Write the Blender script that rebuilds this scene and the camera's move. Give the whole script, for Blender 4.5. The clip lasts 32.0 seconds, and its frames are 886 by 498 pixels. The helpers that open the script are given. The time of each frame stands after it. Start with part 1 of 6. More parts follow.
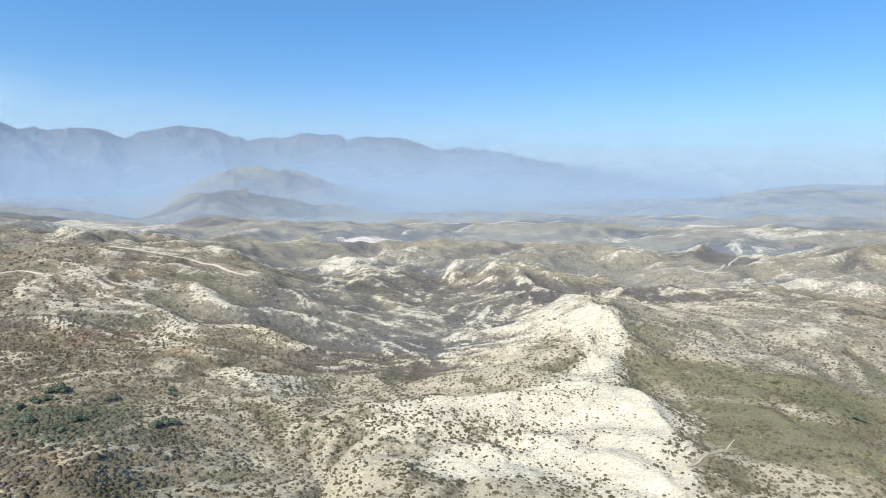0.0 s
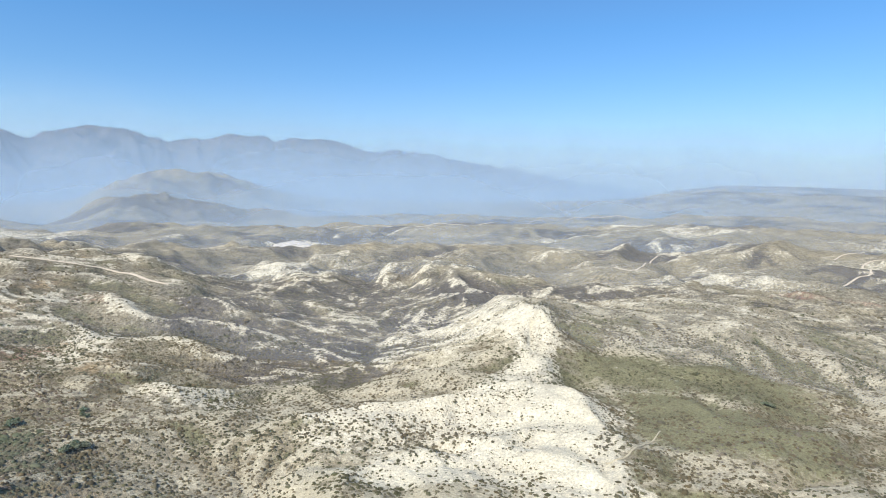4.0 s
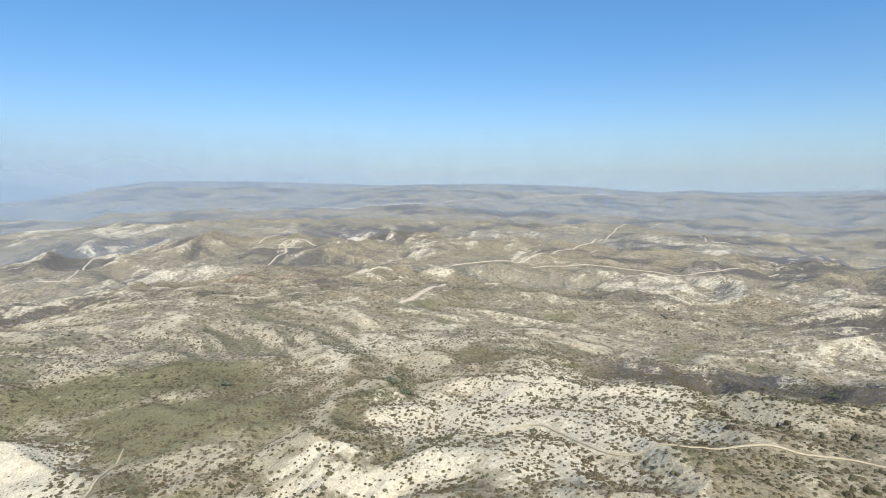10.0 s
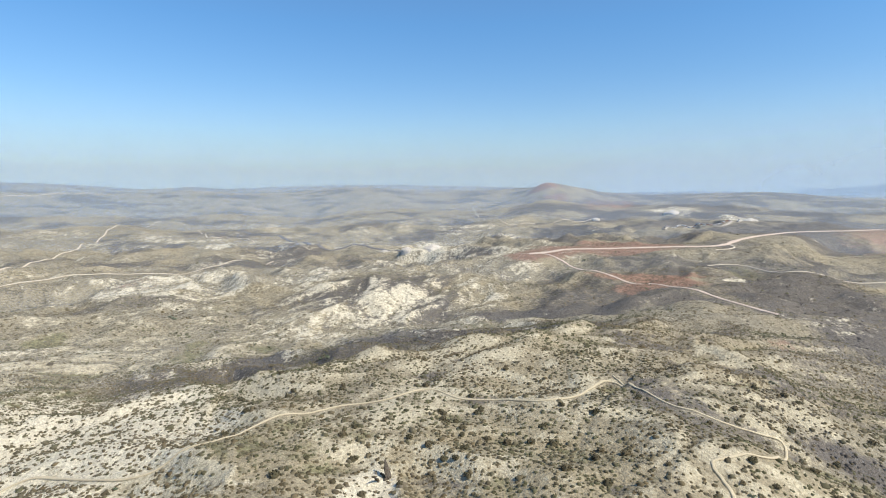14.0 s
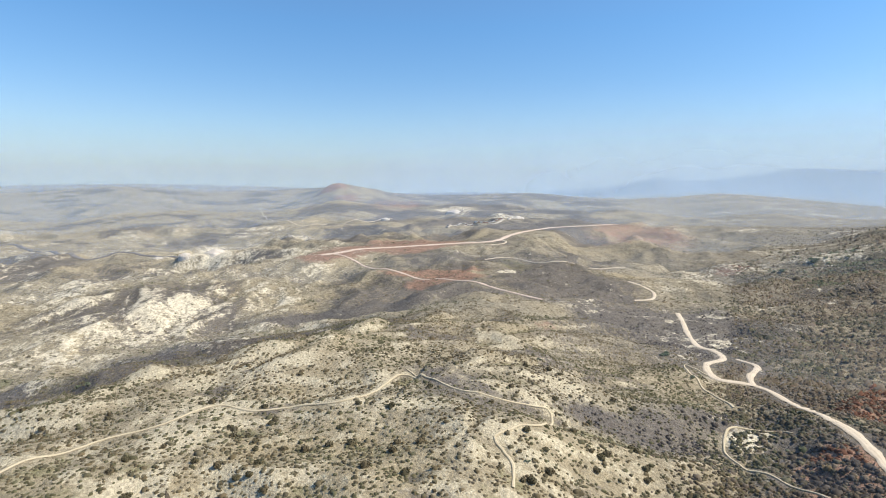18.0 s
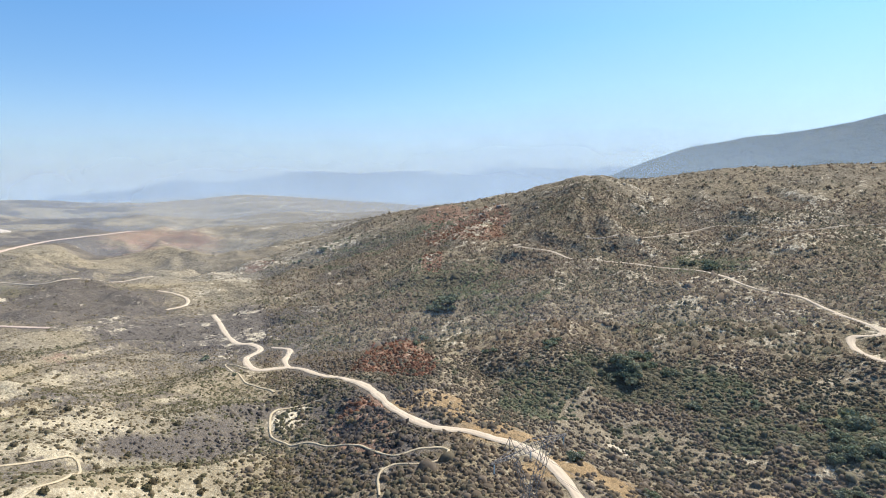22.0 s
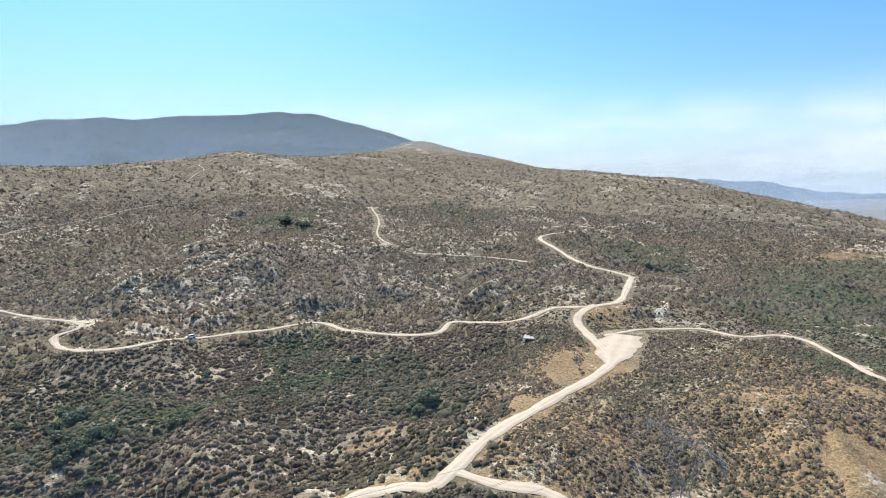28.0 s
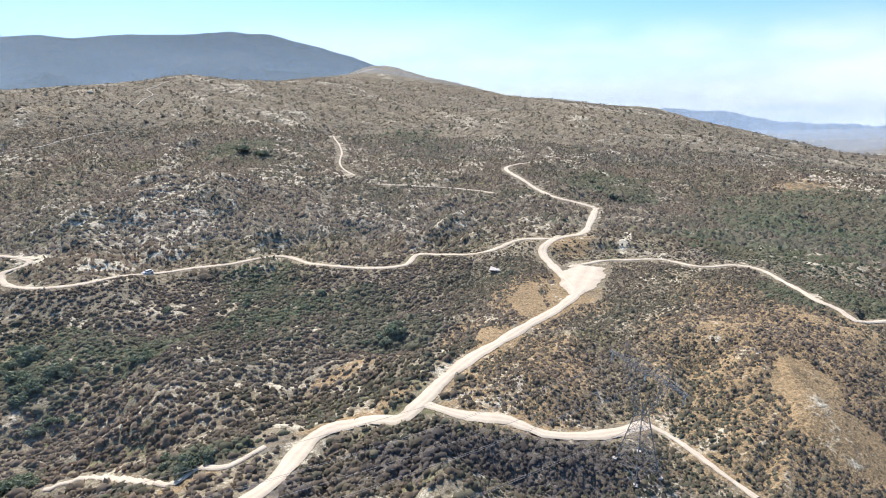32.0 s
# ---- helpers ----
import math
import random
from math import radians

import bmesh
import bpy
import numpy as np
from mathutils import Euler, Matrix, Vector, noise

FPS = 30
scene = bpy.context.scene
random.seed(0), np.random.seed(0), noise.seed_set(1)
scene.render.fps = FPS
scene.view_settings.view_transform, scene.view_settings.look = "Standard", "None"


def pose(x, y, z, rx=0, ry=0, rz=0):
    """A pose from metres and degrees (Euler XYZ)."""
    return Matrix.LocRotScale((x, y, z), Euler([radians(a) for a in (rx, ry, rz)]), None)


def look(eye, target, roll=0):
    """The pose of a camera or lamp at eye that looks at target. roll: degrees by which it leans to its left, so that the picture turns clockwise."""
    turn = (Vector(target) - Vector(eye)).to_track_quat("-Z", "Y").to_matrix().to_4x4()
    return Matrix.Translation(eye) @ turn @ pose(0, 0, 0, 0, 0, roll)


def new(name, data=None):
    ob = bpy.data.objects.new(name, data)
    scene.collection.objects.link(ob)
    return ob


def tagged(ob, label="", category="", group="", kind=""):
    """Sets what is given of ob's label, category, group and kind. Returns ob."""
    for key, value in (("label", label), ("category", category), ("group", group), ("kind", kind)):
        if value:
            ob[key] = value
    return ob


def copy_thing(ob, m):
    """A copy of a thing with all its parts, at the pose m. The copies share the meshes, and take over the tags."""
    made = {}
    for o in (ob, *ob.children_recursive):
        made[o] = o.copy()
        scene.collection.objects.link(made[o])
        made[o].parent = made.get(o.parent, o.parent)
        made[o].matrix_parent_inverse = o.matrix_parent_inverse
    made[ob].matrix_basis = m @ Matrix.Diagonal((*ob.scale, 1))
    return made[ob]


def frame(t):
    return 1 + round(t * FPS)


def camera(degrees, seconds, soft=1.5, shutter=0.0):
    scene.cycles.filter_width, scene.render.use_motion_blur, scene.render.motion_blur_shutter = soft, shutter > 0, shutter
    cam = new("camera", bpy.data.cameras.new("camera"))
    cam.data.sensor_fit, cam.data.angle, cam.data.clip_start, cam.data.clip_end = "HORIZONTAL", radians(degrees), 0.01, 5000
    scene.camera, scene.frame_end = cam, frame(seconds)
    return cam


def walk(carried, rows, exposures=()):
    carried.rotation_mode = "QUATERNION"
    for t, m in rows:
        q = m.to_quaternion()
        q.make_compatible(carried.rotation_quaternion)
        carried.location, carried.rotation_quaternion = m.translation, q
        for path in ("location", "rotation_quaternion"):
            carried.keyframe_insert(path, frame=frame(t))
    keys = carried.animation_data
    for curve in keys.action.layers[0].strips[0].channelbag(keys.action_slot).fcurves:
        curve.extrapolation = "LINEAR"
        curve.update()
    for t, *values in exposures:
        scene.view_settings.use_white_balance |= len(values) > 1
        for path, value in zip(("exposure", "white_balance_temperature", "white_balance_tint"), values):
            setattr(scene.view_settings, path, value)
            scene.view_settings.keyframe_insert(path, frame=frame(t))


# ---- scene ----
# the drone hovers almost on one spot and turns clockwise: seconds, place, yaw, pitch and roll in degrees
cam = camera(77.0, 32.0, soft=1.06)
PATH = [
    (0.0, 1.32, -2.60, 199.64, 24.20, -7.23, 1.21),
    (0.5, 1.15, -2.41, 199.73, 22.71, -7.05, 1.31),
    (1.0, 0.87, -2.03, 199.89, 21.93, -6.92, 1.30),
    (1.5, 0.66, -1.62, 200.02, 20.05, -6.82, 1.29),
    (2.0, 0.46, -1.30, 200.04, 16.48, -6.69, 1.15),
    (2.5, 0.45, -1.16, 200.03, 16.43, -6.72, 1.11),
    (4.5, 0.55, -1.16, 199.87, 17.44, -6.87, 1.09),
    (5.0, 0.46, -1.07, 199.81, 14.84, -6.78, 1.05),
    (5.5, 0.45, -1.00, 199.81, 12.22, -6.76, 0.84),
    (6.0, 0.48, -0.94, 199.86, 7.40, -6.72, 0.70),
    (6.5, 0.57, -0.80, 199.92, 0.64, -6.70, 0.43),
    (7.0, 0.63, -0.69, 200.05, -3.70, -6.74, 0.23),
    (7.5, 0.55, -0.38, 200.12, -7.91, -6.79, 0.23),
    (8.0, 0.54, -0.15, 200.02, -12.17, -6.80, 0.18),
    (8.5, 0.55, -0.04, 199.96, -17.18, -6.82, 0.20),
    (9.0, 0.64, 0.29, 199.94, -22.60, -6.84, 0.11),
    (9.5, 0.65, 0.57, 199.94, -28.99, -6.87, -0.10),
    (10.0, 0.63, 0.69, 199.98, -36.47, -6.88, -0.28),
    (10.5, 0.55, 0.52, 199.94, -46.32, -6.96, -0.43),
    (11.0, 0.46, 0.36, 200.08, -56.83, -7.05, -0.68),
    (11.5, 0.54, 0.42, 200.19, -64.68, -7.18, -0.72),
    (12.0, 0.65, 0.34, 200.27, -69.33, -7.35, -0.54),
    (12.5, 0.73, 0.37, 200.35, -72.60, -7.40, -0.27),
    (13.0, 0.79, 0.42, 200.31, -76.24, -7.42, -0.06),
    (13.5, 0.94, 0.63, 200.21, -80.78, -7.41, -0.13),
    (14.0, 0.93, 0.71, 200.15, -84.99, -7.43, -0.16),
    (14.5, 0.77, 0.90, 200.15, -89.23, -7.42, -0.07),
    (15.0, 0.73, 0.86, 200.17, -92.82, -7.46, -0.02),
    (15.5, 0.77, 0.77, 200.17, -95.34, -7.45, -0.00),
    (17.5, 0.98, 0.56, 200.08, -102.23, -7.36, 0.55),
    (18.0, 1.20, 0.49, 200.07, -106.29, -7.30, 0.57),
    (18.5, 1.30, 0.42, 200.10, -110.93, -7.21, 0.60),
    (19.0, 1.43, 0.31, 199.98, -116.11, -7.13, 0.56),
    (19.5, 1.58, 0.05, 199.92, -121.75, -7.06, 0.65),
    (20.0, 1.72, -0.23, 199.90, -127.75, -6.98, 0.57),
    (20.5, 1.75, -0.32, 199.94, -134.54, -6.93, 0.42),
    (21.0, 1.80, -0.42, 199.95, -141.46, -6.86, 0.23),
    (21.5, 1.90, -0.68, 199.89, -147.11, -6.84, 0.07),
    (22.0, 1.92, -0.64, 199.81, -152.43, -6.82, 0.06),
    (22.5, 1.88, -0.82, 199.71, -158.40, -6.84, 0.06),
    (23.0, 1.78, -1.17, 199.65, -164.77, -6.86, -0.05),
    (23.5, 1.63, -1.57, 199.61, -171.63, -6.91, -0.21),
    (24.0, 1.55, -1.65, 199.64, -176.82, -6.91, -0.32),
    (24.5, 1.52, -1.68, 199.72, -181.41, -6.95, -0.32),
    (25.0, 1.51, -1.53, 199.77, -185.99, -6.97, -0.28),
    (25.5, 1.35, -1.48, 199.77, -193.24, -6.95, -0.44),
    (26.0, 1.14, -1.50, 199.76, -203.67, -6.97, -0.55),
    (26.5, 1.09, -1.40, 199.72, -211.52, -7.01, -0.80),
    (28.5, 1.32, -1.11, 199.73, -226.68, -7.10, -0.83),
    (29.0, 1.23, -0.81, 199.82, -227.26, -7.09, -0.87),
    (29.5, 0.97, -1.03, 199.88, -228.29, -7.11, -0.76),
    (30.0, 0.53, -1.60, 199.89, -229.09, -7.11, -0.73),
    (30.5, 0.01, -2.36, 199.92, -229.44, -8.14, -0.67),
    (31.0, -0.45, -3.15, 200.01, -229.47, -10.19, -0.63),
    (31.5, -0.87, -3.80, 200.12, -229.09, -12.29, -0.52),
    (32.0, -1.01, -4.12, 200.20, -228.64, -14.37, -0.44),
]


def gimbal(x, y, z, yaw, pitch, roll):
    """The camera's pose on the gimbal: heading from +y to the left, tilt up, lean."""
    h, p = radians(yaw), radians(pitch)
    ahead = Vector((-math.sin(h) * math.cos(p), math.cos(h) * math.cos(p), math.sin(p)))
    return look((x, y, z), Vector((x, y, z)) + ahead, roll)


walk(cam, [(t, gimbal(*place)) for t, *place in PATH], exposures=[(0.0, 0.33, 6300, 10), (6.0, 0.28, 6400, 10), (10.0, 0.20, 6580, 10), (14.0, 0.29, 6650, 10), (19.0, 0.40, 6880, 12), (24.0, 0.46, 6790, 13), (29.0, 0.47, 6430, 12), (32.0, 0.62, 6400, 15)])

# ---- sky and sun ----
SUN_BEARING, SUN_HEIGHT = 160.0, 47.0
world = bpy.data.worlds.new("sky")
scene.world = world
world.use_nodes = True
wn = world.node_tree
sky = wn.nodes.new("ShaderNodeTexSky")
sky.sky_type, sky.sun_disc = "NISHITA", False
sky.sun_elevation, sky.sun_rotation = radians(SUN_HEIGHT), radians(-SUN_BEARING)
sky.altitude, sky.air_density, sky.dust_density, sky.ozone_density = 900, 1.05, 1.1, 2.5
back = wn.nodes["Background"]
back.inputs["Strength"].default_value = 0.14
# deep desert blue overhead, dulled by smoke towards the horizon
way = wn.nodes.new("ShaderNodeTexCoord")
split = wn.nodes.new("ShaderNodeSeparateXYZ")
grade = wn.nodes.new("ShaderNodeValToRGB")
for e, (at, c) in zip([*grade.color_ramp.elements, grade.color_ramp.elements.new(0.1), grade.color_ramp.elements.new(0.25)],
                      ((0.0, (0.58, 0.66, 0.77)), (0.75, (0.63, 0.82, 1.0)), (0.07, (0.57, 0.70, 0.84)), (0.25, (0.475, 0.77, 0.97)))):
    e.position, e.color = at, (*c, 1)
dull = wn.nodes.new("ShaderNodeMix")
dull.data_type, dull.blend_type = "RGBA", "MULTIPLY"
dull.inputs[0].default_value = 1.0
wn.links.new(way.outputs["Generated"], split.inputs[0])
wn.links.new(split.outputs["Z"], grade.inputs["Fac"])
# past the end of the land the low sky goes on downward
level, again_up = wn.nodes.new("ShaderNodeMath"), wn.nodes.new("ShaderNodeCombineXYZ")
level.operation = "MAXIMUM"
level.inputs[1].default_value = 0.015
wn.links.new(split.outputs["Z"], level.inputs[0])
wn.links.new(split.outputs["X"], again_up.inputs["X"])
wn.links.new(split.outputs["Y"], again_up.inputs["Y"])
wn.links.new(level.outputs[0], again_up.inputs["Z"])
wn.links.new(again_up.outputs[0], sky.inputs["Vector"])
wn.links.new(sky.outputs["Color"], dull.inputs[6])
wn.links.new(grade.outputs["Color"], dull.inputs[7])
# a low bank of white cloud in the west by south-west
puff, lay, toward = wn.nodes.new("ShaderNodeTexNoise"), wn.nodes.new("ShaderNodeVectorMath"), wn.nodes.new("ShaderNodeVectorMath")
lay.operation, lay.inputs[1].default_value = "MULTIPLY", (1.0, 1.0, 4.5)
toward.operation, toward.inputs[1].default_value = "DOT_PRODUCT", (-0.95, -0.31, 0.0)
puff.inputs["Scale"].default_value, puff.inputs["Detail"].default_value, puff.inputs["Roughness"].default_value = 2.6, 6.0, 0.6
wn.links.new(way.outputs["Generated"], lay.inputs[0])
wn.links.new(lay.outputs[0], puff.inputs["Vector"])
wn.links.new(way.outputs["Generated"], toward.inputs[0])


def sky_ramp(source, *stops):
    n = wn.nodes.new("ShaderNodeMapRange")
    n.interpolation_type = "SMOOTHSTEP"
    n.inputs["From Min"].default_value, n.inputs["From Max"].default_value, n.inputs["To Min"].default_value, n.inputs["To Max"].default_value = stops
    wn.links.new(source, n.inputs["Value"])
    return n.outputs["Result"]


def sky_times(a, b):
    n = wn.nodes.new("ShaderNodeMath")
    n.operation = "MULTIPLY"
    wn.links.new(a, n.inputs[0])
    wn.links.new(b, n.inputs[1])
    return n.outputs[0]


bank = sky_times(sky_times(sky_ramp(puff.outputs["Fac"], 0.40, 0.66, 0.15, 0.8), sky_ramp(split.outputs["Z"], 0.03, 0.17, 1.0, 0.0)), sky_ramp(toward.outputs["Value"], 0.35, 0.9, 0.0, 1.0))
cloud = wn.nodes.new("ShaderNodeMix")
cloud.data_type = "RGBA"
cloud.inputs[7].default_value = (6.3, 6.6, 6.9, 1)
wn.links.new(bank, cloud.inputs[0])
wn.links.new(dull.outputs[2], cloud.inputs[6])
wn.links.new(cloud.outputs[2], back.inputs["Color"])
sun = new("sun", bpy.data.lights.new("sun", "SUN"))
sun.data.energy, sun.data.angle, sun.data.color = 4.6, radians(0.53), (1.0, 0.90, 0.77)
sun.matrix_world = look((0, 0, 0), (math.sin(radians(SUN_BEARING)) * math.cos(radians(SUN_HEIGHT)), -math.cos(radians(SUN_BEARING)) * math.cos(radians(SUN_HEIGHT)), -math.sin(radians(SUN_HEIGHT))))

# ---- materials ----


class Nodes:
    """Short hand for building a node material."""

    def __init__(self, name):
        self.mat = bpy.data.materials.new(name)
        self.mat.use_nodes = True
        self.tree = self.mat.node_tree
        self.bsdf = self.tree.nodes["Principled BSDF"]
        self.out = self.tree.nodes["Material Output"]

    def add(self, kind, **values):
        n = self.tree.nodes.new(kind)
        for key, value in values.items():
            n.inputs[key.replace("_", " ")].default_value = value
        return n

    def link(self, a, b):
        self.tree.links.new(a, b)

    def place(self):
        if "place" not in self.tree.nodes:
            self.add("ShaderNodeNewGeometry").name = "place"
        return self.tree.nodes["place"].outputs["Position"]

    def noise(self, scale, detail=4.0, rough=0.6, where=None, kind="FBM"):
        n = self.add("ShaderNodeTexNoise", Scale=scale, Detail=detail, Roughness=rough)
        n.noise_type = kind
        self.link(where or self.place(), n.inputs["Vector"])
        return n.outputs["Fac"]

    def spots(self, scale, where=None):
        n = self.add("ShaderNodeTexVoronoi", Scale=scale)
        self.link(where or self.place(), n.inputs["Vector"])
        return n.outputs["Distance"]

    def ramp(self, fac, *stops):
        n = self.add("ShaderNodeValToRGB")
        while len(n.color_ramp.elements) < len(stops):
            n.color_ramp.elements.new(0.5)
        for e, (at, c) in zip(n.color_ramp.elements, stops):
            e.position, e.color = at, (c, c, c, 1) if isinstance(c, (int, float)) else (*c, 1)
        self.link(fac, n.inputs["Fac"])
        return n.outputs["Color"]

    def mix(self, fac, a, b, kind="MIX"):
        n = self.tree.nodes.new("ShaderNodeMix")
        n.data_type, n.blend_type = "RGBA", kind
        for socket, value in ((n.inputs[0], fac), (n.inputs[6], a), (n.inputs[7], b)):
            if isinstance(value, bpy.types.NodeSocket):
                self.link(value, socket)
            else:
                socket.default_value = value if isinstance(value, (int, float)) else (*value, 1)
        return n.outputs[2]

    def math(self, op, a, b=0.0, clamp=False):
        n = self.tree.nodes.new("ShaderNodeMath")
        n.operation, n.use_clamp = op, clamp
        for socket, value in zip(n.inputs, (a, b)):
            if isinstance(value, bpy.types.NodeSocket):
                self.link(value, socket)
            else:
                socket.default_value = value
        return n.outputs[0]

    def layer(self, name):
        n = self.tree.nodes.new("ShaderNodeAttribute")
        n.attribute_name = name
        return n.outputs["Fac"]

    def bump(self, height, strength=0.5, distance=1.0):
        n = self.add("ShaderNodeBump", Strength=strength, Distance=distance)
        self.link(height, n.inputs["Height"])
        self.link(n.outputs["Normal"], self.bsdf.inputs["Normal"])

    def finish(self, colour, rough=0.9, metal=0.0, gloss=0.15):
        if isinstance(colour, bpy.types.NodeSocket):
            self.link(colour, self.bsdf.inputs["Base Color"])
        else:
            self.bsdf.inputs["Base Color"].default_value = (*colour, 1)
        self.bsdf.inputs["Roughness"].default_value = rough
        self.bsdf.inputs["Metallic"].default_value = metal
        self.bsdf.inputs["Specular IOR Level"].default_value = gloss
        return self.mat


def earth_material():
    """Dry Californian hill soil: tan ground, cream marl, red earth, burnt scrub, straw and thin green grass."""
    m = Nodes("hill_soil")
    broad, mid, fine = m.noise(0.012, 5), m.noise(0.09, 6, 0.65), m.noise(0.9, 6, 0.7)
    tan = m.mix(mid, (0.285, 0.25, 0.16), (0.465, 0.41, 0.28))
    tan = m.mix(m.ramp(broad, (0.36, 0.0), (0.60, 0.75)), tan, (0.285, 0.268, 0.205))
    cream = m.mix(m.ramp(fine, (0.3, 0.0), (0.7, 1.0)), (0.65, 0.605, 0.44), (0.86, 0.815, 0.645))
    cream = m.mix(m.ramp(mid, (0.35, 0.0), (0.6, 0.35)), cream, (0.50, 0.45, 0.34))
    red = m.mix(mid, (0.26, 0.155, 0.11), (0.40, 0.27, 0.20))
    green = m.mix(mid, (0.18, 0.178, 0.10), (0.285, 0.278, 0.165))
    burnt = m.mix(fine, (0.10, 0.094, 0.085), (0.215, 0.20, 0.178))
    gold = m.mix(mid, (0.29, 0.21, 0.115), (0.455, 0.345, 0.20))
    colour = m.mix(m.math("MULTIPLY", m.layer("brush"), m.ramp(m.noise(0.2, 7, 0.75), (0.40, 0.95), (0.58, 0.2))), tan, m.mix(mid, (0.175, 0.15, 0.108), (0.30, 0.26, 0.198)))
    ragged = m.math("SUBTRACT", m.math("MULTIPLY", m.math("ADD", m.noise(0.28, 8, 0.8), m.noise(0.045, 9, 0.8)), 0.6), 0.6)
    flecks = m.math("SUBTRACT", m.math("MULTIPLY", m.math("ADD", m.math("ADD", m.noise(0.34, 6, 0.75), m.noise(0.11, 6, 0.7)), m.noise(0.045, 9, 0.8)), 0.75), 1.125)
    khaki = m.mix(mid, (0.42, 0.385, 0.27), (0.63, 0.58, 0.425))
    for name, shade in (("khaki", khaki), ("green", green), ("burnt", burnt), ("gold", gold), ("thicket", m.mix(mid, (0.115, 0.112, 0.075), (0.22, 0.195, 0.135))), ("red", red), ("pale", cream)):
        edge = m.math("ADD", m.layer(name), m.math("MULTIPLY", flecks if name in ("pale", "khaki") else ragged, 1.5))
        colour = m.mix(m.ramp(edge, (0.28, 0.0), (0.5, 1.0)), colour, shade)
    # low herbs and litter between the shrubs
    herb = m.math("MULTIPLY", m.ramp(m.noise(2.0, 4, 0.7), (0.47, 0.0), (0.56, 1.0)), m.ramp(m.noise(0.06, 5, 0.7), (0.35, 0.9), (0.62, 0.25)))
    tuft = m.math("MULTIPLY", m.ramp(m.spots(0.55), (0.22, 1.0), (0.36, 0.0)), m.ramp(m.noise(0.35, 3, 0.6), (0.40, 0.0), (0.5, 1.0)))
    herb = m.math("MULTIPLY", m.math("MAXIMUM", herb, tuft), m.layer("litter"))
    colour = m.mix(herb, colour, m.mix(mid, (0.10, 0.088, 0.056), (0.165, 0.138, 0.09)))
    # far scrub, too fine to stand as plants
    scrub = m.math("MAXIMUM", m.ramp(m.spots(0.46), (0.36, 1.0), (0.46, 0.0)), m.math("MAXIMUM", m.ramp(m.spots(0.23), (0.30, 1.0), (0.40, 0.0)), m.ramp(m.spots(0.13), (0.22, 1.0), (0.32, 0.0))))
    patch = m.ramp(m.noise(0.03, 6, 0.75), (0.40, 1.0), (0.60, 0.4))
    cover = m.math("MULTIPLY", m.math("MULTIPLY", scrub, patch), m.layer("scrub"))
    colour = m.mix(cover, colour, m.mix(broad, (0.075, 0.07, 0.052), (0.13, 0.12, 0.092)))
    colour = m.mix(1.0, colour, m.ramp(m.noise(1.2, 7, 0.85), (0.36, 0.62), (0.64, 1.28)), "MULTIPLY")
    m.bump(m.math("ADD", m.math("MULTIPLY", mid, 3.0), fine), 0.8, 0.8)
    return m.finish(colour, 0.95, gloss=0.05)


def road_material(name, light, dark):
    m = Nodes(name)
    fine, mid = m.noise(2.2, 6, 0.7), m.noise(0.22, 5, 0.65)
    colour = m.mix(m.ramp(mid, (0.32, 0.0), (0.68, 1.0)), dark, light)
    colour = m.mix(m.ramp(fine, (0.35, 0.35), (0.6, 0.0)), colour, tuple(c * 0.72 for c in dark))
    rut = m.ramp(m.layer("rut"), (0.0, 0.0), (1.0, 0.4))
    colour = m.mix(rut, colour, tuple(min(1, c * 1.25) for c in light))
    m.bump(fine, 0.5, 0.2)
    return m.finish(colour, 0.95, gloss=0.05)


def leaf_material(name, *shades):
    """Foliage that differs from plant to plant and from sprig to sprig."""
    m = Nodes(name)
    geo = m.add("ShaderNodeNewGeometry")
    n = len(shades) - 1
    plant = m.ramp(m.layer("tint"), *[(k / n, s) for k, s in enumerate(shades)])
    sprig = m.ramp(geo.outputs["Random Per Island"], (0.0, 0.72), (1.0, 1.3))
    colour = m.mix(1.0, plant, sprig, "MULTIPLY")
    m.finish(colour, 0.85, gloss=0.1)
    glow, both = m.add("ShaderNodeBsdfTranslucent"), m.tree.nodes.new("ShaderNodeMixShader")
    both.inputs[0].default_value = 0.32
    m.link(colour, glow.inputs["Color"])
    m.link(m.bsdf.outputs[0], both.inputs[1])
    m.link(glow.outputs[0], both.inputs[2])
    m.link(both.outputs[0], m.out.inputs["Surface"])
    return m.mat


def rock_material(name, light, dark, scale=0.5):
    m = Nodes(name)
    n, f = m.noise(scale, 7, 0.65), m.noise(scale * 9, 5, 0.7)
    colour = m.mix(m.ramp(n, (0.35, 0.0), (0.65, 1.0)), dark, light)
    colour = m.mix(m.ramp(f, (0.4, 0.5), (0.6, 0.0)), colour, tuple(c * 0.55 for c in dark))
    m.bump(f, 0.6, 0.3)
    return m.finish(colour, 0.92, gloss=0.1)


def metal_material(name, colour, rough=0.45, metal=0.9):
    m = Nodes(name)
    n = m.noise(1.6, 5, 0.6)
    c = m.mix(m.ramp(n, (0.35, 0.0), (0.7, 0.6)), colour, tuple(v * 0.6 for v in colour))
    return m.finish(c, rough, metal, 0.4)


def range_material(name, low, high, scrub):
    """A far range: bare ribs and dark brush."""
    m = Nodes(name)
    n, f = m.noise(0.0035, 7, 0.62), m.noise(0.02, 6, 0.65)
    colour = m.mix(m.ramp(n, (0.35, 0.0), (0.65, 1.0)), low, high)
    colour = m.mix(m.ramp(f, (0.42, 0.75), (0.6, 0.0)), colour, scrub)
    m.bump(f, 0.8, 25.0)
    return m.finish(colour, 1.0, gloss=0.0)


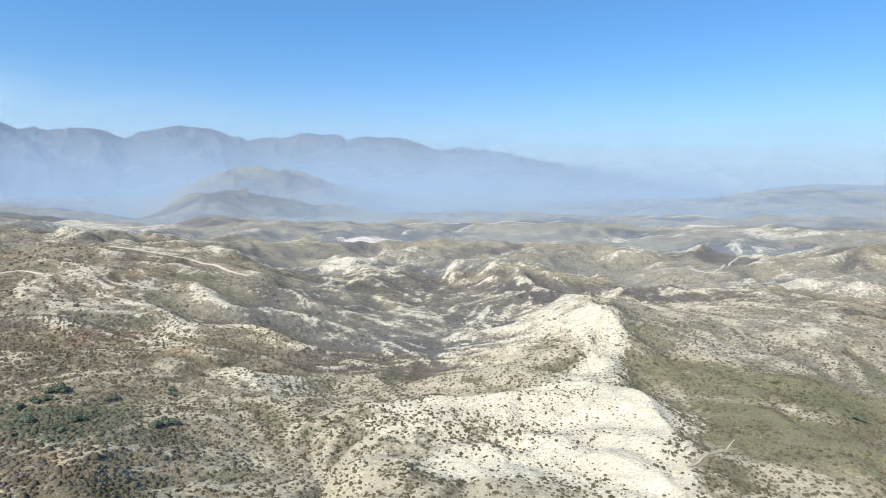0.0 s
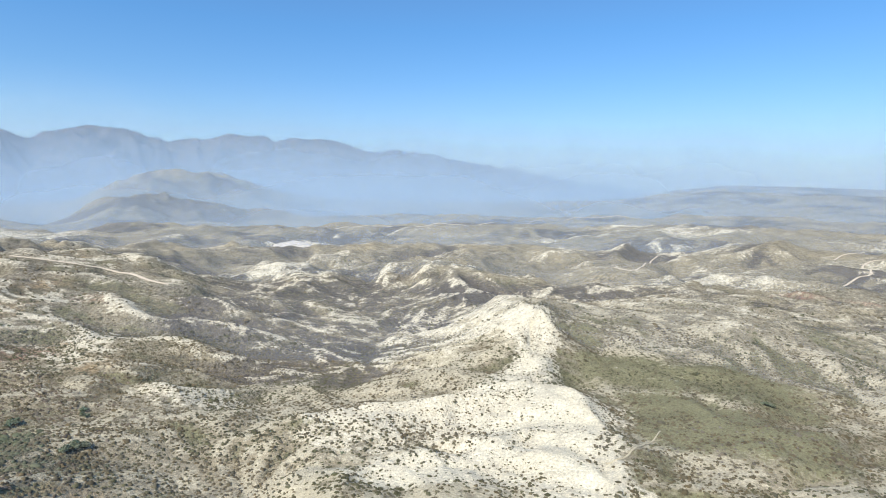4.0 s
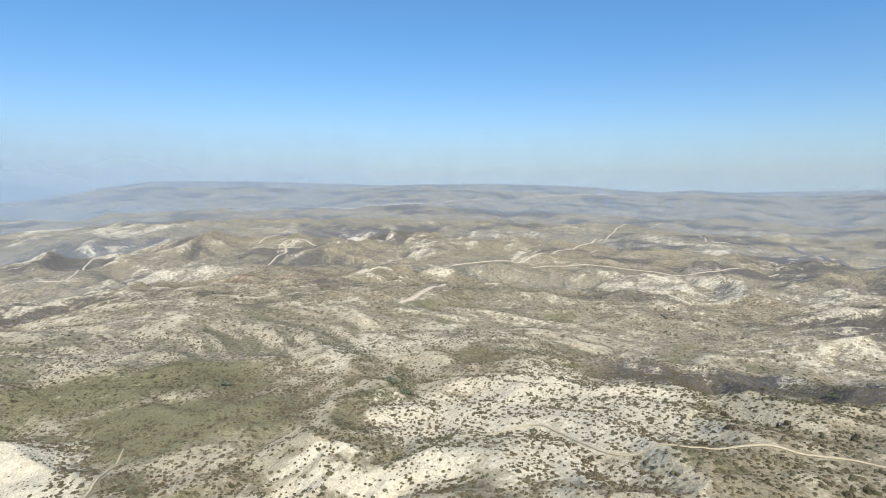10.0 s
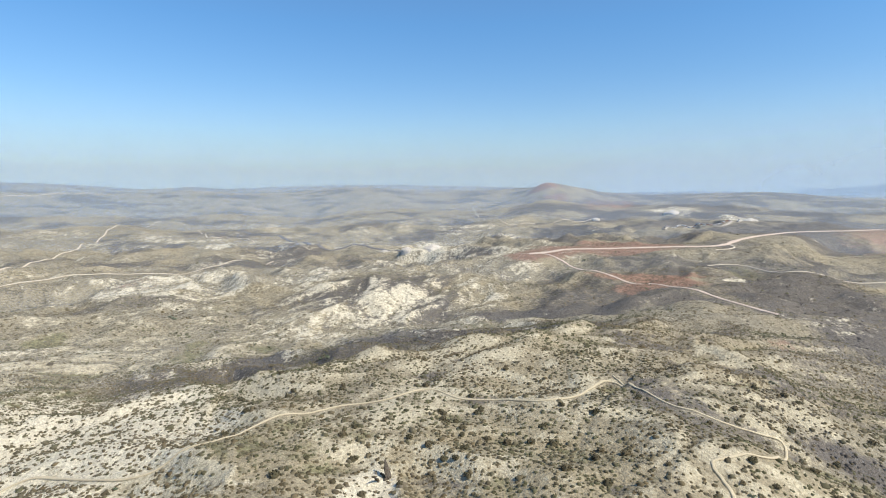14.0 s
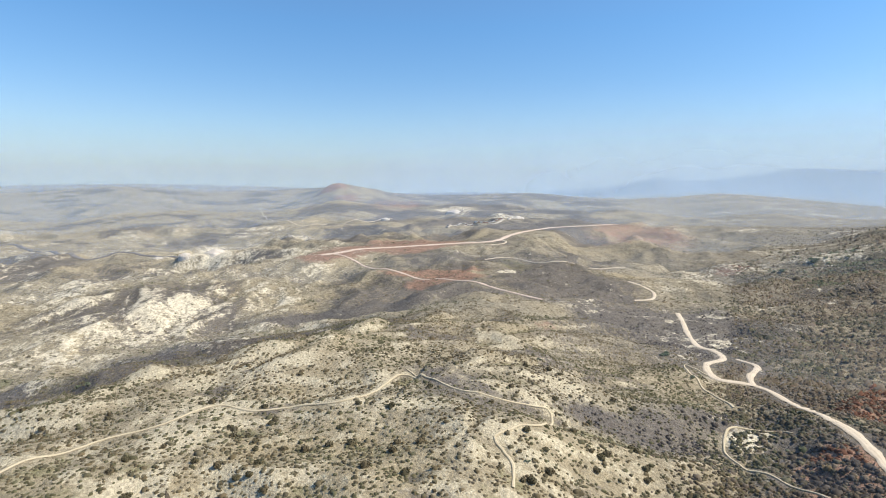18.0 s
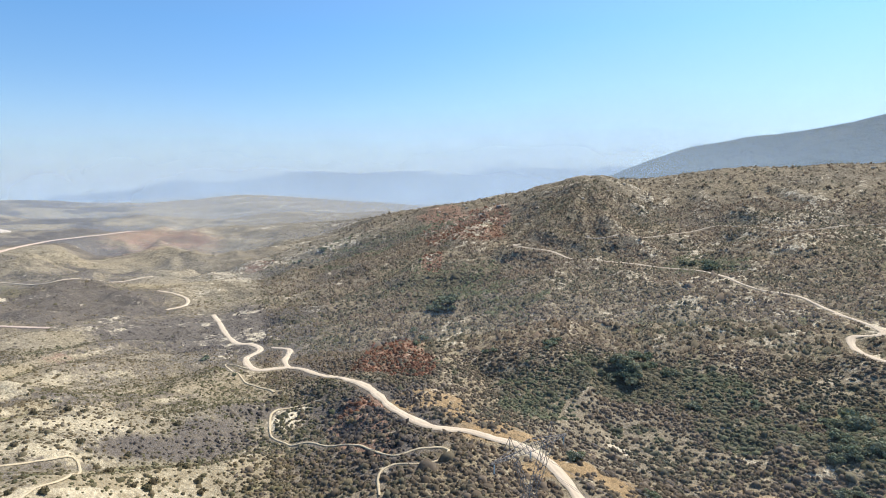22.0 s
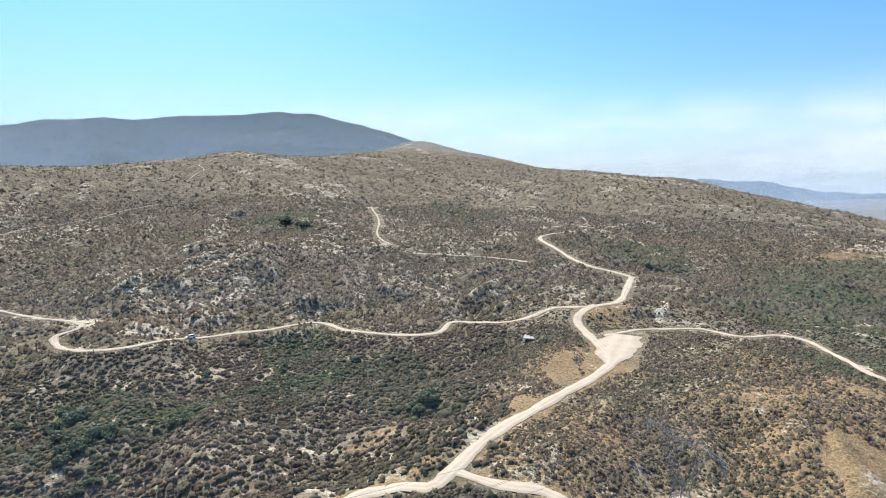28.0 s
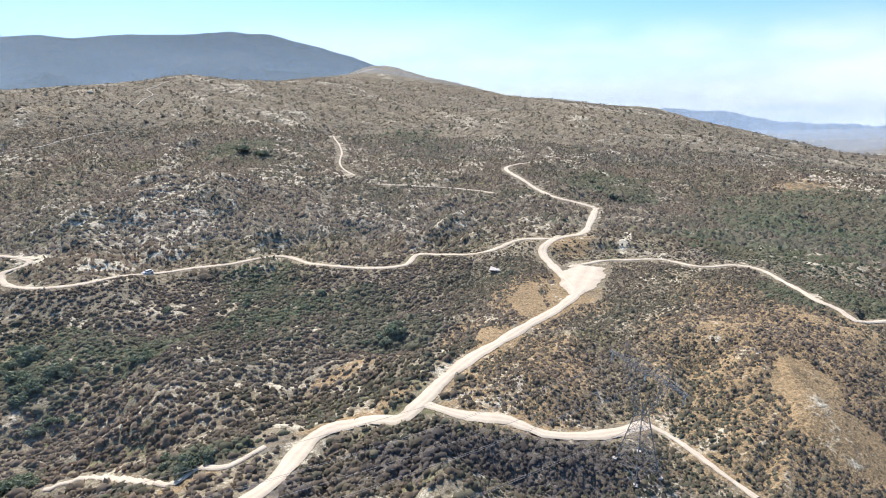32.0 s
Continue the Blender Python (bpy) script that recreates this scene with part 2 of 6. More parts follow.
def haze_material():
    """Imitated haze on a sheet: lets most of the view through, scatters sunlight evenly."""
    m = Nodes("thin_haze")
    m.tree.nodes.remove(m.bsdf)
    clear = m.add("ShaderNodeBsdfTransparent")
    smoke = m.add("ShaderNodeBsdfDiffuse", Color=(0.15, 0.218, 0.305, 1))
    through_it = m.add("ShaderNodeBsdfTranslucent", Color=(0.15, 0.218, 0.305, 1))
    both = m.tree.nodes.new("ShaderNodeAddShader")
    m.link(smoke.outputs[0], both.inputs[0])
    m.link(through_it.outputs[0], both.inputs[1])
    # normals fixed upright, so the sheet takes sunlight alike at every bearing
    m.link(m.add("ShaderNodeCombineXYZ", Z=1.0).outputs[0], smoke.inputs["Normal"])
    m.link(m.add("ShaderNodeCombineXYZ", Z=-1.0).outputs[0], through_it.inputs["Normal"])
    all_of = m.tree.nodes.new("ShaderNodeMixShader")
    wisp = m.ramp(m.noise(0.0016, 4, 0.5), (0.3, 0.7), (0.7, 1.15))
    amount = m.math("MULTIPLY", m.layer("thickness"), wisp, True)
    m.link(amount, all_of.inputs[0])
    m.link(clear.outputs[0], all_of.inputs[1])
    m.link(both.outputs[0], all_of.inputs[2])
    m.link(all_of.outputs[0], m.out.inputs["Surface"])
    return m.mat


SOIL = earth_material()
DIRT = road_material("pale_graded_dirt", (0.60, 0.535, 0.42), (0.47, 0.41, 0.31))
RED_DIRT = road_material("pink_graded_dirt", (0.60, 0.52, 0.44), (0.47, 0.37, 0.29))
PATH_DIRT = road_material("beaten_path_soil", (0.52, 0.465, 0.33), (0.43, 0.38, 0.265))
ASPHALT = road_material("grey_asphalt", (0.19, 0.19, 0.19), (0.12, 0.12, 0.12))
CHAPARRAL = leaf_material("chaparral_leaf", (0.115, 0.125, 0.088), (0.147, 0.143, 0.102), (0.172, 0.145, 0.106), (0.205, 0.177, 0.14), (0.20, 0.155, 0.108))
SAGE = leaf_material("sage_leaf", (0.105, 0.108, 0.06), (0.14, 0.138, 0.08), (0.165, 0.15, 0.10), (0.165, 0.135, 0.078), (0.205, 0.19, 0.155))
BURNT_BRUSH = leaf_material("burnt_twig", (0.08, 0.076, 0.07), (0.125, 0.115, 0.104), (0.17, 0.155, 0.138))
GREEN_LEAF = leaf_material("oak_leaf", (0.16, 0.20, 0.13), (0.20, 0.24, 0.16), (0.235, 0.26, 0.185))
THICKET = leaf_material("thicket_leaf", (0.115, 0.14, 0.085), (0.145, 0.165, 0.105), (0.15, 0.148, 0.104), (0.178, 0.17, 0.12))
RUST_LEAF = leaf_material("rust_leaf", (0.15, 0.085, 0.06), (0.20, 0.105, 0.07), (0.13, 0.09, 0.062))
BARK = rock_material("bark", (0.16, 0.13, 0.10), (0.09, 0.07, 0.055), 3.0)
PALE_ROCK = rock_material("pale_rock", (0.60, 0.56, 0.48), (0.42, 0.38, 0.31))
STEEL = metal_material("galvanised_steel", (0.27, 0.27, 0.265), 0.6, 0.25)
WIRE = metal_material("aluminium_wire", (0.24, 0.24, 0.25), 0.65, 0.4)
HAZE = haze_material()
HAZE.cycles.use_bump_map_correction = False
FAR_RANGE = range_material("far_range_rock", (0.12, 0.125, 0.135), (0.20, 0.19, 0.18), (0.07, 0.08, 0.085))
NEAR_RANGE = range_material("brush_mountain", (0.05, 0.066, 0.053), (0.08, 0.092, 0.075), (0.036, 0.048, 0.039))

# ---- the lie of the land ----
# Ridges, hollows and flats as lines of (bearing to the left of +y, distance from the hover point, height)
LAND = []


def landform(name, *stops):
    LAND.extend(stops)


landform("brown_hill_crest", (63.2, 538, 135.1), (58.6, 568, 135.9), (53.9, 537, 134.9), (48.3, 467, 128.2), (44.3, 437, 122.9), (39.5, 387, 114.7))
landform("brown_hill_slope", (63.6, 338, 128.7), (57.8, 337, 124.1), (53.5, 287, 116.5), (61.9, 228, 122.8), (54, 187, 119.8), (62.6, 148, 128.4), (50.4, 147, 119.3))
landform("gully_west", (46.2, 267, 112.8), (43.6, 217, 109.7), (39.8, 172, 111.7), (35.1, 147, 111.3))
landform("basin_west", (37.3, 287, 102.8), (32, 257, 100.7), (22.9, 297, 98.5), (17, 347, 102.1), (29.1, 387, 101.2), (34.9, 497, 105.2))
landform("mid_ridge", (41.6, 637, 99.7), (32.6, 647, 95.4), (20.3, 657, 100.7), (11.5, 597, 98.3), (5.4, 517, 102.7))
landform("behind_mid_ridge", (32.6, 877, 87.3), (20.3, 877, 90.4), (6.1, 757, 91.2))
landform("plain_west", (59.2, 1148, 96.1), (50.6, 1097, 90.5), (29.1, 1247, 85.3), (11.8, 1197, 93.6), (-3.6, 1097, 107.9), (-12, 998, 118.7))
landform("plain_west_far", (59.1, 1798, 97.7), (29.2, 1897, 83.7), (11.9, 2097, 93.3), (-3.4, 2097, 115))
landform("hazy_hill", (51.9, 1897, 63.9), (48.5, 2020, 150), (46, 2060, 192), (43.5, 2097, 212), (40.5, 2120, 198), (37.1, 2147, 178), (34.5, 2147, 140), (32, 2147, 98.9), (29.7, 1997, 63.1))
landform("plain_before_hazy_hill", (43, 1050, 89), (44, 1250, 87), (41, 1450, 85), (47, 1500, 87), (43, 1650, 86), (36, 1500, 84), (50, 1700, 84), (37, 1800, 84), (43, 1800, 92))
landform("mountain_foot", (61.7, 3298, 62.7), (45.5, 3297, 69.4), (23.4, 3297, 87.9), (4, 3297, 117.7))
landform("white_spine", (7.2, 329, 128.4), (7.4, 269, 123), (7.7, 229, 119.5), (6.1, 184, 119.1), (2.9, 149, 121.3), (-0.3, 127, 124.6))
landform("white_spur_one", (11, 211, 118.9), (15.2, 204, 118.6), (20.5, 199, 118.1), (24.5, 189, 118.8), (30, 179, 119.9))
landform("spur_hollow", (15.8, 177, 116.8), (22.9, 167, 117.7), (10.4, 189, 116.9))
landform("white_spur_two", (8.5, 164, 118.6), (12.8, 159, 120.3), (18.2, 147, 122), (24.1, 137, 124.1), (29.6, 131, 126.6))
landform("spine_foot_east", (3.2, 261, 114.5), (0.1, 214, 116.4), (-3.6, 177, 120), (-6.2, 137, 125.1))
landform("green_bowl", (-2.6, 299, 116.4), (-8.5, 244, 118.4), (-16.8, 189, 125), (-12.8, 164, 122.5), (-24.3, 154, 131.3))
landform("green_crest", (3.4, 379, 116.5), (-5.3, 419, 121.2), (-11.9, 419, 121.5), (-17.5, 399, 119.8), (-20.6, 349, 117.1))
landform("bead_spur", (-22.1, 319, 115), (-25.4, 264, 116.5), (-29.1, 211, 121.1))
landform("terrace", (-2.4, 639, 94.9), (-13.3, 599, 102), (-25.1, 559, 109.1), (-29.4, 439, 114))
landform("plain_north", (12.3, 899, 94.2), (-5.1, 899, 99.6), (-20.5, 849, 109.2), (18, 1399, 92.3), (0.7, 1499, 96.6), (-20.3, 1399, 113.8))
landform("mesa_foot", (-12.9, 2299, 122.6), (-24.5, 2199, 125.5), (0.7, 2499, 110.8))
landform("mesa_top", (-5, 3300, 175.3), (-8.8, 3300, 207.3), (-12, 3300, 207), (-16, 3300, 203), (-21, 3300, 197), (-27, 3301, 190), (-34, 3300, 184), (-40.3, 3301, 178), (-45, 3300, 170), (-50.1, 3301, 161.2), (-60.7, 3301, 148.6))
landform("mesa_back", (20, 4700, 70), (-5, 4700, 110), (-30, 4700, 140), (-60, 4700, 80), (-100, 4700, 60))
landform("bluff_edge", (-0.4, 135, 127.9), (-11.7, 135, 123.5), (-22.6, 129, 123.5), (-27.5, 137, 123.7), (-34.9, 147, 125.3), (-39.3, 139, 126.8), (-45.8, 133, 130.1))
landform("bluff_foot", (-17.7, 170, 116.1), (-29.8, 179, 116.5), (-40.3, 169, 120.8))
landform("green_valley", (-17.7, 235, 112.5), (-29.7, 226, 111.7), (-24.9, 291, 110.6), (-11.8, 290, 112), (-32.5, 301, 108.9), (-38.5, 196, 117.6))
landform("pale_slope", (-41.4, 161, 123.3), (-49.1, 169, 127.3), (-56, 161, 132.5), (-60.3, 139, 137.4))
landform("near_crest", (-35.5, 241, 110.1), (-42.2, 233, 116.1), (-48.4, 223, 118), (-55.8, 213, 122.6))
landform("near_crest_east", (-50.6, 226, 117.5), (-59.5, 213, 122.7), (-70.1, 199, 133.2), (-80.1, 206, 134.5), (-88.9, 221, 135), (-97, 241, 135.4), (-104.4, 266, 133.2))
landform("near_slope", (-40.6, 141, 133.6), (-53.8, 141, 128.8), (-59.3, 159, 127), (-78.3, 123, 132.9), (-89, 151, 134.3), (-99.9, 161, 137.4), (-105, 136, 138.9), (-113.2, 206, 133.7), (-113.7, 141, 137.7))
landform("burnt_valley", (-50.6, 291, 99.8), (-65.3, 331, 93.4), (-74.8, 351, 95), (-83.1, 371, 94.8), (-93.3, 401, 95.4), (-102, 401, 102.6), (-44.7, 331, 104.6))
landform("white_slope", (-57, 386, 92.2), (-65.4, 411, 87), (-71.2, 441, 88.6), (-81.9, 471, 91), (-91, 481, 101.5))
landform("white_slope_crest", (-63.2, 481, 91.1), (-72.4, 541, 94.3), (-80.1, 591, 99.8), (-87.6, 641, 106.1), (-94.4, 671, 113.9))
landform("plain_northeast", (-41, 541, 102.3), (-47.4, 641, 93.2), (-43.2, 821, 97.7), (-57.3, 851, 84.2), (-71.3, 961, 74.9), (-54.9, 1251, 86.3), (-83, 961, 77))
landform("plain_northeast_far", (-43.5, 2101, 99.6), (-57.5, 2001, 82.2), (-71.4, 1901, 72.2), (-85.8, 1701, 77.9), (-99.2, 1501, 85))
landform("north_skyline", (-71.4, 3001, 124.7), (-76, 2901, 141.3), (-80.6, 2901, 120.9), (-91.3, 2801, 131))
landform("red_hill", (-91.8, 2301, 94.4), (-93.7, 2301, 128), (-94.9, 2301, 158), (-95.6, 2301, 175), (-96.4, 2301, 164), (-97.6, 2301, 146), (-99.2, 2301, 141), (-101, 2201, 116))
landform("east_skyline", (-103.8, 3201, 101.2), (-110.2, 3301, 107), (-114.3, 3301, 108.9))
landform("red_plateau", (-99.3, 681, 114.1), (-105.4, 681, 117.2), (-111.7, 681, 124.9))
landform("red_slope", (-101.8, 521, 110.3), (-107.8, 471, 112.9), (-104.3, 431, 107.5), (-112.8, 401, 118.3))
landform("below_plateau", (-113.5, 1001, 106.4), (-122.8, 1301, 100.8), (-105.4, 1101, 97.1), (-128.4, 1501, 96.4))
landform("bench", (-111.1, 521, 111.1), (-122.8, 601, 108.3), (-117, 421, 113), (-122.9, 351, 113.7), (-108.2, 371, 115.8))
landform("near_flank", (-108.1, 256, 128.5), (-117, 263, 123.5), (-125.9, 246, 116.9), (-120, 191, 124.1), (-131.6, 216, 117.6), (-134.6, 181, 117.1), (-123, 136, 128.5), (-104.9, 141, 135.4), (-140, 156, 121.8))
landform("valley_road", (-130.3, 431, 103.7), (-132.9, 331, 107), (-135.7, 276, 111.3), (-143.1, 216, 121.2), (-148.3, 165, 129.7))
landform("creek", (-128.5, 651, 96.4), (-133.9, 901, 96.5), (-131.9, 541, 104.7))
landform("far_east", (-115.3, 2802, 127.6), (-132.5, 3002, 142.9), (-137.7, 3001, 126.8), (-146.8, 2601, 100), (-129.6, 2202, 102.2), (-118.4, 1702, 99.8))
landform("spur_skyline", (-167.8, 651, 207.6), (-161.9, 701, 190.6), (-152.2, 761, 166.2), (-145.7, 851, 145.1), (-139.5, 951, 106))
landform("east_slope", (-159.9, 511, 141.4), (-154.1, 371, 120.8), (-149.8, 311, 114.4), (-162.5, 341, 127.5), (-167.2, 241, 125.5), (-147, 431, 115.2), (-158, 246, 114.2))
landform("hill_skyline", (-166.7, 722, 201.8), (-176.9, 761, 212.4), (172.7, 801, 221), (163.6, 821, 221.7), (157.5, 850, 223.4))
landform("hill_slope", (-153.9, 422, 124.8), (-159.7, 522, 140.5), (-177, 391, 138.4), (168.9, 286, 135.9), (177.3, 236, 123.5), (-171.3, 281, 119.8), (-168.3, 181, 114.7), (167.2, 206, 128.3), (160.5, 160, 133.5), (172.5, 601, 167.3), (-171.3, 601, 165))
landform("valley_fill", (-155.7, 152, 127.4), (-168.4, 145, 121.1), (167.7, 141, 118.7), (150.9, 166, 126), (161.8, 201, 122), (179.6, 197, 118.3))
landform("knob", (165, 351, 144), (158, 386, 154.4), (152.1, 396, 155.8), (146.4, 371, 149.4), (162.8, 291, 135.1))
landform("road_shelf", (169.8, 286, 129.6), (159.4, 281, 126.7), (147.6, 283, 127.1), (135.4, 262, 126.9), (124.1, 262, 136.9))
landform("behind_knob", (172.6, 481, 154.6), (157.9, 521, 158.2), (145.2, 521, 157.9), (-177.2, 522, 140.7))
landform("upper_slope", (179.9, 851, 218.9), (172.3, 881, 222.7), (161.2, 901, 227.7), (158.9, 761, 204.2), (169.2, 581, 167.1), (141.9, 620, 168.4), (140.8, 460, 149.4), (128.7, 480, 146.1))
landform("upper_saddle", (155.4, 1151, 257.3), (144.1, 1251, 258.6), (136.2, 1150, 228.8), (126.7, 850, 181.4))
landform("ridge_road", (132.8, 112, 139.3), (126.5, 159, 133.3), (118.8, 191, 134.8), (118.2, 224, 135.5), (121.1, 261, 137.9), (116.3, 329, 142.3), (124.7, 429, 148.6))
landform("ravine", (141.9, 228, 125), (134.8, 195, 126.2), (138.7, 160, 125.7), (150.1, 200, 124.2), (127.6, 198, 129.3))
landform("near_west", (169, 237, 125.6), (163.3, 170, 122.6), (150.6, 150, 122.4), (167.8, 171, 120.2))
landform("south_crest", (137.4, 2000, 327.7), (128.9, 1500, 248.1), (120.4, 1249, 209.8), (112.5, 1149, 194.3), (105.2, 1049, 163), (99.9, 999, 143.8), (94.4, 949, 129.5))
landform("south_slope", (126.1, 799, 181.3), (117.7, 649, 158.4), (107.4, 619, 149.7), (98.6, 519, 142.4), (137.6, 700, 178.6))
landform("south_hollow", (115, 479, 141.2), (110.8, 399, 136.5), (120.4, 519, 145.9), (102.7, 429, 135.3), (96.4, 379, 133.2))
landform("south_flank", (107.2, 239, 138), (99.4, 224, 138.2), (93.8, 194, 139.1), (109.6, 189, 138.4), (100, 149, 139.8), (113.3, 244, 138.7), (116, 164, 136), (120.6, 129, 137.3))
landform("south_near", (111, 120, 130.6), (97.8, 116, 133.1), (125.5, 95, 130.4), (144.7, 104, 125.7), (105.4, 137, 133.1))
landform("hover", (0, 40, 118), (-60, 40, 128), (-120, 40, 130), (180, 40, 136), (120, 40, 138), (60, 40, 125), (0, 80, 120), (-45, 80, 132), (-90, 85, 138), (-135, 90, 130), (175, 95, 134), (90, 90, 125), (50, 95, 120), (80, 160, 118), (152, 105, 133), (140, 104, 137), (165, 100, 132), (78, 300, 118), (78, 600, 130), (80, 1200, 160))
landform("rim", (150, 2100, 150), (120, 2300, 60), (105, 1800, 60), (95, 1500, 90), (110, 3500, 40), (80, 3500, 100), (170, 2000, 120), (-170, 2000, 100), (-150, 2000, 90), (90, 4700, 60), (130, 4700, 60), (-120, 4700, 60), (-150, 4700, 60))


def on_plan(bearing, distance):
    return -math.sin(radians(bearing)) * distance, math.cos(radians(bearing)) * distance


def stretched(x, y):
    """The plan with far ground drawn in, so that near and far landforms weigh alike."""
    r = np.hypot(x, y) + 1e-6
    k = np.log1p(r / 80.0) / r
    return x * k, y * k


_b, _d, _h = np.array(LAND, float).T
_px, _py = -np.sin(np.radians(_b)) * _d, np.cos(np.radians(_b)) * _d
_u, _v = stretched(_px, _py)
_soft = 0.07


def _kernel(du, dv):
    return -np.sqrt(du * du + dv * dv + _soft * _soft)


_n = len(_u)
_a = np.zeros((_n + 3, _n + 3))
_a[:_n, :_n] = _kernel(_u[:, None] - _u, _v[:, None] - _v) + 0.02 * np.eye(_n)
_a[:_n, _n:] = np.stack([np.ones(_n), _u, _v], 1)
_a[_n:, :_n] = _a[:_n, _n:].T
_w = np.linalg.solve(_a, np.concatenate([_h, np.zeros(3)]))


def lie(x, y):
    """Height of the smooth land."""
    x, y = np.asarray(x, float).ravel(), np.asarray(y, float).ravel()
    out = np.empty(len(x))
    for k in range(0, len(x), 20000):
        u, v = stretched(x[k:k + 20000], y[k:k + 20000])
        out[k:k + 20000] = _kernel(u[:, None] - _u, v[:, None] - _v) @ _w[:_n] + _w[_n] + _w[_n + 1] * u + _w[_n + 2] * v
    return out


_perm = np.random.RandomState(7).permutation(512)
_grad = np.stack([np.cos(np.linspace(0, 2 * np.pi, 64, False)), np.sin(np.linspace(0, 2 * np.pi, 64, False))], 1)


def perlin(x, y):
    xi, yi = np.floor(x).astype(np.int64), np.floor(y).astype(np.int64)
    xf, yf = x - xi, y - yi
    fx, fy = xf * xf * xf * (xf * (xf * 6 - 15) + 10), yf * yf * yf * (yf * (yf * 6 - 15) + 10)

    def corner(a, b):
        g = _grad[_perm[(_perm[(xi + a) % 512] + yi + b) % 512] % 64]
        return g[..., 0] * (xf - a) + g[..., 1] * (yf - b)

    low = corner(0, 0) * (1 - fx) + corner(1, 0) * fx
    high = corner(0, 1) * (1 - fx) + corner(1, 1) * fx
    return (low * (1 - fy) + high * fy) * 1.4


def fbm(x, y, octaves=4):
    total, size = np.zeros_like(x), 1.0
    for k in range(octaves):
        total += perlin(x * 2.03 ** k + 17.3 * k, y * 2.03 ** k - 9.1 * k) * size
        size *= 0.5
    return total


def ridged(x, y, octaves=4):
    total, size, keep = np.zeros_like(x), 1.0, np.ones_like(x)
    for k in range(octaves):
        n = 1 - np.abs(perlin(x * 2.07 ** k + 31.7 * k, y * 2.07 ** k + 5.3 * k))
        n = n * n * keep
        keep = np.clip(n * 1.6, 0, 1)
        total += n * size
        size *= 0.52
    return total


# Sharp crests: a width and stops of (bearing, distance, height)
CRESTS = []


def crest_line(name, width, *stops):
    CRESTS.append((width, [(-math.sin(radians(b)) * d, math.cos(radians(b)) * d, h) for b, d, h in stops]))


crest_line("white_spine", 20, (8.6, 345, 126), (7.7, 300, 133.2), (6.4, 264, 126.6), (5.9, 235, 122.4), (3.5, 205, 121.6), (0.0, 175, 122.9), (0.2, 147, 124.4))
crest_line("white_spur_one", 13, (6.2, 237, 121.6), (10.3, 205, 121.7), (16.7, 200, 120.1), (22.8, 196, 118.6), (29.6, 193, 117.5), (37.4, 183, 114.0))
crest_line("white_spur_two", 12, (3.9, 187, 121.2), (12.8, 160, 119.6), (17.7, 157, 119.4), (23.9, 151, 119.2), (31.4, 139, 119.6))
crest_line("dark_knoll", 55, (24.7, 560, 112.0), (18.0, 545, 120.0), (13.4, 520, 117.0), (8.7, 500, 110.3), (4.6, 480, 106.8))
crest_line("bead_spur", 18, (-21.9, 335, 113.5), (-25.5, 280, 111.5), (-29.1, 232, 111.0), (-33.3, 206, 112.5))
crest_line("bluff_edge", 9, (-42.5, 134, 129.0), (-39.9, 137, 127.6), (-34.6, 146, 126.9), (-29.9, 142, 124.6), (-23.8, 135, 122.8), (-12, 134, 123.0))
crest_line("near_crest", 26, (-36.0, 236, 113), (-43.1, 227, 120.3), (-53.6, 216, 121.0), (-61.8, 218, 123.9), (-65.9, 214, 124.4), (-73.7, 211, 131.7), (-85.7, 214, 134.4), (-95.2, 226, 138.8), (-106.2, 236, 136.4), (-113.2, 226, 132.3), (-118.6, 205, 130.0))
crest_line("white_slope_crest", 45, (-65.7, 401, 88.0), (-75.3, 451, 100.5), (-85.9, 521, 115.0), (-94.6, 641, 115.0))
crest_line("white_slope_spur", 24, (-79.3, 401, 90.5), (-83.5, 441, 97.3), (-88.2, 501, 104.3), (-91.7, 571, 109.1))
crest_line("knob", 44, (170.1, 309, 134.0), (164.3, 339, 141.0), (159.1, 376, 152.0), (155.6, 392, 158.0), (151.3, 399, 154.5), (146.0, 385, 149.0))
crest_line("west_spur", 15, (49.7, 272, 117.6), (45.1, 247, 116.6), (41.9, 212, 115.0))


def hummocks(x, y):
    """Hills of the plain, which the smooth land lacks."""
    r = np.hypot(x, y)
    wx, wy = x + 22 * perlin(x / 90, y / 90), y + 22 * perlin(x / 90 + 40, y / 90)
    north = np.clip((np.degrees(np.arctan2(-x, y)) + 142) / 14, 0, 1) * np.clip((74 - np.degrees(np.arctan2(-x, y))) / 14, 0, 1)
    mid = (ridged(wx / 170 + 3, wy / 170, 4) - 0.95) * (1.5 + 11.5 * north) * np.clip((r - 300) / 350, 0, 1) * np.clip((2600 - r) / 1500, 0.3, 1)
    far = (ridged(wx / 480 + 7, wy / 480, 4) - 0.95) * 11 * np.clip((r - 1100) / 900, 0, 1) * np.clip((2700 - r) / 700, 0.08, 1)
    # crags of the hazy hill
    hx, hy = on_plan(41, 2070)
    far += (ridged(wx / 230 + 2, wy / 230, 4) - 1.0) * 34 * np.exp(-((x - hx) ** 2 + (y - hy) ** 2) / 330 ** 2)
    near = fbm(x / 46, y / 46 + 20, 3) * 1.3 * np.clip((700 - r) / 300, 0, 1)
    return mid + far + near


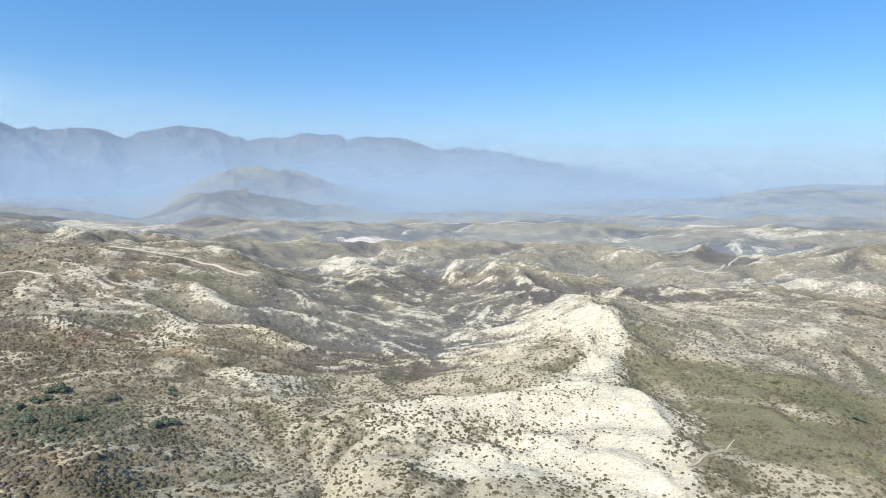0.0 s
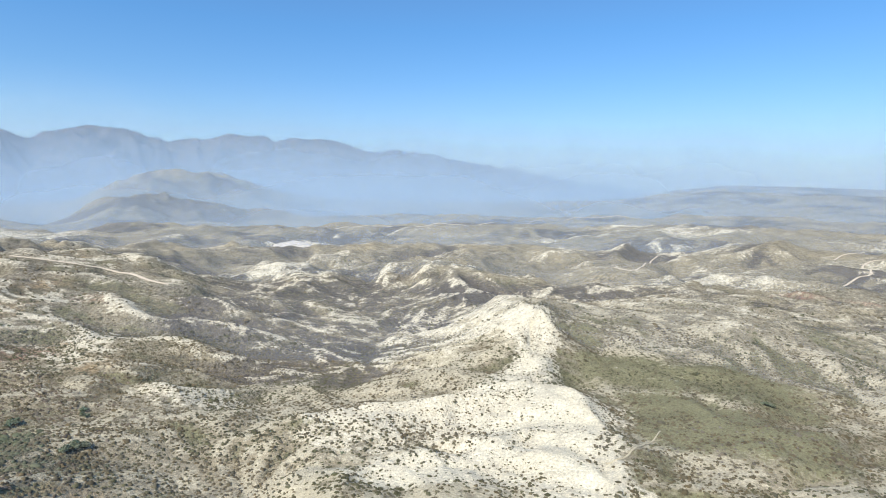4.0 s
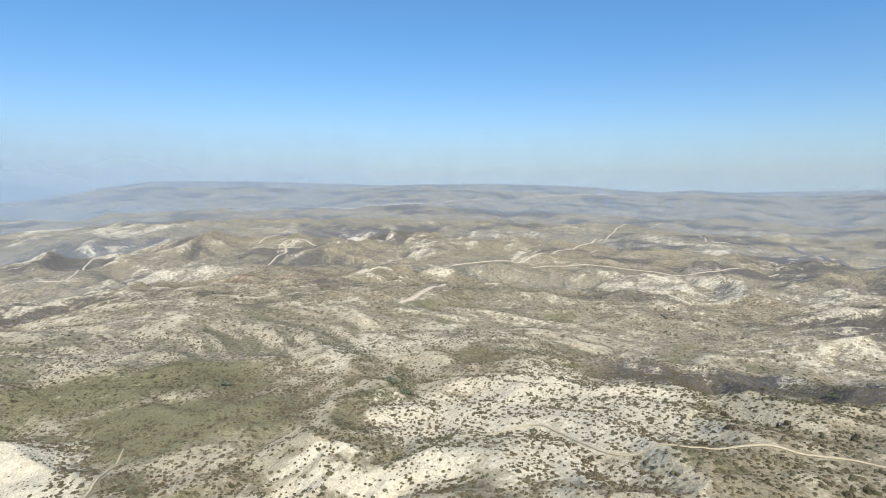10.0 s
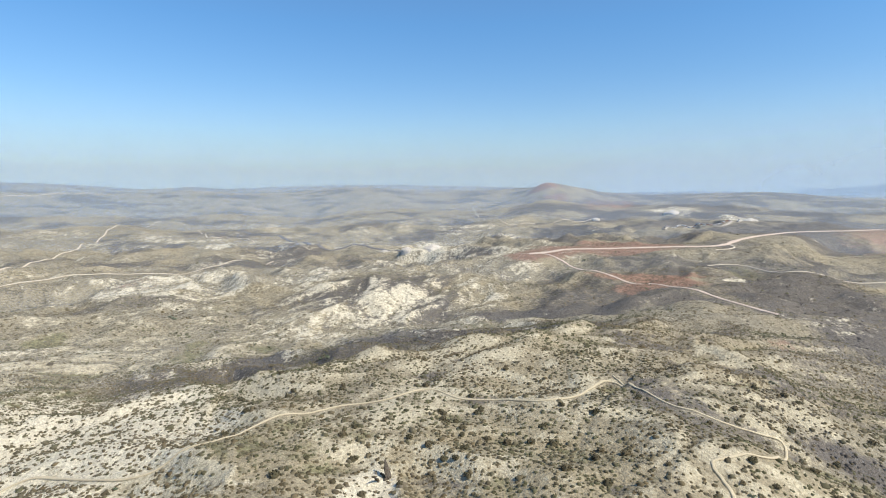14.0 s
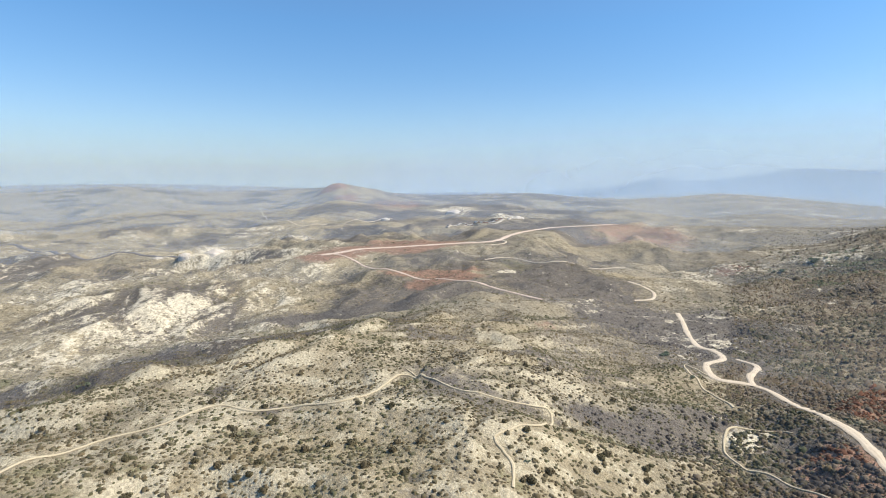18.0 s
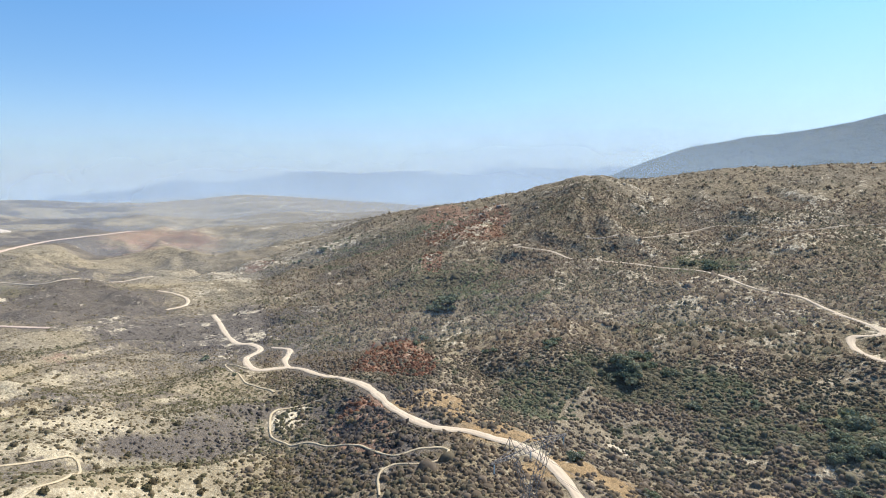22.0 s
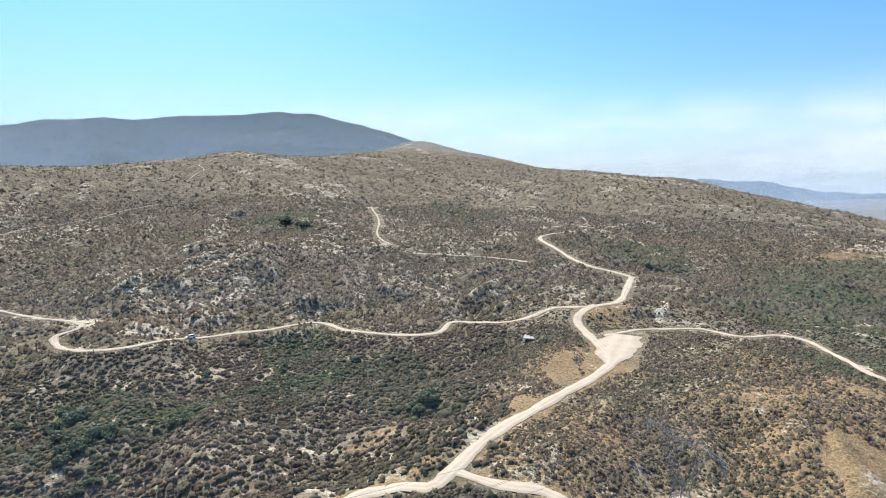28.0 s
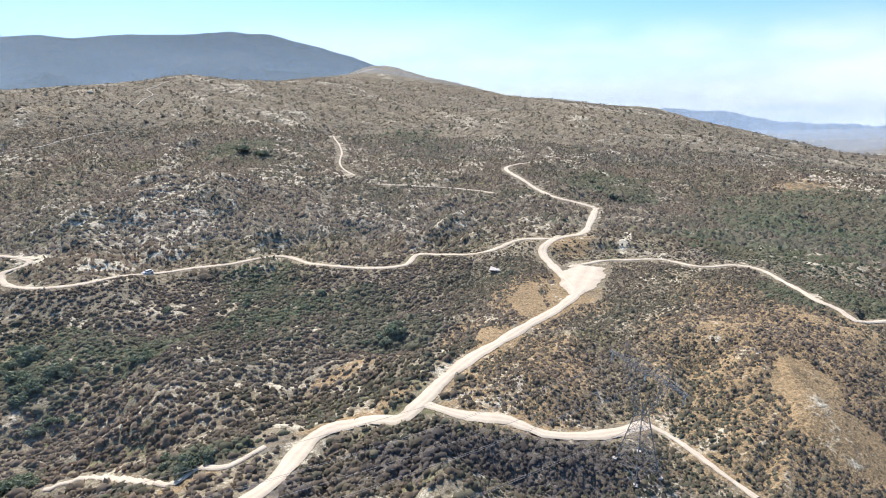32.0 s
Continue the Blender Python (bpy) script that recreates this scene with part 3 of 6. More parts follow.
def gully(x, y, sx, sy):
    """Stripes of unit wave that run square to (sx, sy), in cells of their own: height and slope."""
    xi, yi = np.floor(x).astype(np.int64), np.floor(y).astype(np.int64)
    xf, yf = x - xi, y - yi
    total, weight, dx, dy = (np.zeros_like(x) for _ in range(4))
    for i in (-1, 0, 1):
        for j in (-1, 0, 1):
            n = _perm[(_perm[(xi + i) % 512] + yi + j) % 512]
            px, py = xf - i - (n % 32) / 32, yf - j - (n // 32) / 16
            w = np.exp(-2.4 * (px * px + py * py))
            turn = (px * sx + py * sy) * 2 * np.pi
            total += np.cos(turn) * w
            dx -= np.sin(turn) * w * sx
            dy -= np.sin(turn) * w * sy
            weight += w
    return total / weight, dx / weight, dy / weight


def erosion(x, y, gx, gy, grain):
    """Branching gullies and spurs, cut into slopes (gx, gy) by running water: depth in metres, and spur (+1) or gully (-1)."""
    r = np.hypot(x, y)
    steep = np.sqrt(gx * gx + gy * gy) + 1e-6
    brushy = np.clip((95 - np.abs((np.degrees(np.arctan2(-x, y)) - 160 + 180) % 360 - 180)) / 20, 0, 1)
    sx, sy = -gy / (steep + 0.03), gx / (steep + 0.03)
    depth, relief, bx, by, size = np.zeros_like(x), np.zeros_like(x), np.zeros_like(x), np.zeros_like(x), 1.0
    wx, wy = x + 9 * perlin(x / 40, y / 40), y + 9 * perlin(x / 40 + 70, y / 40)
    for k, wave in enumerate((150.0, 74.0, 37.0, 19.0, 10.0)):
        start = (np.clip((r - 320 + 140 * brushy) / 300, 0, 1), np.clip((r - 130) / 150, 0.3, 1), 1, 1, 1)[k]
        seen = np.clip((wave / grain - 2.2) / 1.5, 0, 1) * start
        h, dx, dy = gully(wx / wave + 5 * k, wy / wave - 3 * k, sx + by * 0.8, sy - bx * 0.8)
        amount = seen * np.clip(steep + 0.07, 0, 0.34) * wave * (0.15 - 0.06 * brushy * np.clip((r - 450) / 150, 0, 1), 0.27 + brushy * (0.09 - 0.17 * np.clip((r - 450) / 150, 0, 1)), 0.23, 0.13, 0.07)[k]
        depth += (1 - np.abs(h) * 1.0 - 0.45) * amount * 0.9 if k in (1, 3) else h * amount
        relief += (0.55 - np.abs(h) if k in (1, 3) else h * 0.6) * seen * size * (1.7 if k > 2 else 1.0)
        bx, by, size = bx + dx * size * seen * 0.5, by + dy * size * seen * 0.5, size * 0.85
    return depth, np.clip(relief * 0.8, -1, 1)


# Roads and paths on the plan, with the width of their bed
ROADS = []


def road_line(name, width, label, *stops):
    ROADS.append((name, width, label, stops))


road_line("dirt_road", 4.6, "pale graded dirt road with worn wheel tracks through the scrub",
          (-36.8, -84.9), (-46.8, -87.2), (-62.4, -95.3), (-71.4, -90.6), (-77.2, -82.1), (-93.8, -85.1), (-111.4, -88.2), (-133.5, -90.1), (-154.8, -89.9), (-173.3, -92.6), (-181.1, -99.3), (-195.7, -115.0), (-210.0, -129.2), (-227.8, -132.4), (-243.6, -127.6), (-264.5, -133.9), (-298.0, -147.4))
road_line("dirt_road", 4.5, "pale graded dirt road with worn wheel tracks through the scrub",
          (-298.0, -147.4), (-302.2, -162.3), (-306.0, -182.0), (-332.4, -213.5), (-357.4, -244.5), (-390.2, -275.4), (-421.7, -285.2), (-434.5, -272.7))
road_line("dirt_road", 4.4, "pale graded dirt road with worn wheel tracks through the scrub",
          (-82.1, -80.8), (-82.9, -75.6), (-84.5, -70.6), (-89.2, -63.6), (-90.6, -56.0), (-96.3, -50.0), (-103.3, -45.7), (-112.1, -42.6))
road_line("dirt_road", 2, "pale graded dirt road with worn wheel tracks through the scrub",
          (-112.1, -42.6), (-110.4, -35.3), (-105.9, -25.2), (-103.1, -18.7))
road_line("dirt_pad", 16, "wide pale dirt turnout beside the ridge road",
          (-170.8, -92.0), (-182.3, -96.9), (-193.4, -100.5), (-204.8, -104.5))
road_line("dirt_road", 3.4, "pale graded dirt road with worn wheel tracks through the scrub",
          (-228.6, -131.0), (-224.2, -136.6))
road_line("dirt_road", 4, "pale graded dirt road with worn wheel tracks through the scrub",
          (-224.2, -136.6), (-217.4, -146.3), (-200.5, -153.6), (-196.4, -178.2), (-192.8, -190.0), (-176.9, -184.0), (-161.5, -196.4), (-152.4, -219.1), (-152.0, -242.8), (-127.7, -249.2), (-110.2, -259.6), (-88.1, -261.2), (-66.2, -254.7), (-52.4, -262.6), (-46.3, -280.0), (-47.1, -295.0), (-54.7, -296.2), (-58.9, -300.5), (-55.0, -312.5), (-45.4, -331.2))
road_line("dirt_road", 3.2, "pale graded dirt road with worn wheel tracks through the scrub",
          (-61.6, -300.5), (-50.6, -320.8), (-34.4, -359.2), (-16.3, -366.5), (-1.6, -382.9), (19.2, -421.0), (49.1, -426.7), (70.6, -429.8), (98.3, -423.8), (134.0, -449.0), (162.0, -456.8), (173.0, -463.9), (167.8, -468.0))
road_line("dirt_road", 3, "pale graded dirt road with worn wheel tracks through the scrub",
          (118.5, -484.8), (89.3, -492.5), (54.2, -527.2), (13.4, -573.8), (-30.5, -533.0), (-84.1, -562.0), (-124.9, -562.0), (-166.1, -581.7), (-199.9, -590.4), (-218.5, -589.1))
road_line("dirt_road", 3, "pale graded dirt road with worn wheel tracks through the scrub",
          (-268.3, -713.9), (-293.6, -749.5), (-311.7, -770.4), (-320.4, -807.1), (-341.6, -827.0), (-374.8, -862.7))
road_line("dirt_road", 4, "pale graded dirt road with worn wheel tracks through the scrub",
          (-375.5, -487.8), (-349.4, -444.5), (-327.8, -414.3), (-300.3, -383.2), (-287.5, -362.0), (-276.7, -334.8))
road_line("dirt_road", 3, "pale graded dirt road with worn wheel tracks through the scrub",
          (-274.9, -310.0), (-288.6, -285.2), (-309.6, -262.1), (-302.4, -223.6))
road_line("dirt_road", 4.4, "pale graded dirt road with worn wheel tracks through the scrub",
          (28.0, -120.3), (34.4, -129.6), (42.2, -138.3), (51.2, -143.3), (59.5, -142.8), (68.0, -142.3), (78.6, -138.5), (94.0, -145.5), (110.7, -158.5), (123.5, -167.1), (138.4, -174.0), (166.9, -189.2), (182.2, -190.2), (193.5, -180.9), (214.6, -194.9), (223.9, -213.4), (239.9, -222.0), (254.8, -222.7), (300.1, -252.0), (326.3, -269.0))
road_line("dirt_road", 4, "pale graded dirt road with worn wheel tracks through the scrub",
          (181.1, -189.1), (192.9, -199.2), (207.3, -218.0), (220.7, -218.9))
road_line("dirt_road", 4, "pale graded dirt road with worn wheel tracks through the scrub",
          (418.2, -291.7), (401.5, -295.3), (385.7, -293.9), (363.0, -272.5), (359.6, -255.9))
road_line("dirt_road", 9, "pinkish bulldozed dirt road along the red bluff",
          (599.6, -38.8), (620.6, -80.4), (634.6, -119.7), (643.3, -171.4), (647.5, -209.9), (652.6, -254.9), (687.8, -287.8), (731.1, -326.2), (801.8, -387.5), (898.5, -483.8), (1041.9, -691.2))
road_line("dirt_road", 5, "pale graded dirt road with worn wheel tracks through the scrub",
          (659.0, -271.0), (641.5, -268.8), (622.7, -254.2), (611.5, -236.5))
road_line("dirt_road", 4, "pale graded dirt road with worn wheel tracks through the scrub",
          (528.0, -197.9), (530.6, -230.3), (487.4, -248.0), (484.7, -292.0), (485.9, -334.5))
road_line("dirt_road", 4, "orange earth bulldozer track below the bluff",
          (606.0, -52.0), (571.7, -74.3), (521.3, -93.8), (488.5, -111.9), (457.0, -127.6), (429.2, -140.3), (402.8, -151.4), (378.7, -160.8), (361.6, -167.1), (345.2, -172.8))
road_line("footpath", 1.2, "narrow beaten footpath of bare pale soil",
          (100.8, 128.3), (114.3, 127.5), (125.9, 117.7), (117.8, 89.4), (121.6, 77.0), (130.3, 67.1), (142.3, 59.0), (154.5, 45.9), (159.2, 31.2), (170.5, 20.7), (162.5, 9.5), (160.3, -2.0), (154.7, -14.0), (160.4, -25.0), (173.6, -36.3), (166.6, -42.3))
road_line("footpath", 1, "narrow beaten footpath of bare pale soil",
          (177.7, -38.7), (155.0, -46.6), (145.7, -56.8), (144.7, -68.1), (143.0, -74.8), (127.2, -65.1), (121.7, -54.6), (117.9, -46.8), (114.4, -47.5), (108.9, -47.7), (100.6, -44.2))
road_line("footpath", 1.0, "narrow beaten footpath of bare pale soil",
          (69.7, -99.3), (75.3, -107.5), (74.1, -112.6), (67.9, -115.3), (64.9, -123.7), (67.1, -126.0), (72.3, -122.5), (77.2, -117.1), (86.3, -120.0), (97.0, -123.8), (109.9, -123.5), (121.2, -122.6), (132.3, -128.4), (142.0, -140.7), (136.2, -153.0), (130.7, -153.2))
road_line("footpath", 1.3, "narrow beaten footpath of bare pale soil",
          (197.5, -180.2), (213.8, -181.4), (181.9, -162.5), (166.2, -158.1), (155.8, -154.4))
road_line("footpath", 0.8, "narrow beaten footpath of bare pale soil",
          (1.2, 150.6), (5.7, 153.5), (15.3, 179.0), (17.9, 187.3))
road_line("dirt_road", 2.9, "pale graded dirt road with worn wheel tracks through the scrub",
          (-198.5, -110.1), (-208.8, -106.6), (-216.7, -102.9), (-222.7, -95.7), (-229.6, -83.8), (-225.6, -67.1), (-234.0, -56.8), (-232.2, -46.4), (-216.5, -34.5), (-203.1, -26.0), (-198.8, -19.4), (-193.3, -13.5), (-202.6, -7.6))
road_line("dirt_road", 2.2, "pale graded dirt road with worn wheel tracks through the scrub",
          (-21.3, -135.6), (-27.8, -131.3), (-30.8, -121.9), (-33.1, -109.8), (-35.9, -103.0), (-40.3, -103.0), (-44.1, -98.6), (-52.6, -98.9))
road_line("dirt_road", 5.5, "distant pale dirt track across the grey plain",
          (372.5, 489.0), (418.0, 492.8), (460.1, 490.7), (519.8, 498.2), (711.1, 598.9), (794.5, 635.1), (1010.8, 751.5), (1192.4, 837.8), (1368.8, 854.5))
road_line("highway", 10, "grey paved highway curving across the distant plain",
          (1208.5, 627.4), (1191.8, 540.1), (1083.8, 415.5), (906.6, 286.0), (922.4, 230.1), (839.1, 146.7), (749.5, 84.4))
road_line("dirt_road", 5, "distant pale dirt track across the grey plain",
          (1004.0, 443.4), (1082.1, 503.6), (1015.7, 527.6), (1193.2, 656.1))
road_line("dirt_road", 5, "distant pale dirt track across the grey plain",
          (472.7, 461.6), (522.1, 441.2), (591.7, 402.8), (635.7, 335.4), (791.9, 322.7))
road_line("dirt_road", 5, "distant pale dirt track across the grey plain",
          (223.8, 654.1), (247.8, 689.4), (262.5, 696.6), (289.6, 792.9), (315.6, 812.6), (332.2, 761.7))
road_line("dirt_road", 5, "distant pale dirt track across the grey plain",
          (272.9, 838.9), (294.7, 875.4), (335.1, 917.6))
road_line("dirt_road", 6, "distant pale dirt track across the grey plain",
          (211.5, 340.8), (240.0, 354.5), (307.7, 414.4))
road_line("dirt_road", 8, "distant pale dirt track across the grey plain",
          (747.4, 1669.9), (851.9, 1517.7), (1029.0, 1473.3), (1466.2, 1727.5), (1772.6, 1747.2), (2025.3, 1691.0), (2262.9, 1664.7))
road_line("dirt_road", 4, "distant pale dirt track across the grey plain",
          (-416.9, 287.0), (-399.5, 295.8), (-376.2, 307.8), (-357.4, 318.3), (-313.2, 304.2), (-290.6, 303.4))
road_line("dirt_road", 3.5, "distant pale dirt track across the grey plain",
          (-383.9, 192.9), (-380.6, 203.6), (-358.1, 203.9))
road_line("dirt_road", 5, "distant pale dirt track across the grey plain",
          (-638.0, 1186.2), (-549.8, 1262.4), (-413.3, 1270.8), (-298.0, 1367.1), (-136.7, 1646.2), (66.5, 1784.6))
road_line("dirt_road", 5, "distant pale dirt track across the grey plain",
          (0.2, 689.7), (28.2, 697.5), (50.6, 845.9), (62.1, 895.8))
road_line("railway", 8, "ballasted railway line across the distant flats",
          (969.2, -289.8), (1204.6, -418.6), (1062.7, -419.7), (1258.9, -554.9))
road_line("dirt_road", 5, "distant pale dirt track across the grey plain",
          (2078.6, 71.5), (1642.7, 40.0), (1394.9, -19.9), (1377.7, -97.4), (1397.6, -200.5), (1436.2, -281.8))


def smooth_line(stops, step):
    """A rounded line through the stops, cut into even steps."""
    p = np.array(stops, float)
    p = np.vstack([2 * p[0] - p[1], p, 2 * p[-1] - p[-2]])
    out = []
    for a, b, c, d in zip(p, p[1:], p[2:], p[3:]):
        n = max(2, int(np.hypot(*(c - b)[:2]) / step))
        t = np.linspace(0, 1, n, endpoint=False)[:, None]
        out.append(0.5 * (2 * b + (c - a) * t + (2 * a - 5 * b + 4 * c - d) * t * t + (3 * b - a - 3 * c + d) * t ** 3))
    out.append(p[-2:-1])
    return np.vstack(out)


# one polar sheet: fine near the hover point, coarse at the horizon
TURNS, CORE, BANDS, INNER, OUTER = 1200, 14, 450, 75.0, 4750.0
_az = np.radians(np.linspace(0, 360, TURNS, endpoint=False))
_rr = np.concatenate([np.linspace(0.5, 70.0, CORE), INNER * (OUTER / INNER) ** np.linspace(0, 1, BANDS)])
RINGS = len(_rr)
GX, GY = -np.sin(_az)[None, :] * _rr[:, None], np.cos(_az)[None, :] * _rr[:, None]
GZ = (lie(GX, GY) + hummocks(GX.ravel(), GY.ravel())).reshape(GX.shape)


def on_sheet(values, x, y):
    """A value of the ground sheet's corners at any place."""
    x, y = np.asarray(x, float), np.asarray(y, float)
    r = np.clip(np.hypot(x, y), 0.51, OUTER * 0.999)
    a = np.mod(np.arctan2(-x, y), 2 * np.pi) / (2 * np.pi) * TURNS
    k = np.interp(r, _rr, np.arange(RINGS))
    a0, k0 = np.floor(a).astype(int), np.minimum(np.floor(k).astype(int), RINGS - 2)
    fa, fk = a - a0, k - k0
    a0, a1 = a0 % TURNS, (a0 + 1) % TURNS
    return (values[k0, a0] * (1 - fa) + values[k0, a1] * fa) * (1 - fk) + (values[k0 + 1, a0] * (1 - fa) + values[k0 + 1, a1] * fa) * fk


def ground(x, y):
    """Height of the ground sheet."""
    return on_sheet(GZ, x, y)


def nearest(x, y, line):
    """Distance to a line of many points and the number of the nearest one."""
    best, which = np.full(len(x), 1e9), np.zeros(len(x), int)
    for k, p in enumerate(line):
        d = (x - p[0]) ** 2 + (y - p[1]) ** 2
        m = d < best
        best[m], which[m] = d[m], k
    return np.sqrt(best), which


# crests stand sharp over the slopes beside them
for _width, _stops in CRESTS:
    _line = smooth_line(_stops, 3.0)
    _lo, _hi = np.hypot(_line[:, 0], _line[:, 1]).min() - 4 * _width, np.hypot(_line[:, 0], _line[:, 1]).max() + 4 * _width
    _pick = np.zeros(GZ.shape, bool)
    _pick[(_rr > _lo) & (_rr < _hi)] = True
    _bx, _by = _line[:, 0].mean(), _line[:, 1].mean()
    _reach = np.hypot(_line[:, 0] - _bx, _line[:, 1] - _by).max() + 4 * _width
    _pick &= np.hypot(GX - _bx, GY - _by) < _reach
    _d, _w = nearest(GX[_pick], GY[_pick], _line)
    _lift = _line[:, 2] - ground(_line[:, 0], _line[:, 1])
    _end = np.minimum(np.arange(len(_line)), np.arange(len(_line))[::-1]) / 6
    _even = np.convolve(np.pad(_lift, 3, mode="edge"), np.ones(7) / 7, "valid")
    _sharp = np.clip(_end, 0.15, 1)[_w] * min(_width * 0.4, 9.0)
    _swell = np.exp(-(_d / (2 * _width)) ** 2)
    GZ[_pick] += _even[_w] * _swell + _sharp * (np.exp(-_d / _width) - _swell)

# running water
_mild = sum(np.roll(GZ, k, 1) for k in range(-6, 7, 2)) / 7
_mild = sum(np.vstack([_mild[:1]] * max(k, 0) + [_mild[max(-k, 0):RINGS - max(k, 0)]] + [_mild[-1:]] * max(-k, 0)) for k in range(-4, 5, 2)) / 5
_dz, _da = np.gradient(_mild, _rr, axis=0), (np.roll(_mild, -1, 1) - np.roll(_mild, 1, 1)) / (2 * _rr[:, None] * 2 * np.pi / TURNS)
_ux, _uy = -np.sin(_az)[None, :], np.cos(_az)[None, :]
_gx, _gy = _dz * _ux - _da * _uy, _dz * _uy + _da * _ux
_grain = np.maximum(np.gradient(_rr), _rr * 2 * np.pi / TURNS)[:, None] + 0 * GX
_cut, SPUR = erosion(GX.ravel(), GY.ravel(), _gx.ravel(), _gy.ravel(), _grain.ravel())
_cut, SPUR = _cut.reshape(GX.shape), SPUR.reshape(GX.shape)
_cut[_rr < 60] = 0
STEEP = np.hypot(_gx, _gy)
GZ = GZ + _cut

# benches cut for the roads
# the bluff that carries the pinkish road: the height of its rim by bearing and distance; the slope before it falls away
_rim = np.array([(-93.7, 601, 120.7), (-97.4, 626, 119.6), (-100.7, 646, 118.4), (-104.9, 666, 119.3), (-108.0, 681, 120.1), (-111.3, 701, 120.4), (-112.7, 746, 122.7), (-114.0, 801, 123.0), (-115.8, 891, 119.7), (-118.3, 1020, 113.8), (-123.6, 1250, 104.7)])[::-1]
_b, _far = np.degrees(np.arctan2(-GX, GY)), np.hypot(GX, GY)
_edge, _top = np.interp(_b, _rim[:, 0], _rim[:, 1]), np.interp(_b, _rim[:, 0], _rim[:, 2])
_in = np.clip((_b - _rim[0, 0]) / 2, 0, 1) * np.clip((_rim[-1, 0] - _b) / 2, 0, 1)
_sight = 200.2 + (_top - 200.2) * _far / _edge
_low = _sight - 1.0 - 0.03 * np.clip(_edge - _far, 0, 150)
_fall = _in * np.clip((_far - 380) / 60, 0, 1) * (_far < _edge)
GZ = np.where(GZ > _low, GZ + (_low - GZ) * _fall, GZ)
_f = np.clip((np.abs(_far - _edge) - 10) / np.where(_far < _edge, 45, 70), 0, 1)
GZ = GZ + (_top - GZ) * _in * (1 - _f * _f * (3 - 2 * _f))

BEDS = []
for _name, _width, _label, _stops in ROADS:
    _line = smooth_line(_stops, 3.0 if _width > 1.5 else 4.0)
    _z = ground(_line[:, 0], _line[:, 1])
    _k = np.hanning(13) / np.hanning(13).sum()
    _z = np.convolve(np.pad(_z, 6, mode="edge"), _k, "valid")
    BEDS.append((_line, _z))
    _lo, _hi = np.hypot(*_line.T).min() - 30, np.hypot(*_line.T).max() + 30
    _pick = np.zeros(GZ.shape, bool)
    _pick[(_rr > _lo) & (_rr < _hi)] = True
    _pick &= (GX > _line[:, 0].min() - 40) & (GX < _line[:, 0].max() + 40) & (GY > _line[:, 1].min() - 40) & (GY < _line[:, 1].max() + 40)
    if _width < 1.5 or not _pick.any():
        continue
    _best, _w = nearest(GX[_pick], GY[_pick], _line)
    _grow = 1 + np.hypot(GX[_pick], GY[_pick]) * 0.004
    _f = np.clip((_best - _width * 0.55 * _grow) / (max(_width * 1.1, 8.0 if _width > 2 else 3.0) * _grow), 0, 1)
    _f = _f * _f * (3 - 2 * _f)
    GZ[_pick] = _z[_w] * (1 - _f) + GZ[_pick] * _f


# a last grading, so that roads meet evenly where they join
for _k, (_name, _width, _label, _stops) in enumerate(ROADS):
    _line = BEDS[_k][0]
    if _width < 1.5 or np.hypot(*_line.T).min() > 700:
        continue
    _even = np.hanning(15) / np.hanning(15).sum()
    _z = np.convolve(np.pad(ground(_line[:, 0], _line[:, 1]), 7, mode="edge"), _even, "valid")
    _pick = (GX > _line[:, 0].min() - 12) & (GX < _line[:, 0].max() + 12) & (GY > _line[:, 1].min() - 12) & (GY < _line[:, 1].max() + 12)
    _best, _w = nearest(GX[_pick], GY[_pick], _line)
    _f = np.clip((_best - _width * 0.6) / 2.5, 0, 1)
    GZ[_pick] = _z[_w] * (1 - _f) + GZ[_pick] * _f


# ---- ground sheet ----
def mesh_of(name, verts, faces, material, smooth=False):
    """A mesh from arrays of corners and of faces that all have as many corners."""
    me = bpy.data.meshes.new(name)
    verts, faces = np.ascontiguousarray(verts, np.float32), np.ascontiguousarray(faces, np.int32)
    n, k = faces.shape
    me.vertices.add(len(verts))
    me.vertices.foreach_set("co", verts.ravel())
    me.loops.add(n * k)
    me.loops.foreach_set("vertex_index", faces.ravel())
    me.polygons.add(n)
    me.polygons.foreach_set("loop_start", np.arange(0, n * k, k, dtype=np.int32))
    me.polygons.foreach_set("loop_total", np.full(n, k, np.int32))
    me.polygons.foreach_set("use_smooth", np.full(n, smooth))
    me.materials.append(material)
    me.update(calc_edges=True)
    return me


def layer(me, name, values):
    a = me.attributes.new(name, "FLOAT", "POINT")
    a.data.foreach_set("value", np.ascontiguousarray(values, np.float32).ravel())


ZONES = {k: [] for k in ("pale", "red", "green", "burnt", "gold", "thicket")}


def soil(kind, bearing, distance, across, along, amount):
    """A patch of soil: its middle on the plan, its half sizes across and along the bearing, and how fully it covers."""
    ZONES[kind].append((bearing, distance, across, along, amount))


soil("pale", 6.9, 271, 11, 32, 1)
soil("pale", 7.4, 234, 13, 35, 1)
soil("pale", 6.1, 185, 26, 35, 1)
soil("pale", 2.9, 144, 15, 27, 1)
soil("pale", 15.8, 197, 28, 7, 0.9)
soil("pale", 22.8, 190, 18, 10, 0.8)
soil("pale", 18.2, 176, 40, 13, 0.45)
soil("pale", 20.6, 146, 23, 17, 0.9)
soil("pale", 12.1, 153, 24, 20, 0.9)
soil("pale", 29.0, 479, 27, 50, 0.6)
soil("pale", 18.7, 366, 30, 37, 0.62)
soil("pale", 20.3, 542, 51, 57, 0.6)
soil("pale", 32.3, 970, 58, 26, 1)
soil("pale", -1.0, 1347, 42, 93, 0.9)
soil("pale", 15.7, 2732, 60, 131, 0.8)
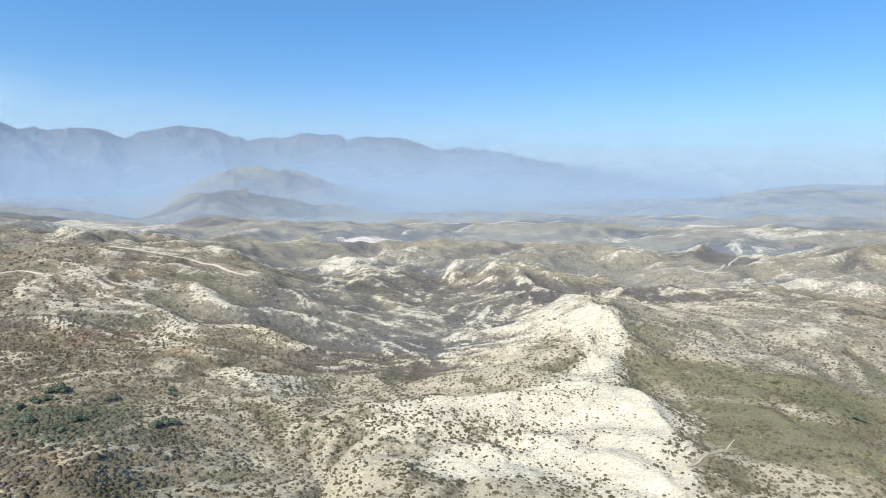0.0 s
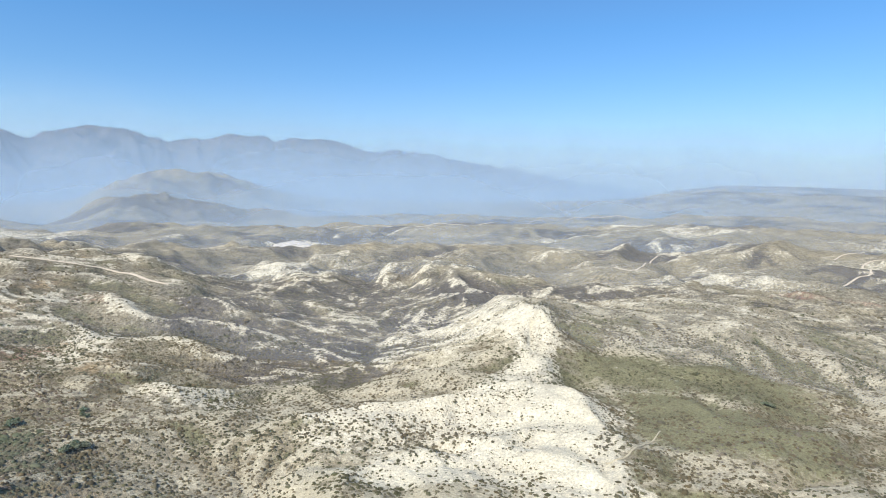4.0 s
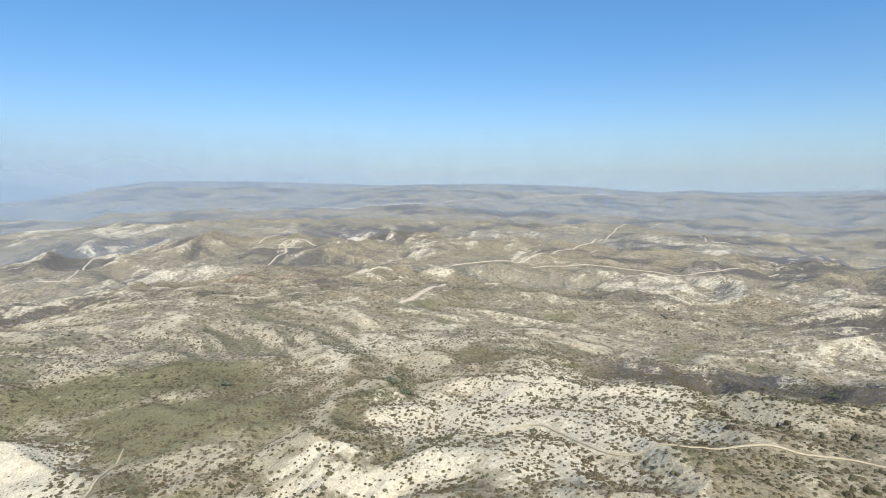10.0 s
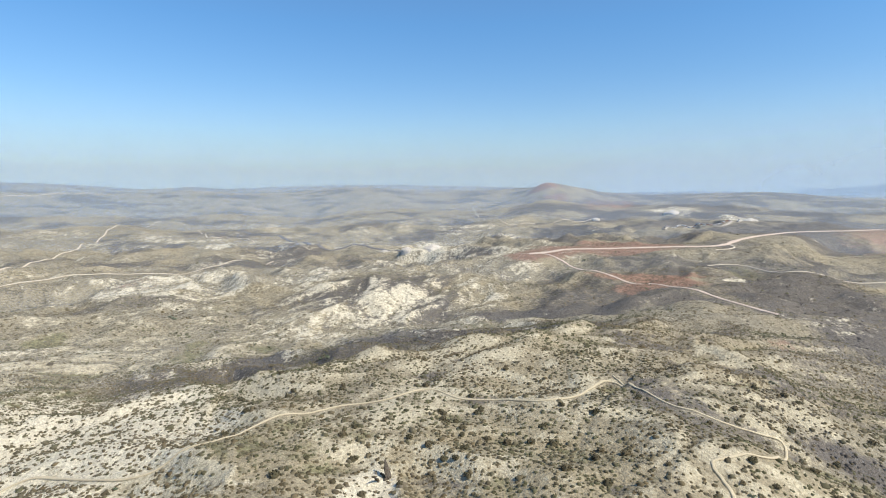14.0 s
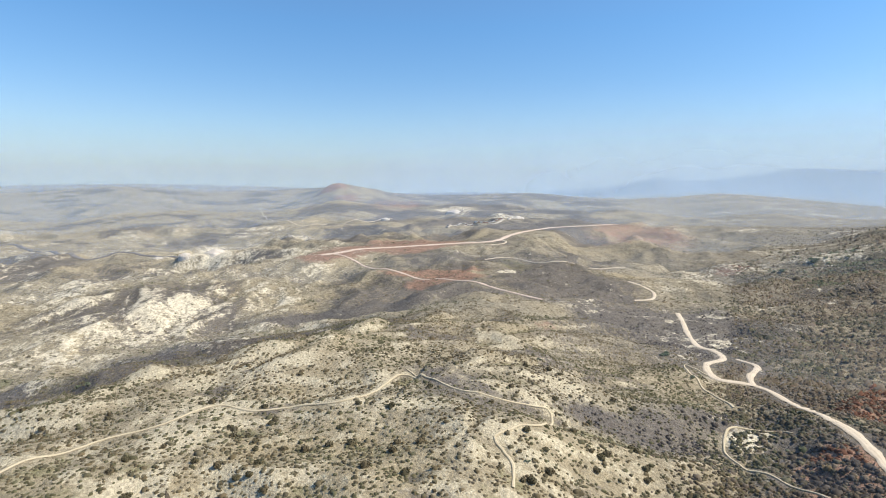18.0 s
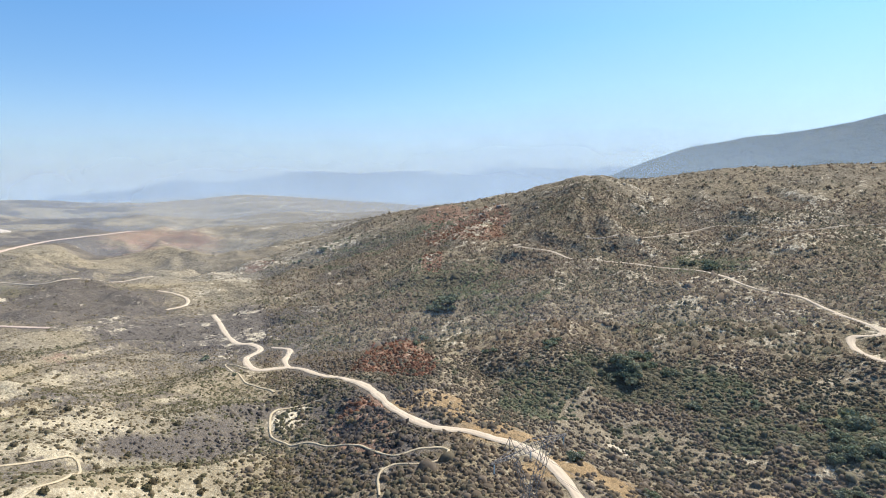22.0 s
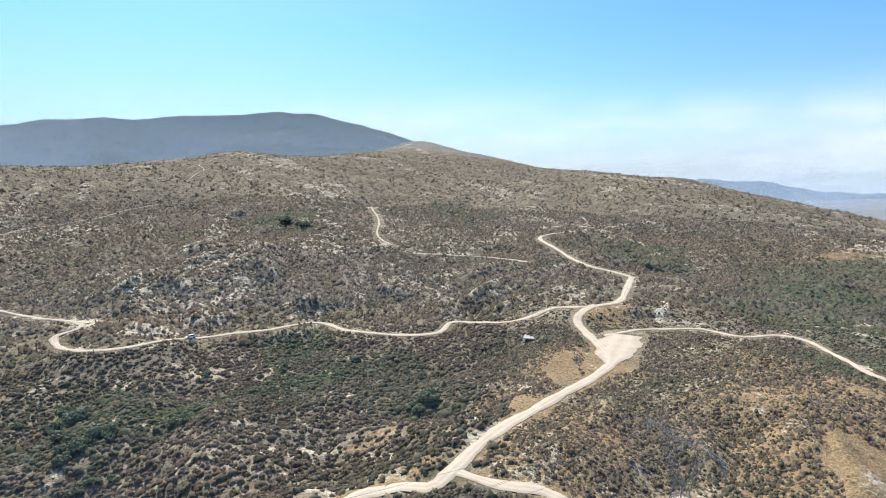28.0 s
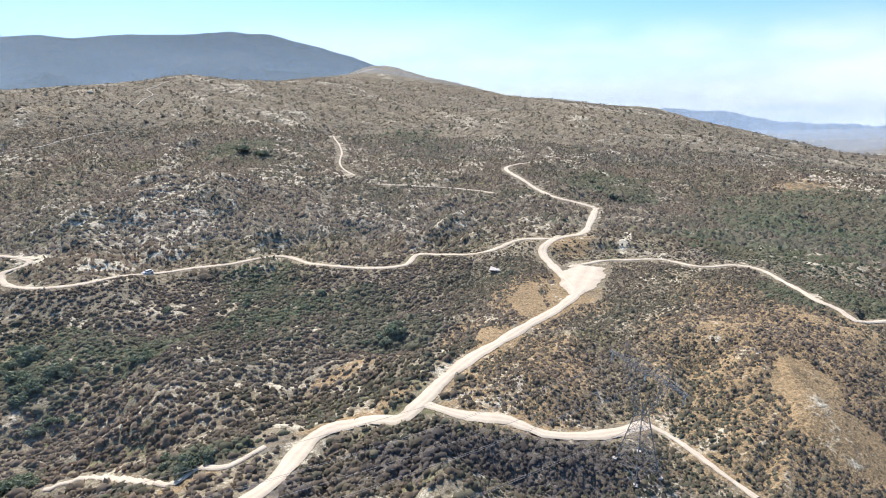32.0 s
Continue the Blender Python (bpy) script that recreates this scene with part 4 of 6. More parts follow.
soil("pale", 27.9, 685, 34, 22, 0.7)
soil("pale", 36.3, 421, 33, 22, 0.5)
soil("pale", 43.3, 233, 22, 16, 0.5)
soil("pale", -35.0, 141, 12, 11, 1)
soil("pale", -28.1, 137, 9, 5, 0.9)
soil("pale", -12.9, 135, 33, 8, 0.8)
soil("pale", -45.9, 134, 13, 5, 0.7)
soil("pale", -51.4, 207, 38, 82, 0.64)
soil("pale", -58.2, 167, 26, 24, 0.5)
soil("pale", -43.8, 226, 31, 12, 0.5)
soil("pale", -24.9, 282, 8, 27, 0.45)
soil("pale", -21.4, 150, 18, 4, 0.6)
soil("pale", -35.8, 431, 23, 20, 0.6)
soil("pale", -12.0, 846, 38, 41, 0.8)
soil("pale", -27.6, 975, 27, 56, 1)
soil("pale", -56.3, 603, 72, 50, 0.8)
soil("pale", -50.8, 1052, 40, 61, 0.8)
soil("pale", -6.5, 1198, 57, 125, 0.8)
soil("pale", -1.3, 1271, 57, 125, 0.6)
soil("pale", -9.7, 367, 43, 19, 0.5)
soil("pale", -29.5, 383, 56, 23, 0.5)
soil("pale", -48.1, 387, 47, 12, 0.6)
soil("pale", -35.1, 609, 75, 19, 0.6)
soil("pale", -17.7, 1033, 48, 42, 0.6)
soil("pale", -57.2, 572, 79, 34, 0.85)
soil("pale", -81.3, 854, 19, 48, 1)
soil("pale", -83.9, 756, 26, 63, 1)
soil("pale", -67.7, 402, 48, 42, 0.62)
soil("pale", -81.9, 452, 63, 64, 0.62)
soil("pale", -40.3, 375, 19, 15, 0.8)
soil("pale", -41.2, 191, 36, 38, 0.62)
soil("pale", -48.9, 173, 26, 15, 0.5)
soil("pale", -73.4, 117, 8, 8, 0.85)
soil("pale", -107.4, 1624, 63, 136, 0.9)
soil("pale", -113.0, 1412, 42, 94, 0.9)
soil("pale", -89.8, 832, 40, 31, 0.6)
soil("pale", -50.0, 1308, 93, 47, 0.6)
soil("pale", -66.8, 1460, 148, 124, 0.5)
soil("pale", -77.2, 1247, 107, 65, 0.5)
soil("pale", -79.4, 432, 45, 43, 0.65)
soil("pale", -84.9, 463, 57, 67, 0.55)
soil("pale", -112.3, 505, 9, 13, 0.8)
soil("pale", -136.1, 192, 7, 9, 0.75)
soil("pale", -83.5, 754, 35, 79, 1)
soil("pale", -79.9, 850, 31, 29, 1)
soil("pale", -107.7, 1566, 56, 105, 0.9)
soil("pale", -113.2, 1415, 21, 51, 0.9)
soil("pale", -120.5, 371, 18, 31, 0.4)
soil("pale", -91.0, 546, 32, 10, 0.5)
soil("pale", 157.4, 335, 29, 13, 0.5)
soil("pale", 144.1, 340, 6, 22, 0.42)
soil("pale", 164.1, 288, 21, 7, 0.5)
soil("pale", 154.6, 237, 17, 8, 0.4)
soil("pale", 165.9, 228, 4, 18, 0.4)
soil("pale", -160.0, 212, 4, 2, 0.6)
soil("pale", -168.6, 174, 3, 3, 0.6)
soil("pale", 119.3, 530, 19, 25, 0.5)
soil("pale", 159.7, 315, 20, 16, 0.4)
soil("pale", 126.3, 230, 2, 2, 1)
soil("pale", 112.8, 270, 2, 12, 0.9)
soil("pale", 115.0, 599, 10, 12, 0.7)
soil("pale", 141.1, 612, 22, 30, 0.4)
soil("red", -95.7, 660, 23, 22, 0.8)
soil("red", -101.2, 647, 68, 40, 0.8)
soil("red", -106.5, 474, 35, 25, 0.7)
soil("red", -95.2, 2231, 70, 120, 0.62)
soil("red", -96.5, 1995, 50, 90, 0.5)
soil("red", -101.5, 1905, 114, 228, 0.4)
soil("red", -56.2, 616, 35, 31, 0.32)
soil("red", -105.3, 509, 45, 13, 0.7)
soil("red", -103.2, 696, 73, 45, 0.6)
soil("red", -125.6, 1109, 117, 243, 0.45)
soil("red", -118.2, 297, 21, 7, 0.34)
soil("red", -147.9, 245, 9, 30, 0.95)
soil("red", -155.0, 613, 40, 75, 1)
soil("red", -151.2, 480, 14, 40, 0.7)
soil("red", -142.8, 159, 4, 5, 0.7)
soil("red", -142.9, 166, 11, 18, 0.6)
soil("red", -151.8, 578, 25, 60, 0.5)
soil("red", -134.0, 644, 22, 38, 0.5)
soil("red", -154.1, 600, 39, 63, 0.85)
soil("red", -147.4, 259, 14, 38, 0.8)
soil("red", -143.2, 158, 7, 12, 0.7)
soil("red", -152.4, 699, 29, 68, 0.7)
soil("red", 56.6, 302, 22, 23, 0.38)
soil("red", 49.4, 383, 23, 10, 0.34)
soil("red", 61.2, 364, 18, 6, 0.36)
soil("red", -16.6, 514, 74, 18, 0.33)
soil("red", -29.4, 638, 69, 29, 0.3)
soil("green", -2.7, 257, 25, 26, 0.7)
soil("green", -11.5, 191, 30, 17, 0.65)
soil("green", -26.5, 182, 13, 19, 0.5)
soil("green", -5.7, 220, 20, 12, 0.75)
soil("green", -11.8, 264, 36, 32, 0.65)
soil("green", -9.5, 205, 39, 16, 0.7)
soil("green", -29.7, 211, 19, 15, 0.5)
soil("green", -40.5, 281, 17, 15, 0.5)
soil("green", -48.7, 267, 18, 6, 0.9)
soil("green", -113.4, 543, 16, 29, 0.6)
soil("green", 58.3, 221, 20, 18, 0.42)
soil("green", 51.7, 172, 17, 11, 0.4)
soil("burnt", -80.1, 317, 61, 73, 0.5)
soil("burnt", -102.4, 447, 88, 60, 0.5)
soil("burnt", -65.3, 317, 24, 30, 0.6)
soil("burnt", -97.0, 407, 29, 21, 0.5)
soil("burnt", -88.7, 661, 23, 56, 0.4)
soil("burnt", -97.0, 403, 72, 20, 0.8)
soil("burnt", -108.2, 412, 35, 22, 0.6)
soil("burnt", -84.6, 286, 21, 52, 0.7)
soil("burnt", -78.8, 331, 12, 33, 0.7)
soil("burnt", -128.7, 289, 28, 26, 0.42)
soil("burnt", -128.8, 188, 15, 19, 0.55)
soil("burnt", -137.8, 396, 23, 47, 0.5)
soil("burnt", -141.6, 517, 45, 53, 0.5)
soil("burnt", -142.3, 187, 7, 9, 0.5)
soil("burnt", 131.9, 97, 24, 6, 0.95)
soil("burnt", 126.2, 99, 39, 10, 1)
soil("burnt", 113.2, 100, 8, 3, 0.9)
soil("burnt", 149.5, 98, 8, 3, 0.8)
soil("burnt", -145.0, 171, 28, 40, 0.8)
soil("burnt", -140.4, 269, 23, 45, 0.6)
soil("burnt", -134.5, 316, 28, 60, 0.5)
soil("burnt", -122.7, 267, 49, 23, 0.4)
soil("burnt", 43.0, 1832, 266, 341, 0.4)
soil("burnt", 37.1, 1789, 163, 233, 0.4)
soil("burnt", -118.4, 469, 77, 94, 0.6)
soil("burnt", -125.4, 367, 49, 64, 0.6)
soil("burnt", -125.9, 176, 33, 11, 0.55)
soil("burnt", -114.8, 567, 68, 54, 0.4)
soil("burnt", -137.4, 204, 32, 13, 0.6)
soil("burnt", -144.7, 141, 18, 6, 0.7)
soil("burnt", -138.2, 531, 57, 81, 0.35)
soil("burnt", -130.0, 369, 67, 75, 0.7)
soil("burnt", -129.7, 795, 121, 219, 0.33)
soil("burnt", -131.9, 1243, 189, 242, 0.3)
soil("burnt", 35.0, 288, 34, 21, 0.5)
soil("burnt", 20.1, 382, 36, 39, 0.5)
soil("burnt", 40.6, 371, 21, 26, 0.5)
soil("burnt", 14.3, 461, 37, 48, 0.7)
soil("burnt", 15.2, 470, 37, 41, 0.45)
soil("burnt", 40.8, 344, 41, 23, 0.5)
soil("burnt", 29.2, 321, 38, 27, 0.5)
soil("burnt", -55.1, 535, 83, 37, 0.42)
soil("burnt", -43.0, 1723, 213, 118, 0.6)
soil("thicket", -170.4, 235, 21, 24, 0.8)
soil("thicket", -177.5, 223, 20, 17, 0.7)
soil("thicket", 177.3, 203, 19, 16, 0.7)
soil("thicket", 169.3, 208, 19, 18, 0.8)
soil("thicket", 161.3, 197, 20, 21, 0.75)
soil("thicket", -177.7, 443, 24, 37, 0.8)
soil("thicket", -162.9, 213, 15, 23, 0.5)
soil("thicket", -159.6, 332, 24, 31, 0.4)
soil("thicket", 138.9, 179, 19, 12, 0.8)
soil("thicket", 145.0, 206, 36, 25, 0.6)
soil("thicket", 149.9, 249, 22, 24, 0.5)
soil("thicket", 96.9, 389, 57, 90, 0.7)
soil("thicket", 101.5, 280, 33, 37, 0.7)
soil("thicket", 115.0, 445, 28, 53, 0.9)
soil("thicket", 150.9, 518, 27, 38, 0.7)
soil("thicket", 138.6, 176, 13, 11, 0.8)
soil("thicket", 170.1, 199, 17, 18, 0.8)
soil("thicket", 160.0, 115, 12, 7, 0.8)
soil("thicket", 172.4, 147, 11, 5, 0.7)
soil("thicket", 95.7, 216, 24, 27, 0.6)
soil("thicket", 148.8, 210, 39, 19, 0.4)
soil("thicket", 134.0, 607, 43, 68, 0.5)
soil("thicket", 59.7, 200, 24, 16, 0.6)
soil("thicket", 52.6, 182, 16, 11, 0.5)
soil("pale", 8.6, 293, 9, 29, 1)
soil("pale", 7.5, 244, 9, 28, 1)
soil("pale", 6.1, 188, 17, 34, 1)
soil("pale", 3.4, 143, 15, 17, 1)
soil("pale", 17.6, 188, 23, 7, 0.8)
soil("pale", 12.1, 202, 15, 9, 0.9)
soil("pale", 13.7, 146, 20, 13, 0.8)
soil("thicket", -152.6, 415, 47, 52, 0.6)
soil("thicket", -147.3, 623, 91, 63, 0.5)
soil("thicket", -141.5, 649, 48, 97, 0.4)
soil("gold", 97.1, 154, 41, 53, 0.6)
soil("gold", 122.0, 198, 19, 22, 0.75)
soil("gold", 122.8, 131, 24, 25, 0.55)
soil("gold", 96.1, 134, 20, 7, 0.9)
soil("gold", 94.3, 169, 20, 24, 0.7)
soil("gold", 105.6, 164, 34, 26, 0.45)
soil("gold", 117.9, 262, 11, 19, 0.6)
soil("gold", 101.8, 200, 40, 21, 0.5)
soil("gold", 129.3, 157, 14, 23, 0.6)
soil("gold", 142.9, 122, 17, 4, 0.7)
soil("gold", 125.1, 192, 7, 13, 0.7)
soil("gold", 122.3, 150, 14, 9, 0.5)
soil("gold", 161.3, 106, 7, 3, 0.6)
soil("gold", 96.4, 130, 12, 3, 0.95)
soil("gold", 94.4, 162, 8, 10, 0.6)
soil("gold", 98.0, 490, 24, 11, 0.7)
soil("gold", 119.3, 258, 9, 17, 0.6)
soil("gold", -151.5, 184, 17, 7, 0.75)
soil("gold", -159.2, 162, 16, 6, 0.75)
soil("gold", -168, 141, 13, 5, 0.75)
soil("pale", 158.5, 372, 26, 22, 0.6)
soil("pale", 164.5, 344, 13, 22, 0.55)
soil("pale", 170, 317, 9, 18, 0.5)
soil("gold", 95.5, 130, 12, 5, 1)
soil("gold", -154.5, 172, 13, 7, 0.7)
soil("gold", -165.2, 141, 14, 6, 0.65)
soil("gold", -171.2, 134, 7, 4, 0.6)
soil("gold", 177.2, 159, 20, 5, 0.38)
soil("gold", 141.3, 152, 15, 5, 0.7)
soil("gold", -149.5, 172, 13, 6, 0.6)
soil("gold", 62.8, 172, 8, 7, 0.6)
soil("gold", 122.2, 190, 9, 26, 0.9)
soil("gold", 126.8, 150, 8, 18, 0.85)
soil("gold", 98.1, 489, 26, 20, 0.9)
soil("gold", 99.1, 142, 16, 10, 0.85)
soil("gold", 53.4, 321, 15, 7, 0.34)


def soil_cover(kind, x, y):
    x, y = np.asarray(x, float).ravel(), np.asarray(y, float).ravel()
    total = np.zeros(len(x))
    wx, wy = x + 12 * perlin(x / 45, y / 45), y + 12 * perlin(x / 45 + 9, y / 45 + 4)
    for bearing, distance, across, along, amount in ZONES[kind]:
        cx, cy = on_plan(bearing, distance)
        c, s = math.cos(radians(bearing)), math.sin(radians(bearing))
        dx, dy = wx - cx, wy - cy
        u, v = (dx * c + dy * s) / across, (-dx * s + dy * c) / along
        d = np.sqrt(u * u + v * v)
        total = np.maximum(total, amount * np.clip(1.6 - d * 1.1, 0, 1))
    return total


def lee(x, y):
    """How far a slope faces west by north-west, where little grows (+1), or away from there, where scrub is thick (-1)."""
    d = np.clip(np.hypot(x, y) * 0.015, 2, 12)
    ux, uy = on_plan(72, 1.0)
    return np.clip((ground(x - ux * d, y - uy * d) - ground(x + ux * d, y + uy * d)) / (2 * d) / 0.28, -1, 1)


_r = np.hypot(GX, GY).ravel()
_bear = np.degrees(np.arctan2(-GX, GY)).ravel()
_x, _y = GX.ravel(), GY.ravel()
_quads = (np.arange(RINGS - 1)[:, None] * TURNS + np.arange(TURNS)[None, :])
_next = (np.arange(RINGS - 1)[:, None] * TURNS + (np.arange(TURNS)[None, :] + 1) % TURNS)
_faces = np.stack([_quads, _next, _next + TURNS, _quads + TURNS], -1).reshape(-1, 4)
_faces = _faces[:, ::-1]
_verts = np.stack([_x, _y, GZ.ravel()], 1)
# the innermost ring closes the sheet under the hover point
_verts[:TURNS, :2] *= 0.0
_verts[:TURNS, 2] = _verts[:TURNS, 2].mean()
_me = mesh_of("ground", _verts, _faces, SOIL, True)
_spur, _slope = SPUR.ravel(), np.clip(STEEP.ravel(), 0, 0.6)
_north = np.clip((70 - _bear) / 8, 0, 1) * np.clip((_bear + 132) / 12, 0, 1)
_mood = fbm(_x / 140 + 5, _y / 140, 4)
_lee = lee(_x, _y)
_basin = np.clip((26 - np.abs(_bear - 34)) / 10, 0, 1) * np.clip((620 - _r) / 150, 0, 1)
# the bowl behind the white spine is greener
_lush = np.clip((24 - np.abs(_bear + 15)) / 12, 0, 1) * np.clip((_r - 150) / 30, 0, 1) * np.clip((520 - _r) / 120, 0, 1)
for _kind in ZONES:
    _c = soil_cover(_kind, _x, _y)
    if _kind == "pale":
        # washed spurs of the badlands
        _town = np.clip(1.3 - np.abs(_bear - 55.5) / 5.5, 0, 1) * np.clip(1.5 - np.abs(_r - 1240) / 170, 0, 1)
        _c = np.where(_r < 320, _c + 0.12 * _spur * (_c > 0.2), _c * np.where(_north > 0.5, 0.30 + 0.5 * _spur, 0.75 + 0.35 * _spur))
        _east = np.clip((-90 - _bear) / 12, 0, 1) * np.clip((_r - 250) / 40, 0, 1)
        _bad = (1 - 0.7 * _east) * np.clip(0.06 + 0.15 * _lee + 0.34 * _spur + 0.26 * _mood + 0.3 * (_slope - 0.2), 0, 0.52)
        _c = np.maximum(_c, (_bad + 0.09 * _basin) * _north * np.clip((_r - 225) / 90, 0, 1) * np.clip((1900 - _r) / 800, 0, 1) * np.where(_basin > 0, np.clip(0.7 + 1.2 * _spur, 0.2, 1.5), 1))
        _c = np.maximum(_c, _town * np.clip(0.5 + 0.8 * _spur + 0.5 * _mood, 0, 1))
        # thin soil on the spurs of the brushy hills
        _c = np.maximum(_c, np.clip(-0.04 + 0.05 * np.clip((_r - 300) / 100, 0, 1) + 0.42 * _spur + 0.25 * _mood, 0, np.where(_r < 260, 0.26, 0.40)) * (1 - _north))
        _bare = 0.32 + 0.22 * fbm(_x / 34 + 5, _y / 34, 4) + 0.30 * _lee + 0.40 * _spur - 0.1 * np.clip((-55 - _bear) / 15, 0, 1) - 0.12 * np.clip((-88 - _bear) / 15, 0, 1)
        layer(_me, "khaki", np.clip(_bare - 0.25 * _east, 0, 0.75) * np.clip((640 - _r) / 300, 0.15, 1) * (0.35 + 0.65 * _north) * (1 - 0.1 * _lush))
    if _kind == "green":
        _c = np.maximum(_c, np.clip(0.2 - 0.42 * _spur - 0.2 * _lee + 0.3 * fbm(_x / 50, _y / 50 + 9, 3), 0, 0.62) * np.clip((800 - _r) / 300, 0, 1) + 0.05 * _lush)
    if _kind == "burnt":
        _c = np.maximum(_c, 0.52 * np.clip(1.4 - np.abs(_bear - 30) / 18, 0, 1) * np.clip((_r - 230) / 40, 0, 1) * np.clip((700 - _r) / 150, 0, 1) - 0.25 * np.clip(_spur, 0, 1))
        _c = np.maximum(_c, np.clip(0.3 + 0.22 * _east - 0.28 * _spur + fbm(_x / 200 + 11, _y / 200, 4) * 0.55, 0, 0.62) * np.clip((_r - 260) / 200, 0, 1) * _north)
        # the burnt valley behind the near crest
        _back = _r - np.interp(-_bear, (40, 62, 74, 95, 106), (228, 218, 211, 226, 236))
        _c = np.maximum(_c, 0.6 * np.clip(1.35 - np.abs(_back - 62) / 48, 0, 1) * np.clip((_bear + 106) / 5, 0, 1) * np.clip((-47 - _bear) / 8, 0, 1))
        # grey dead brush on the near eastern slopes
        _c = np.maximum(_c, np.clip(0.12 + 0.5 * fbm(_x / 36 + 3, _y / 36, 4) - 0.25 * _spur + 0.12 * np.clip((-95 - _bear) / 15, 0, 1), 0, 0.45) * np.clip((_bear + 135) / 10, 0, 1) * np.clip((-52 - _bear) / 10, 0, 1) * (_r < 340))
    if _kind == "red":
        # red earth along the bulldozed bluff
        _pick = (_bear < -88) & (_bear > -124) & (_r > 520) & (_r < 1050)
        _pink = next(line for (n, w, text, p), (line, z) in zip(ROADS, BEDS) if "pinkish" in text)
        _d, _w = nearest(_x[_pick], _y[_pick], _pink)
        _c[_pick] = np.maximum(_c[_pick], 0.62 * np.clip(1.5 - _d / 30, 0, 1) * np.clip((_bear[_pick] + 111) / 6, 0, 1))
    if _kind == "gold":
        # rusty herbs on the brown hill
        _c = np.maximum(_c, np.clip(0.12 + 0.5 * fbm(_x / 60 + 8, _y / 60, 3), 0, 0.4) * np.clip((_bear - 44) / 6, 0, 1) * np.clip((80 - _bear) / 6, 0, 1) * (_r < 560))
    if _kind == "thicket":
        _c = np.maximum(_c, np.clip(0.16 + 0.5 * fbm(_x / 44 + 1, _y / 44 + 6, 3) - 0.15 * _spur, 0, 0.5) * np.clip((_bear - 40) / 6, 0, 1) * np.clip((80 - _bear) / 6, 0, 1) * (_r < 480))
    layer(_me, _kind, _c)
_turn = (_bear - 157 + 180) % 360 - 180
_hill = np.clip((67 - np.where(_turn < 0, -0.6 * _turn, 0.86 * _turn)) / 16, 0, 1)
layer(_me, "litter", np.clip(0.5 + 0.4 * _hill - 0.15 * lee(_x, _y) - 0.2 * _spur, 0, 1) * (1 - 0.75 * soil_cover("pale", _x, _y)))
layer(_me, "brush", _hill * np.clip(0.75 + 0.5 * fbm(_x / 60, _y / 60 + 3, 3), 0, 1))
layer(_me, "scrub", np.maximum(np.clip((_r - 170) / 260, 0, 1) * 0.9, np.clip((_r - 170) / 200, 0, 1) * _hill) * np.clip(0.75 + 0.3 * _hill - 0.3 * _spur, 0, 1))
tagged(new("ground", _me), "dry eroded hills of tan, cream and burnt soil", "ground", kind="structure")


# ---- roads ----
def ribbon(line, width, lift, material, round_ends):
    """A road bed with a little camber and ragged edges, laid on the ground."""
    d = np.gradient(line, axis=0)
    d /= np.maximum(np.hypot(d[:, 0], d[:, 1]), 1e-6)[:, None]
    side = np.stack([-d[:, 1], d[:, 0]], 1)
    n, across = len(line), np.array([-0.5, -0.36, -0.2, 0.0, 0.2, 0.36, 0.5])
    width = np.broadcast_to(np.asarray(width, float).reshape(-1, 1), (n, 1))
    rag = np.where(width < 4.2, 0.8, 0.92) + 0.28 * perlin(line[:, 0] / 9, line[:, 1] / 9)[:, None] + 0.16 * perlin(line[:, 0] / 2.3, line[:, 1] / 2.3)[:, None]
    off = across[None, :] * width * rag
    if round_ends:
        along = np.linspace(-1, 1, n)[:, None]
        off = off * np.sqrt(np.clip(1.02 - along * along, 0.02, 1))
    x, y = line[:, :1] + side[:, :1] * off, line[:, 1:] + side[:, 1:] * off
    zz = ground(x, y)
    k = len(across)
    zz = np.maximum(zz, zz.mean(1, keepdims=True)) + lift * (1 - (np.abs(across) * 2) ** 4)[None, :] * 1.0 + lift * 0.4
    verts = np.stack([x, y, zz], -1).reshape(-1, 3)
    q = np.arange(n - 1)[:, None] * k + np.arange(k - 1)[None, :]
    faces = np.stack([q, q + 1, q + k + 1, q + k], -1).reshape(-1, 4)[:, ::-1]
    me = mesh_of("road", verts, faces, material, True)
    layer(me, "rut", np.tile(np.array([0, 0.2, 1, 0.1, 1, 0.2, 0]), n))
    return me


for (_name, _width, _label, _stops), (_line, _z) in zip(ROADS, BEDS):
    _line = smooth_line(_stops, max(1.2, _width * 0.45) if _name != "dirt_pad" else 1.2)
    _mid = np.hypot(_line[:, 0], _line[:, 1]).mean()
    _mat = {"highway": ASPHALT, "railway": PALE_ROCK, "footpath": PATH_DIRT}.get(_name, RED_DIRT if "pink" in _label or "orange" in _label else DIRT)
    if _name == "dirt_pad":
        # widens from the junction to its outer edge
        _wide = np.interp(np.linspace(0, 1, len(_line)), (0, 0.3, 0.75, 1), (5.0, 13.0, 19.0, 15.0))
    else:
        _wide = _width * (0.6 if _mid > 520 and _name == "dirt_road" and "pink" not in _label else 0.92)
    _ob = new(_name, ribbon(_line, _wide, 0.14 + _mid * 0.0006, _mat, False))
    tagged(_ob, _label, "road" if _name != "footpath" else "path", kind="structure")


